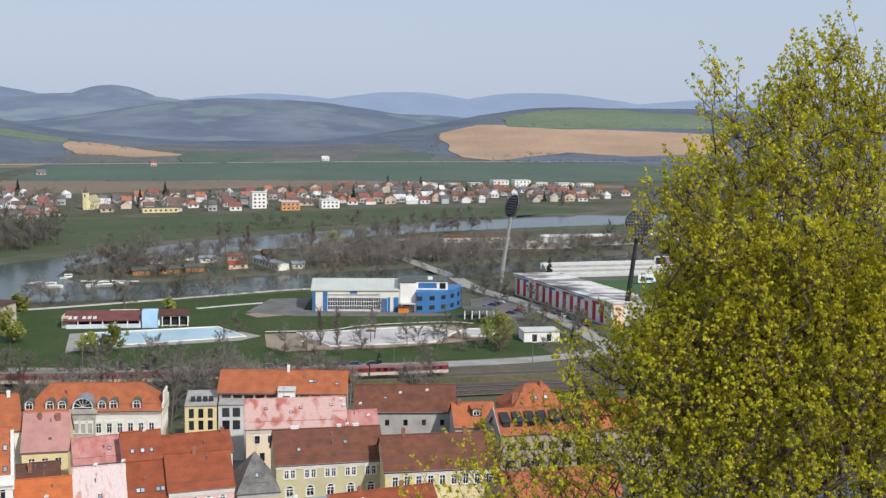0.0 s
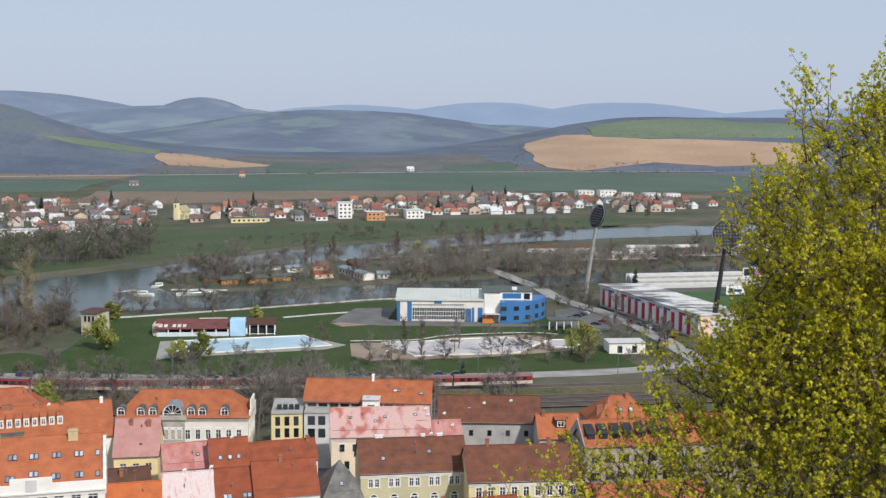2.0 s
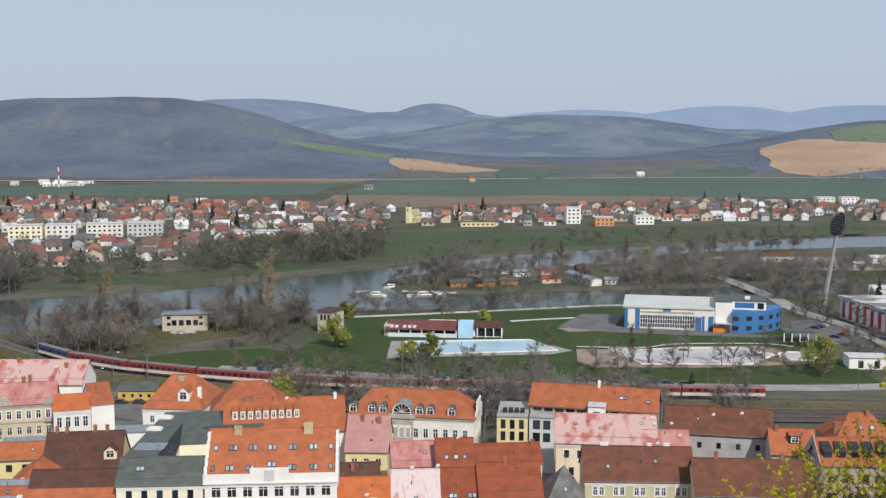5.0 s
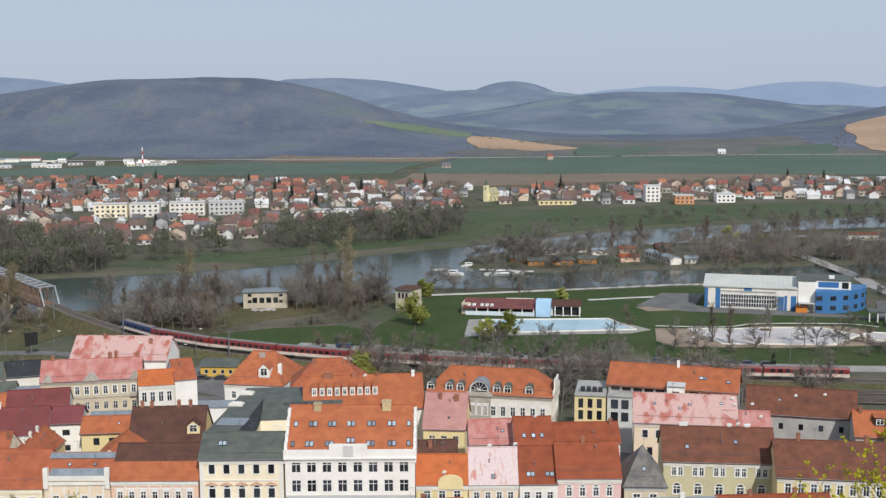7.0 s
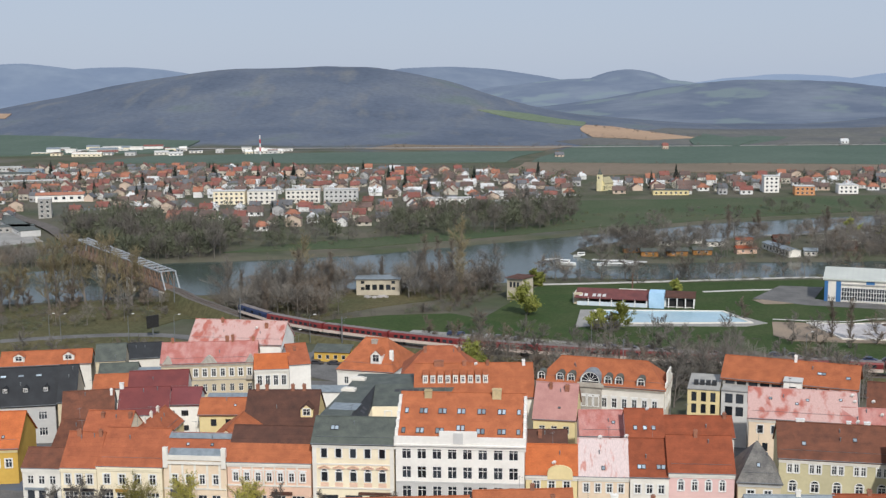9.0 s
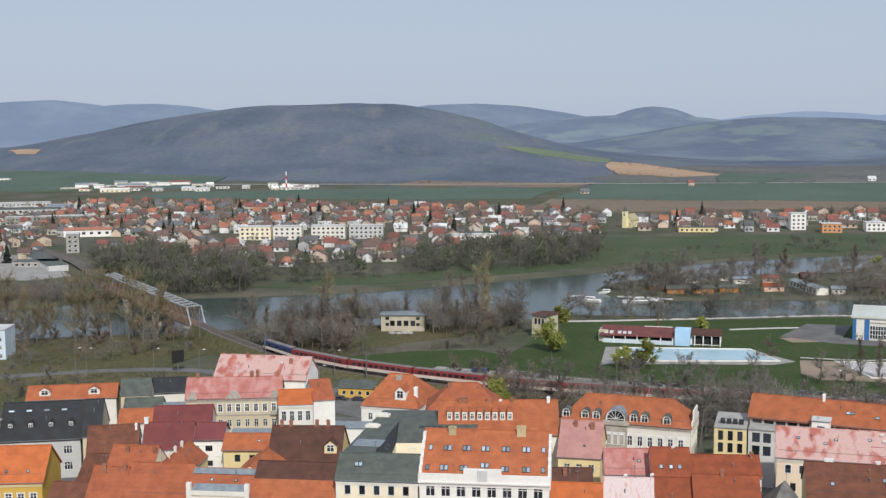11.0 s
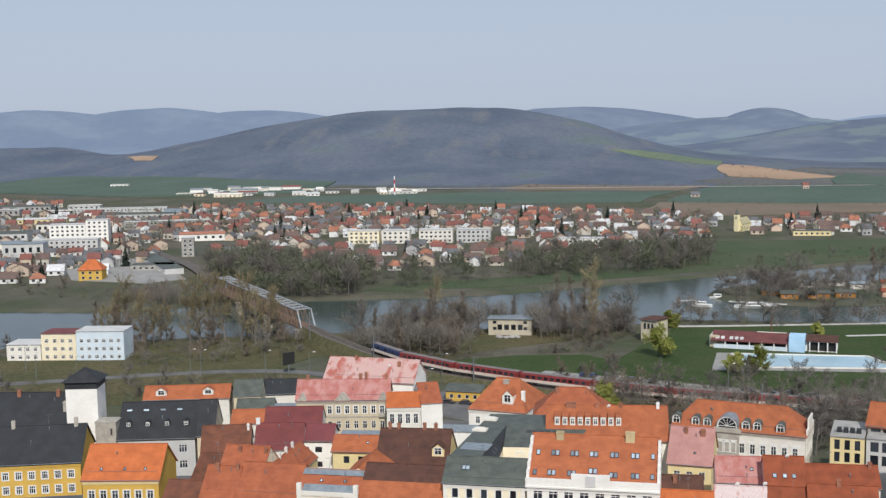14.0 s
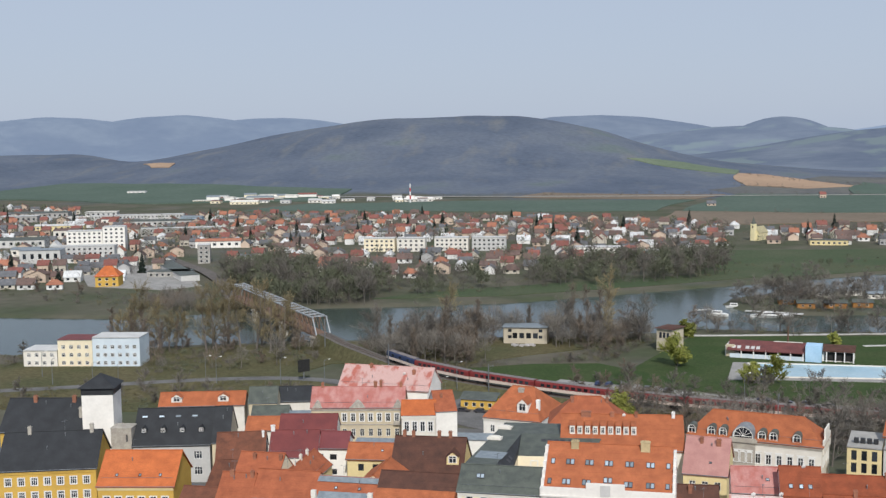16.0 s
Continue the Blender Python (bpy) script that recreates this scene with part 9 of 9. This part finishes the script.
for x, y, turn, w, s, mat, label in ((-487, 668, 26, 22, 3, CREAM, "cream three-storey apartment block"), (-466, 679, 26, 20, 3, OFFWHITE, "off-white three-storey apartment block"), (-444, 694, 26, 24, 3, OFFWHITE, "off-white three-storey apartment block"), (-420, 706, 26, 24, 3, GREY_PALE, "grey-white three-storey apartment block"),
                                     (-146, 884, 20, 11, 4, WHITE, "white cubic house of four storeys"), (-122, 872, 16, 14, 2, plaster("orange plaster", (0.62, 0.30, 0.14), (0.55, 0.27, 0.13)), "orange two-storey house by the dike"), (-94, 893, 18, 14, 2, WHITE, "white two-storey house by the dike"),
                                     (-218, 838, 20, 26, 1, YELLOW_PALE, "low yellow building by the dike"), (-300, 690, 26, 30, 2, plaster("aqua wall", (0.5, 0.62, 0.62), (0.44, 0.56, 0.56)), "long pale aqua workshop"), (-338, 700, 24, 34, 2, WHITE, "long white flat-roofed hall"),
                                     (-690, 575, 38, 26, 5, WHITE, "white stepped hotel tower"), (-668, 590, 38, 16, 6, WHITE, "white hotel tower block"), (-654, 530, 36, 44, 3, GREY_PALE, "long grey-white office building"), (-544, 560, 40, 8, 4, CONCRETE, "concrete tower block on the yard"),
                                     (-514, 447, 34, 13, 2, YELLOW, "yellow house with bright orange roof"), (-566, 540, -34, 96, 1, GREY_PALE, "long pale flat-roofed shed beside the railway"), (-520, 492, 30, 26, 1, CONCRETE, "low concrete yard building"), (-735, 690, 38, 70, 2, CONCRETE, "long grey factory hall"), (-900, 780, 38, 90, 2, GREY_PALE, "long pale factory hall")):
    block(x, y, turn, w, 11, s, mat, GREY_PALE if s != 1 else SLATE, label)
hat = thing("house_roof", pose(-514, 447, 6.2, 0, 0, 34), "steep bright orange hipped roof", "roof")
part("slopes", Roof(13, 11, 0.3, 5.2, "hip", 4.5, 0.6).geo(), ORANGE_NEW, hat)
mast = thing("radio_mast", pose(-761.5, 1139, 0), "red and white striped chimney mast", "mast")
for i in range(5):
    part("section", Geo().tube((0, 0, i * 4.6), (0, 0, i * 4.6 + 4.6), 1.0 - 0.08 * i, 0.92 - 0.08 * i, 10, True), RED_PAINT if i % 2 else FRAME, mast)
rng = random.Random(14)
for i in range(44):
    f, deep = rng.random(), rng.random()
    x, y = -1010 + 285 * f - 60 * deep + rng.uniform(-10, 10), 1000 + 175 * f + 120 * deep * (1 - 0.5 * f)
    w, he = rng.choice((9, 12, 16, 24, 34)), rng.choice((2.6, 3.2, 4.2, 5.5))
    house(x, y, 34 + rng.uniform(-8, 8), w, rng.uniform(8, 12), he, he + rng.choice((0.4, 1.6)), rng.choice((GREY_PALE, TIN, OFFWHITE, WHITE, V_ROOF[1])), rng.choice((WHITE, WHITE, GREY_PALE, OFFWHITE, CREAM)), "low white commercial building across the fields", rng.choice(("flat", "gable")), over=0.2, rows=((max(2, w // 5), 0.8, 2.2, 1.3, "bare", 0.5),), name="commercial_building", category="building", group="blocks across the river")
for x, y, w, d, he, hr, roof, wall, label in (
        (-655, 506, 27, 14, 9.0, 9.6, TIN, GREY_PALE, "glazed pale grey office hall"), (-867, 687, 44, 10, 4.5, 5.6, GREY_PALE, YELLOW_PALE, "long cream hall with arched bays"), (-762, 571, 34, 16, 6.0, 7.4, SLATE, GREY_PALE, "long grey workshop hall"), (-883, 804, 52, 14, 4.2, 5.0, OFFWHITE, WHITE, "long white storage hall"),
        (-794, 796, 20, 14, 6.5, 7.5, TIN, plaster("pale blue sheeting", (0.42, 0.52, 0.62), (0.36, 0.46, 0.56)), "pale blue sheet-clad industrial hall"), (-1021, 781, 58, 18, 5.5, 6.5, SLATE, GREY_WALL, "long dark grey factory hall"), (-970, 834, 33, 14, 4.5, 5.2, OFFWHITE, GREY_PALE, "white-roofed storage hall by the yards"), (-785, 641, 20, 12, 7.0, 8.4, V_ROOF[2], OFFWHITE, "plain brown-roofed yard building"),
        (-857, 756, 16, 10, 6.0, 8.0, V_ROOF[1], WHITE, "small red-roofed yard building"), (-986, 741, 36, 16, 6.0, 6.6, GREY_PALE, GREY_WALL, "plain grey flat-roofed factory hall"), (-821, 758, 56, 14, 5.0, 6.0, SLATE, GREY_PALE, "long low grey hall"), (-701, 534, 20, 14, 5.0, 6.0, TIN, OFFWHITE, "tin-roofed hall by the river"),
        (-738, 694, 26, 12, 5.5, 7.0, SLATE, GREY_WALL, "long dark-roofed rail shed"), (-619, 635, 34, 12, 5.0, 6.4, V_ROOF[0], WHITE, "white house row with orange roof"), (-924, 765, 42, 14, 5.0, 5.8, OFFWHITE, GREY_PALE, "long pale-roofed factory hall")):
    house(x, y, 36, w, d, he, hr, roof, wall, label, "flat" if hr - he < 0.8 else "gable", over=0.3, rows=((max(3, w // 5), he * 0.35, 2.4, he * 0.4, "bare", 0.6),), name="industrial_hall", category="building", group="industrial halls")
for i in (2, 3, 4, 5):
    block(-1290 + i * 26 + rng.uniform(-8, 8), 1120 + i * 8, 30, rng.uniform(18, 25), 12, rng.choice((1, 2)), WHITE, GREY_PALE, "white warehouse at the hill foot", "warehouse", 4)
for i in range(9):
    block(-40 + i * 22, 1122 + i * 5 + rng.uniform(-8, 8), 18, rng.uniform(12, 20), 10, rng.choice((1, 2)), rng.choice((WHITE, GREY_PALE, OFFWHITE)), GREY_PALE, "pale farm building at the field edge", "farm_building", 4)
for i, (x, y) in enumerate(((-556, 421), (-545, 425), (-530, 432), (-587, 445), (-574, 452), (-562, 458), (-526, 474), (-627, 472), (-614, 478), (-603, 484), (-594, 489), (-579, 495), (-563, 503), (-653, 516), (-630, 527), (-615, 534), (-603, 540))):
    village_house((5 * i + 3) % 16, x, y, 38 + (i % 3) * 4)
for i, (x, y) in enumerate(((-345, 1378), (-160, 1560), (-420, 1210))):
    village_house(i % 16, x, y, 25)
r = random.Random(15)
edge = []
for ax, ay, bx2, by2, n in ((-860, 1230, -460, 1390, 70), (-460, 1395, 160, 1600, 70), (55, 1545, 330, 1640, 70), (110, 2345, 260, 2480, 24), (-10, 2170, -20, 1660, 40), (120, 2192, 520, 2158, 60), (-590, 1830, -360, 1650, 50), (-520, 1580, -420, 1550, 24), (184, 1790, 60, 1600, 30), (120, 1740, 190, 1740, 30), (-420, 1105, -140, 1178, 20), (-240, 960, -110, 1080, 26), (-880, 900, -640, 985, 26)):
    for i in range(n):
        f = r.random()
        edge.append((ax + (bx2 - ax) * f + r.uniform(-9, 9), ay + (by2 - ay) * f + r.uniform(-9, 9), r.uniform(0.6, 1.1)))
thicket("field_hedges", edge, ("small", "shrub", "small", "brush"), "hedges and bare trees along the far fields", 10)
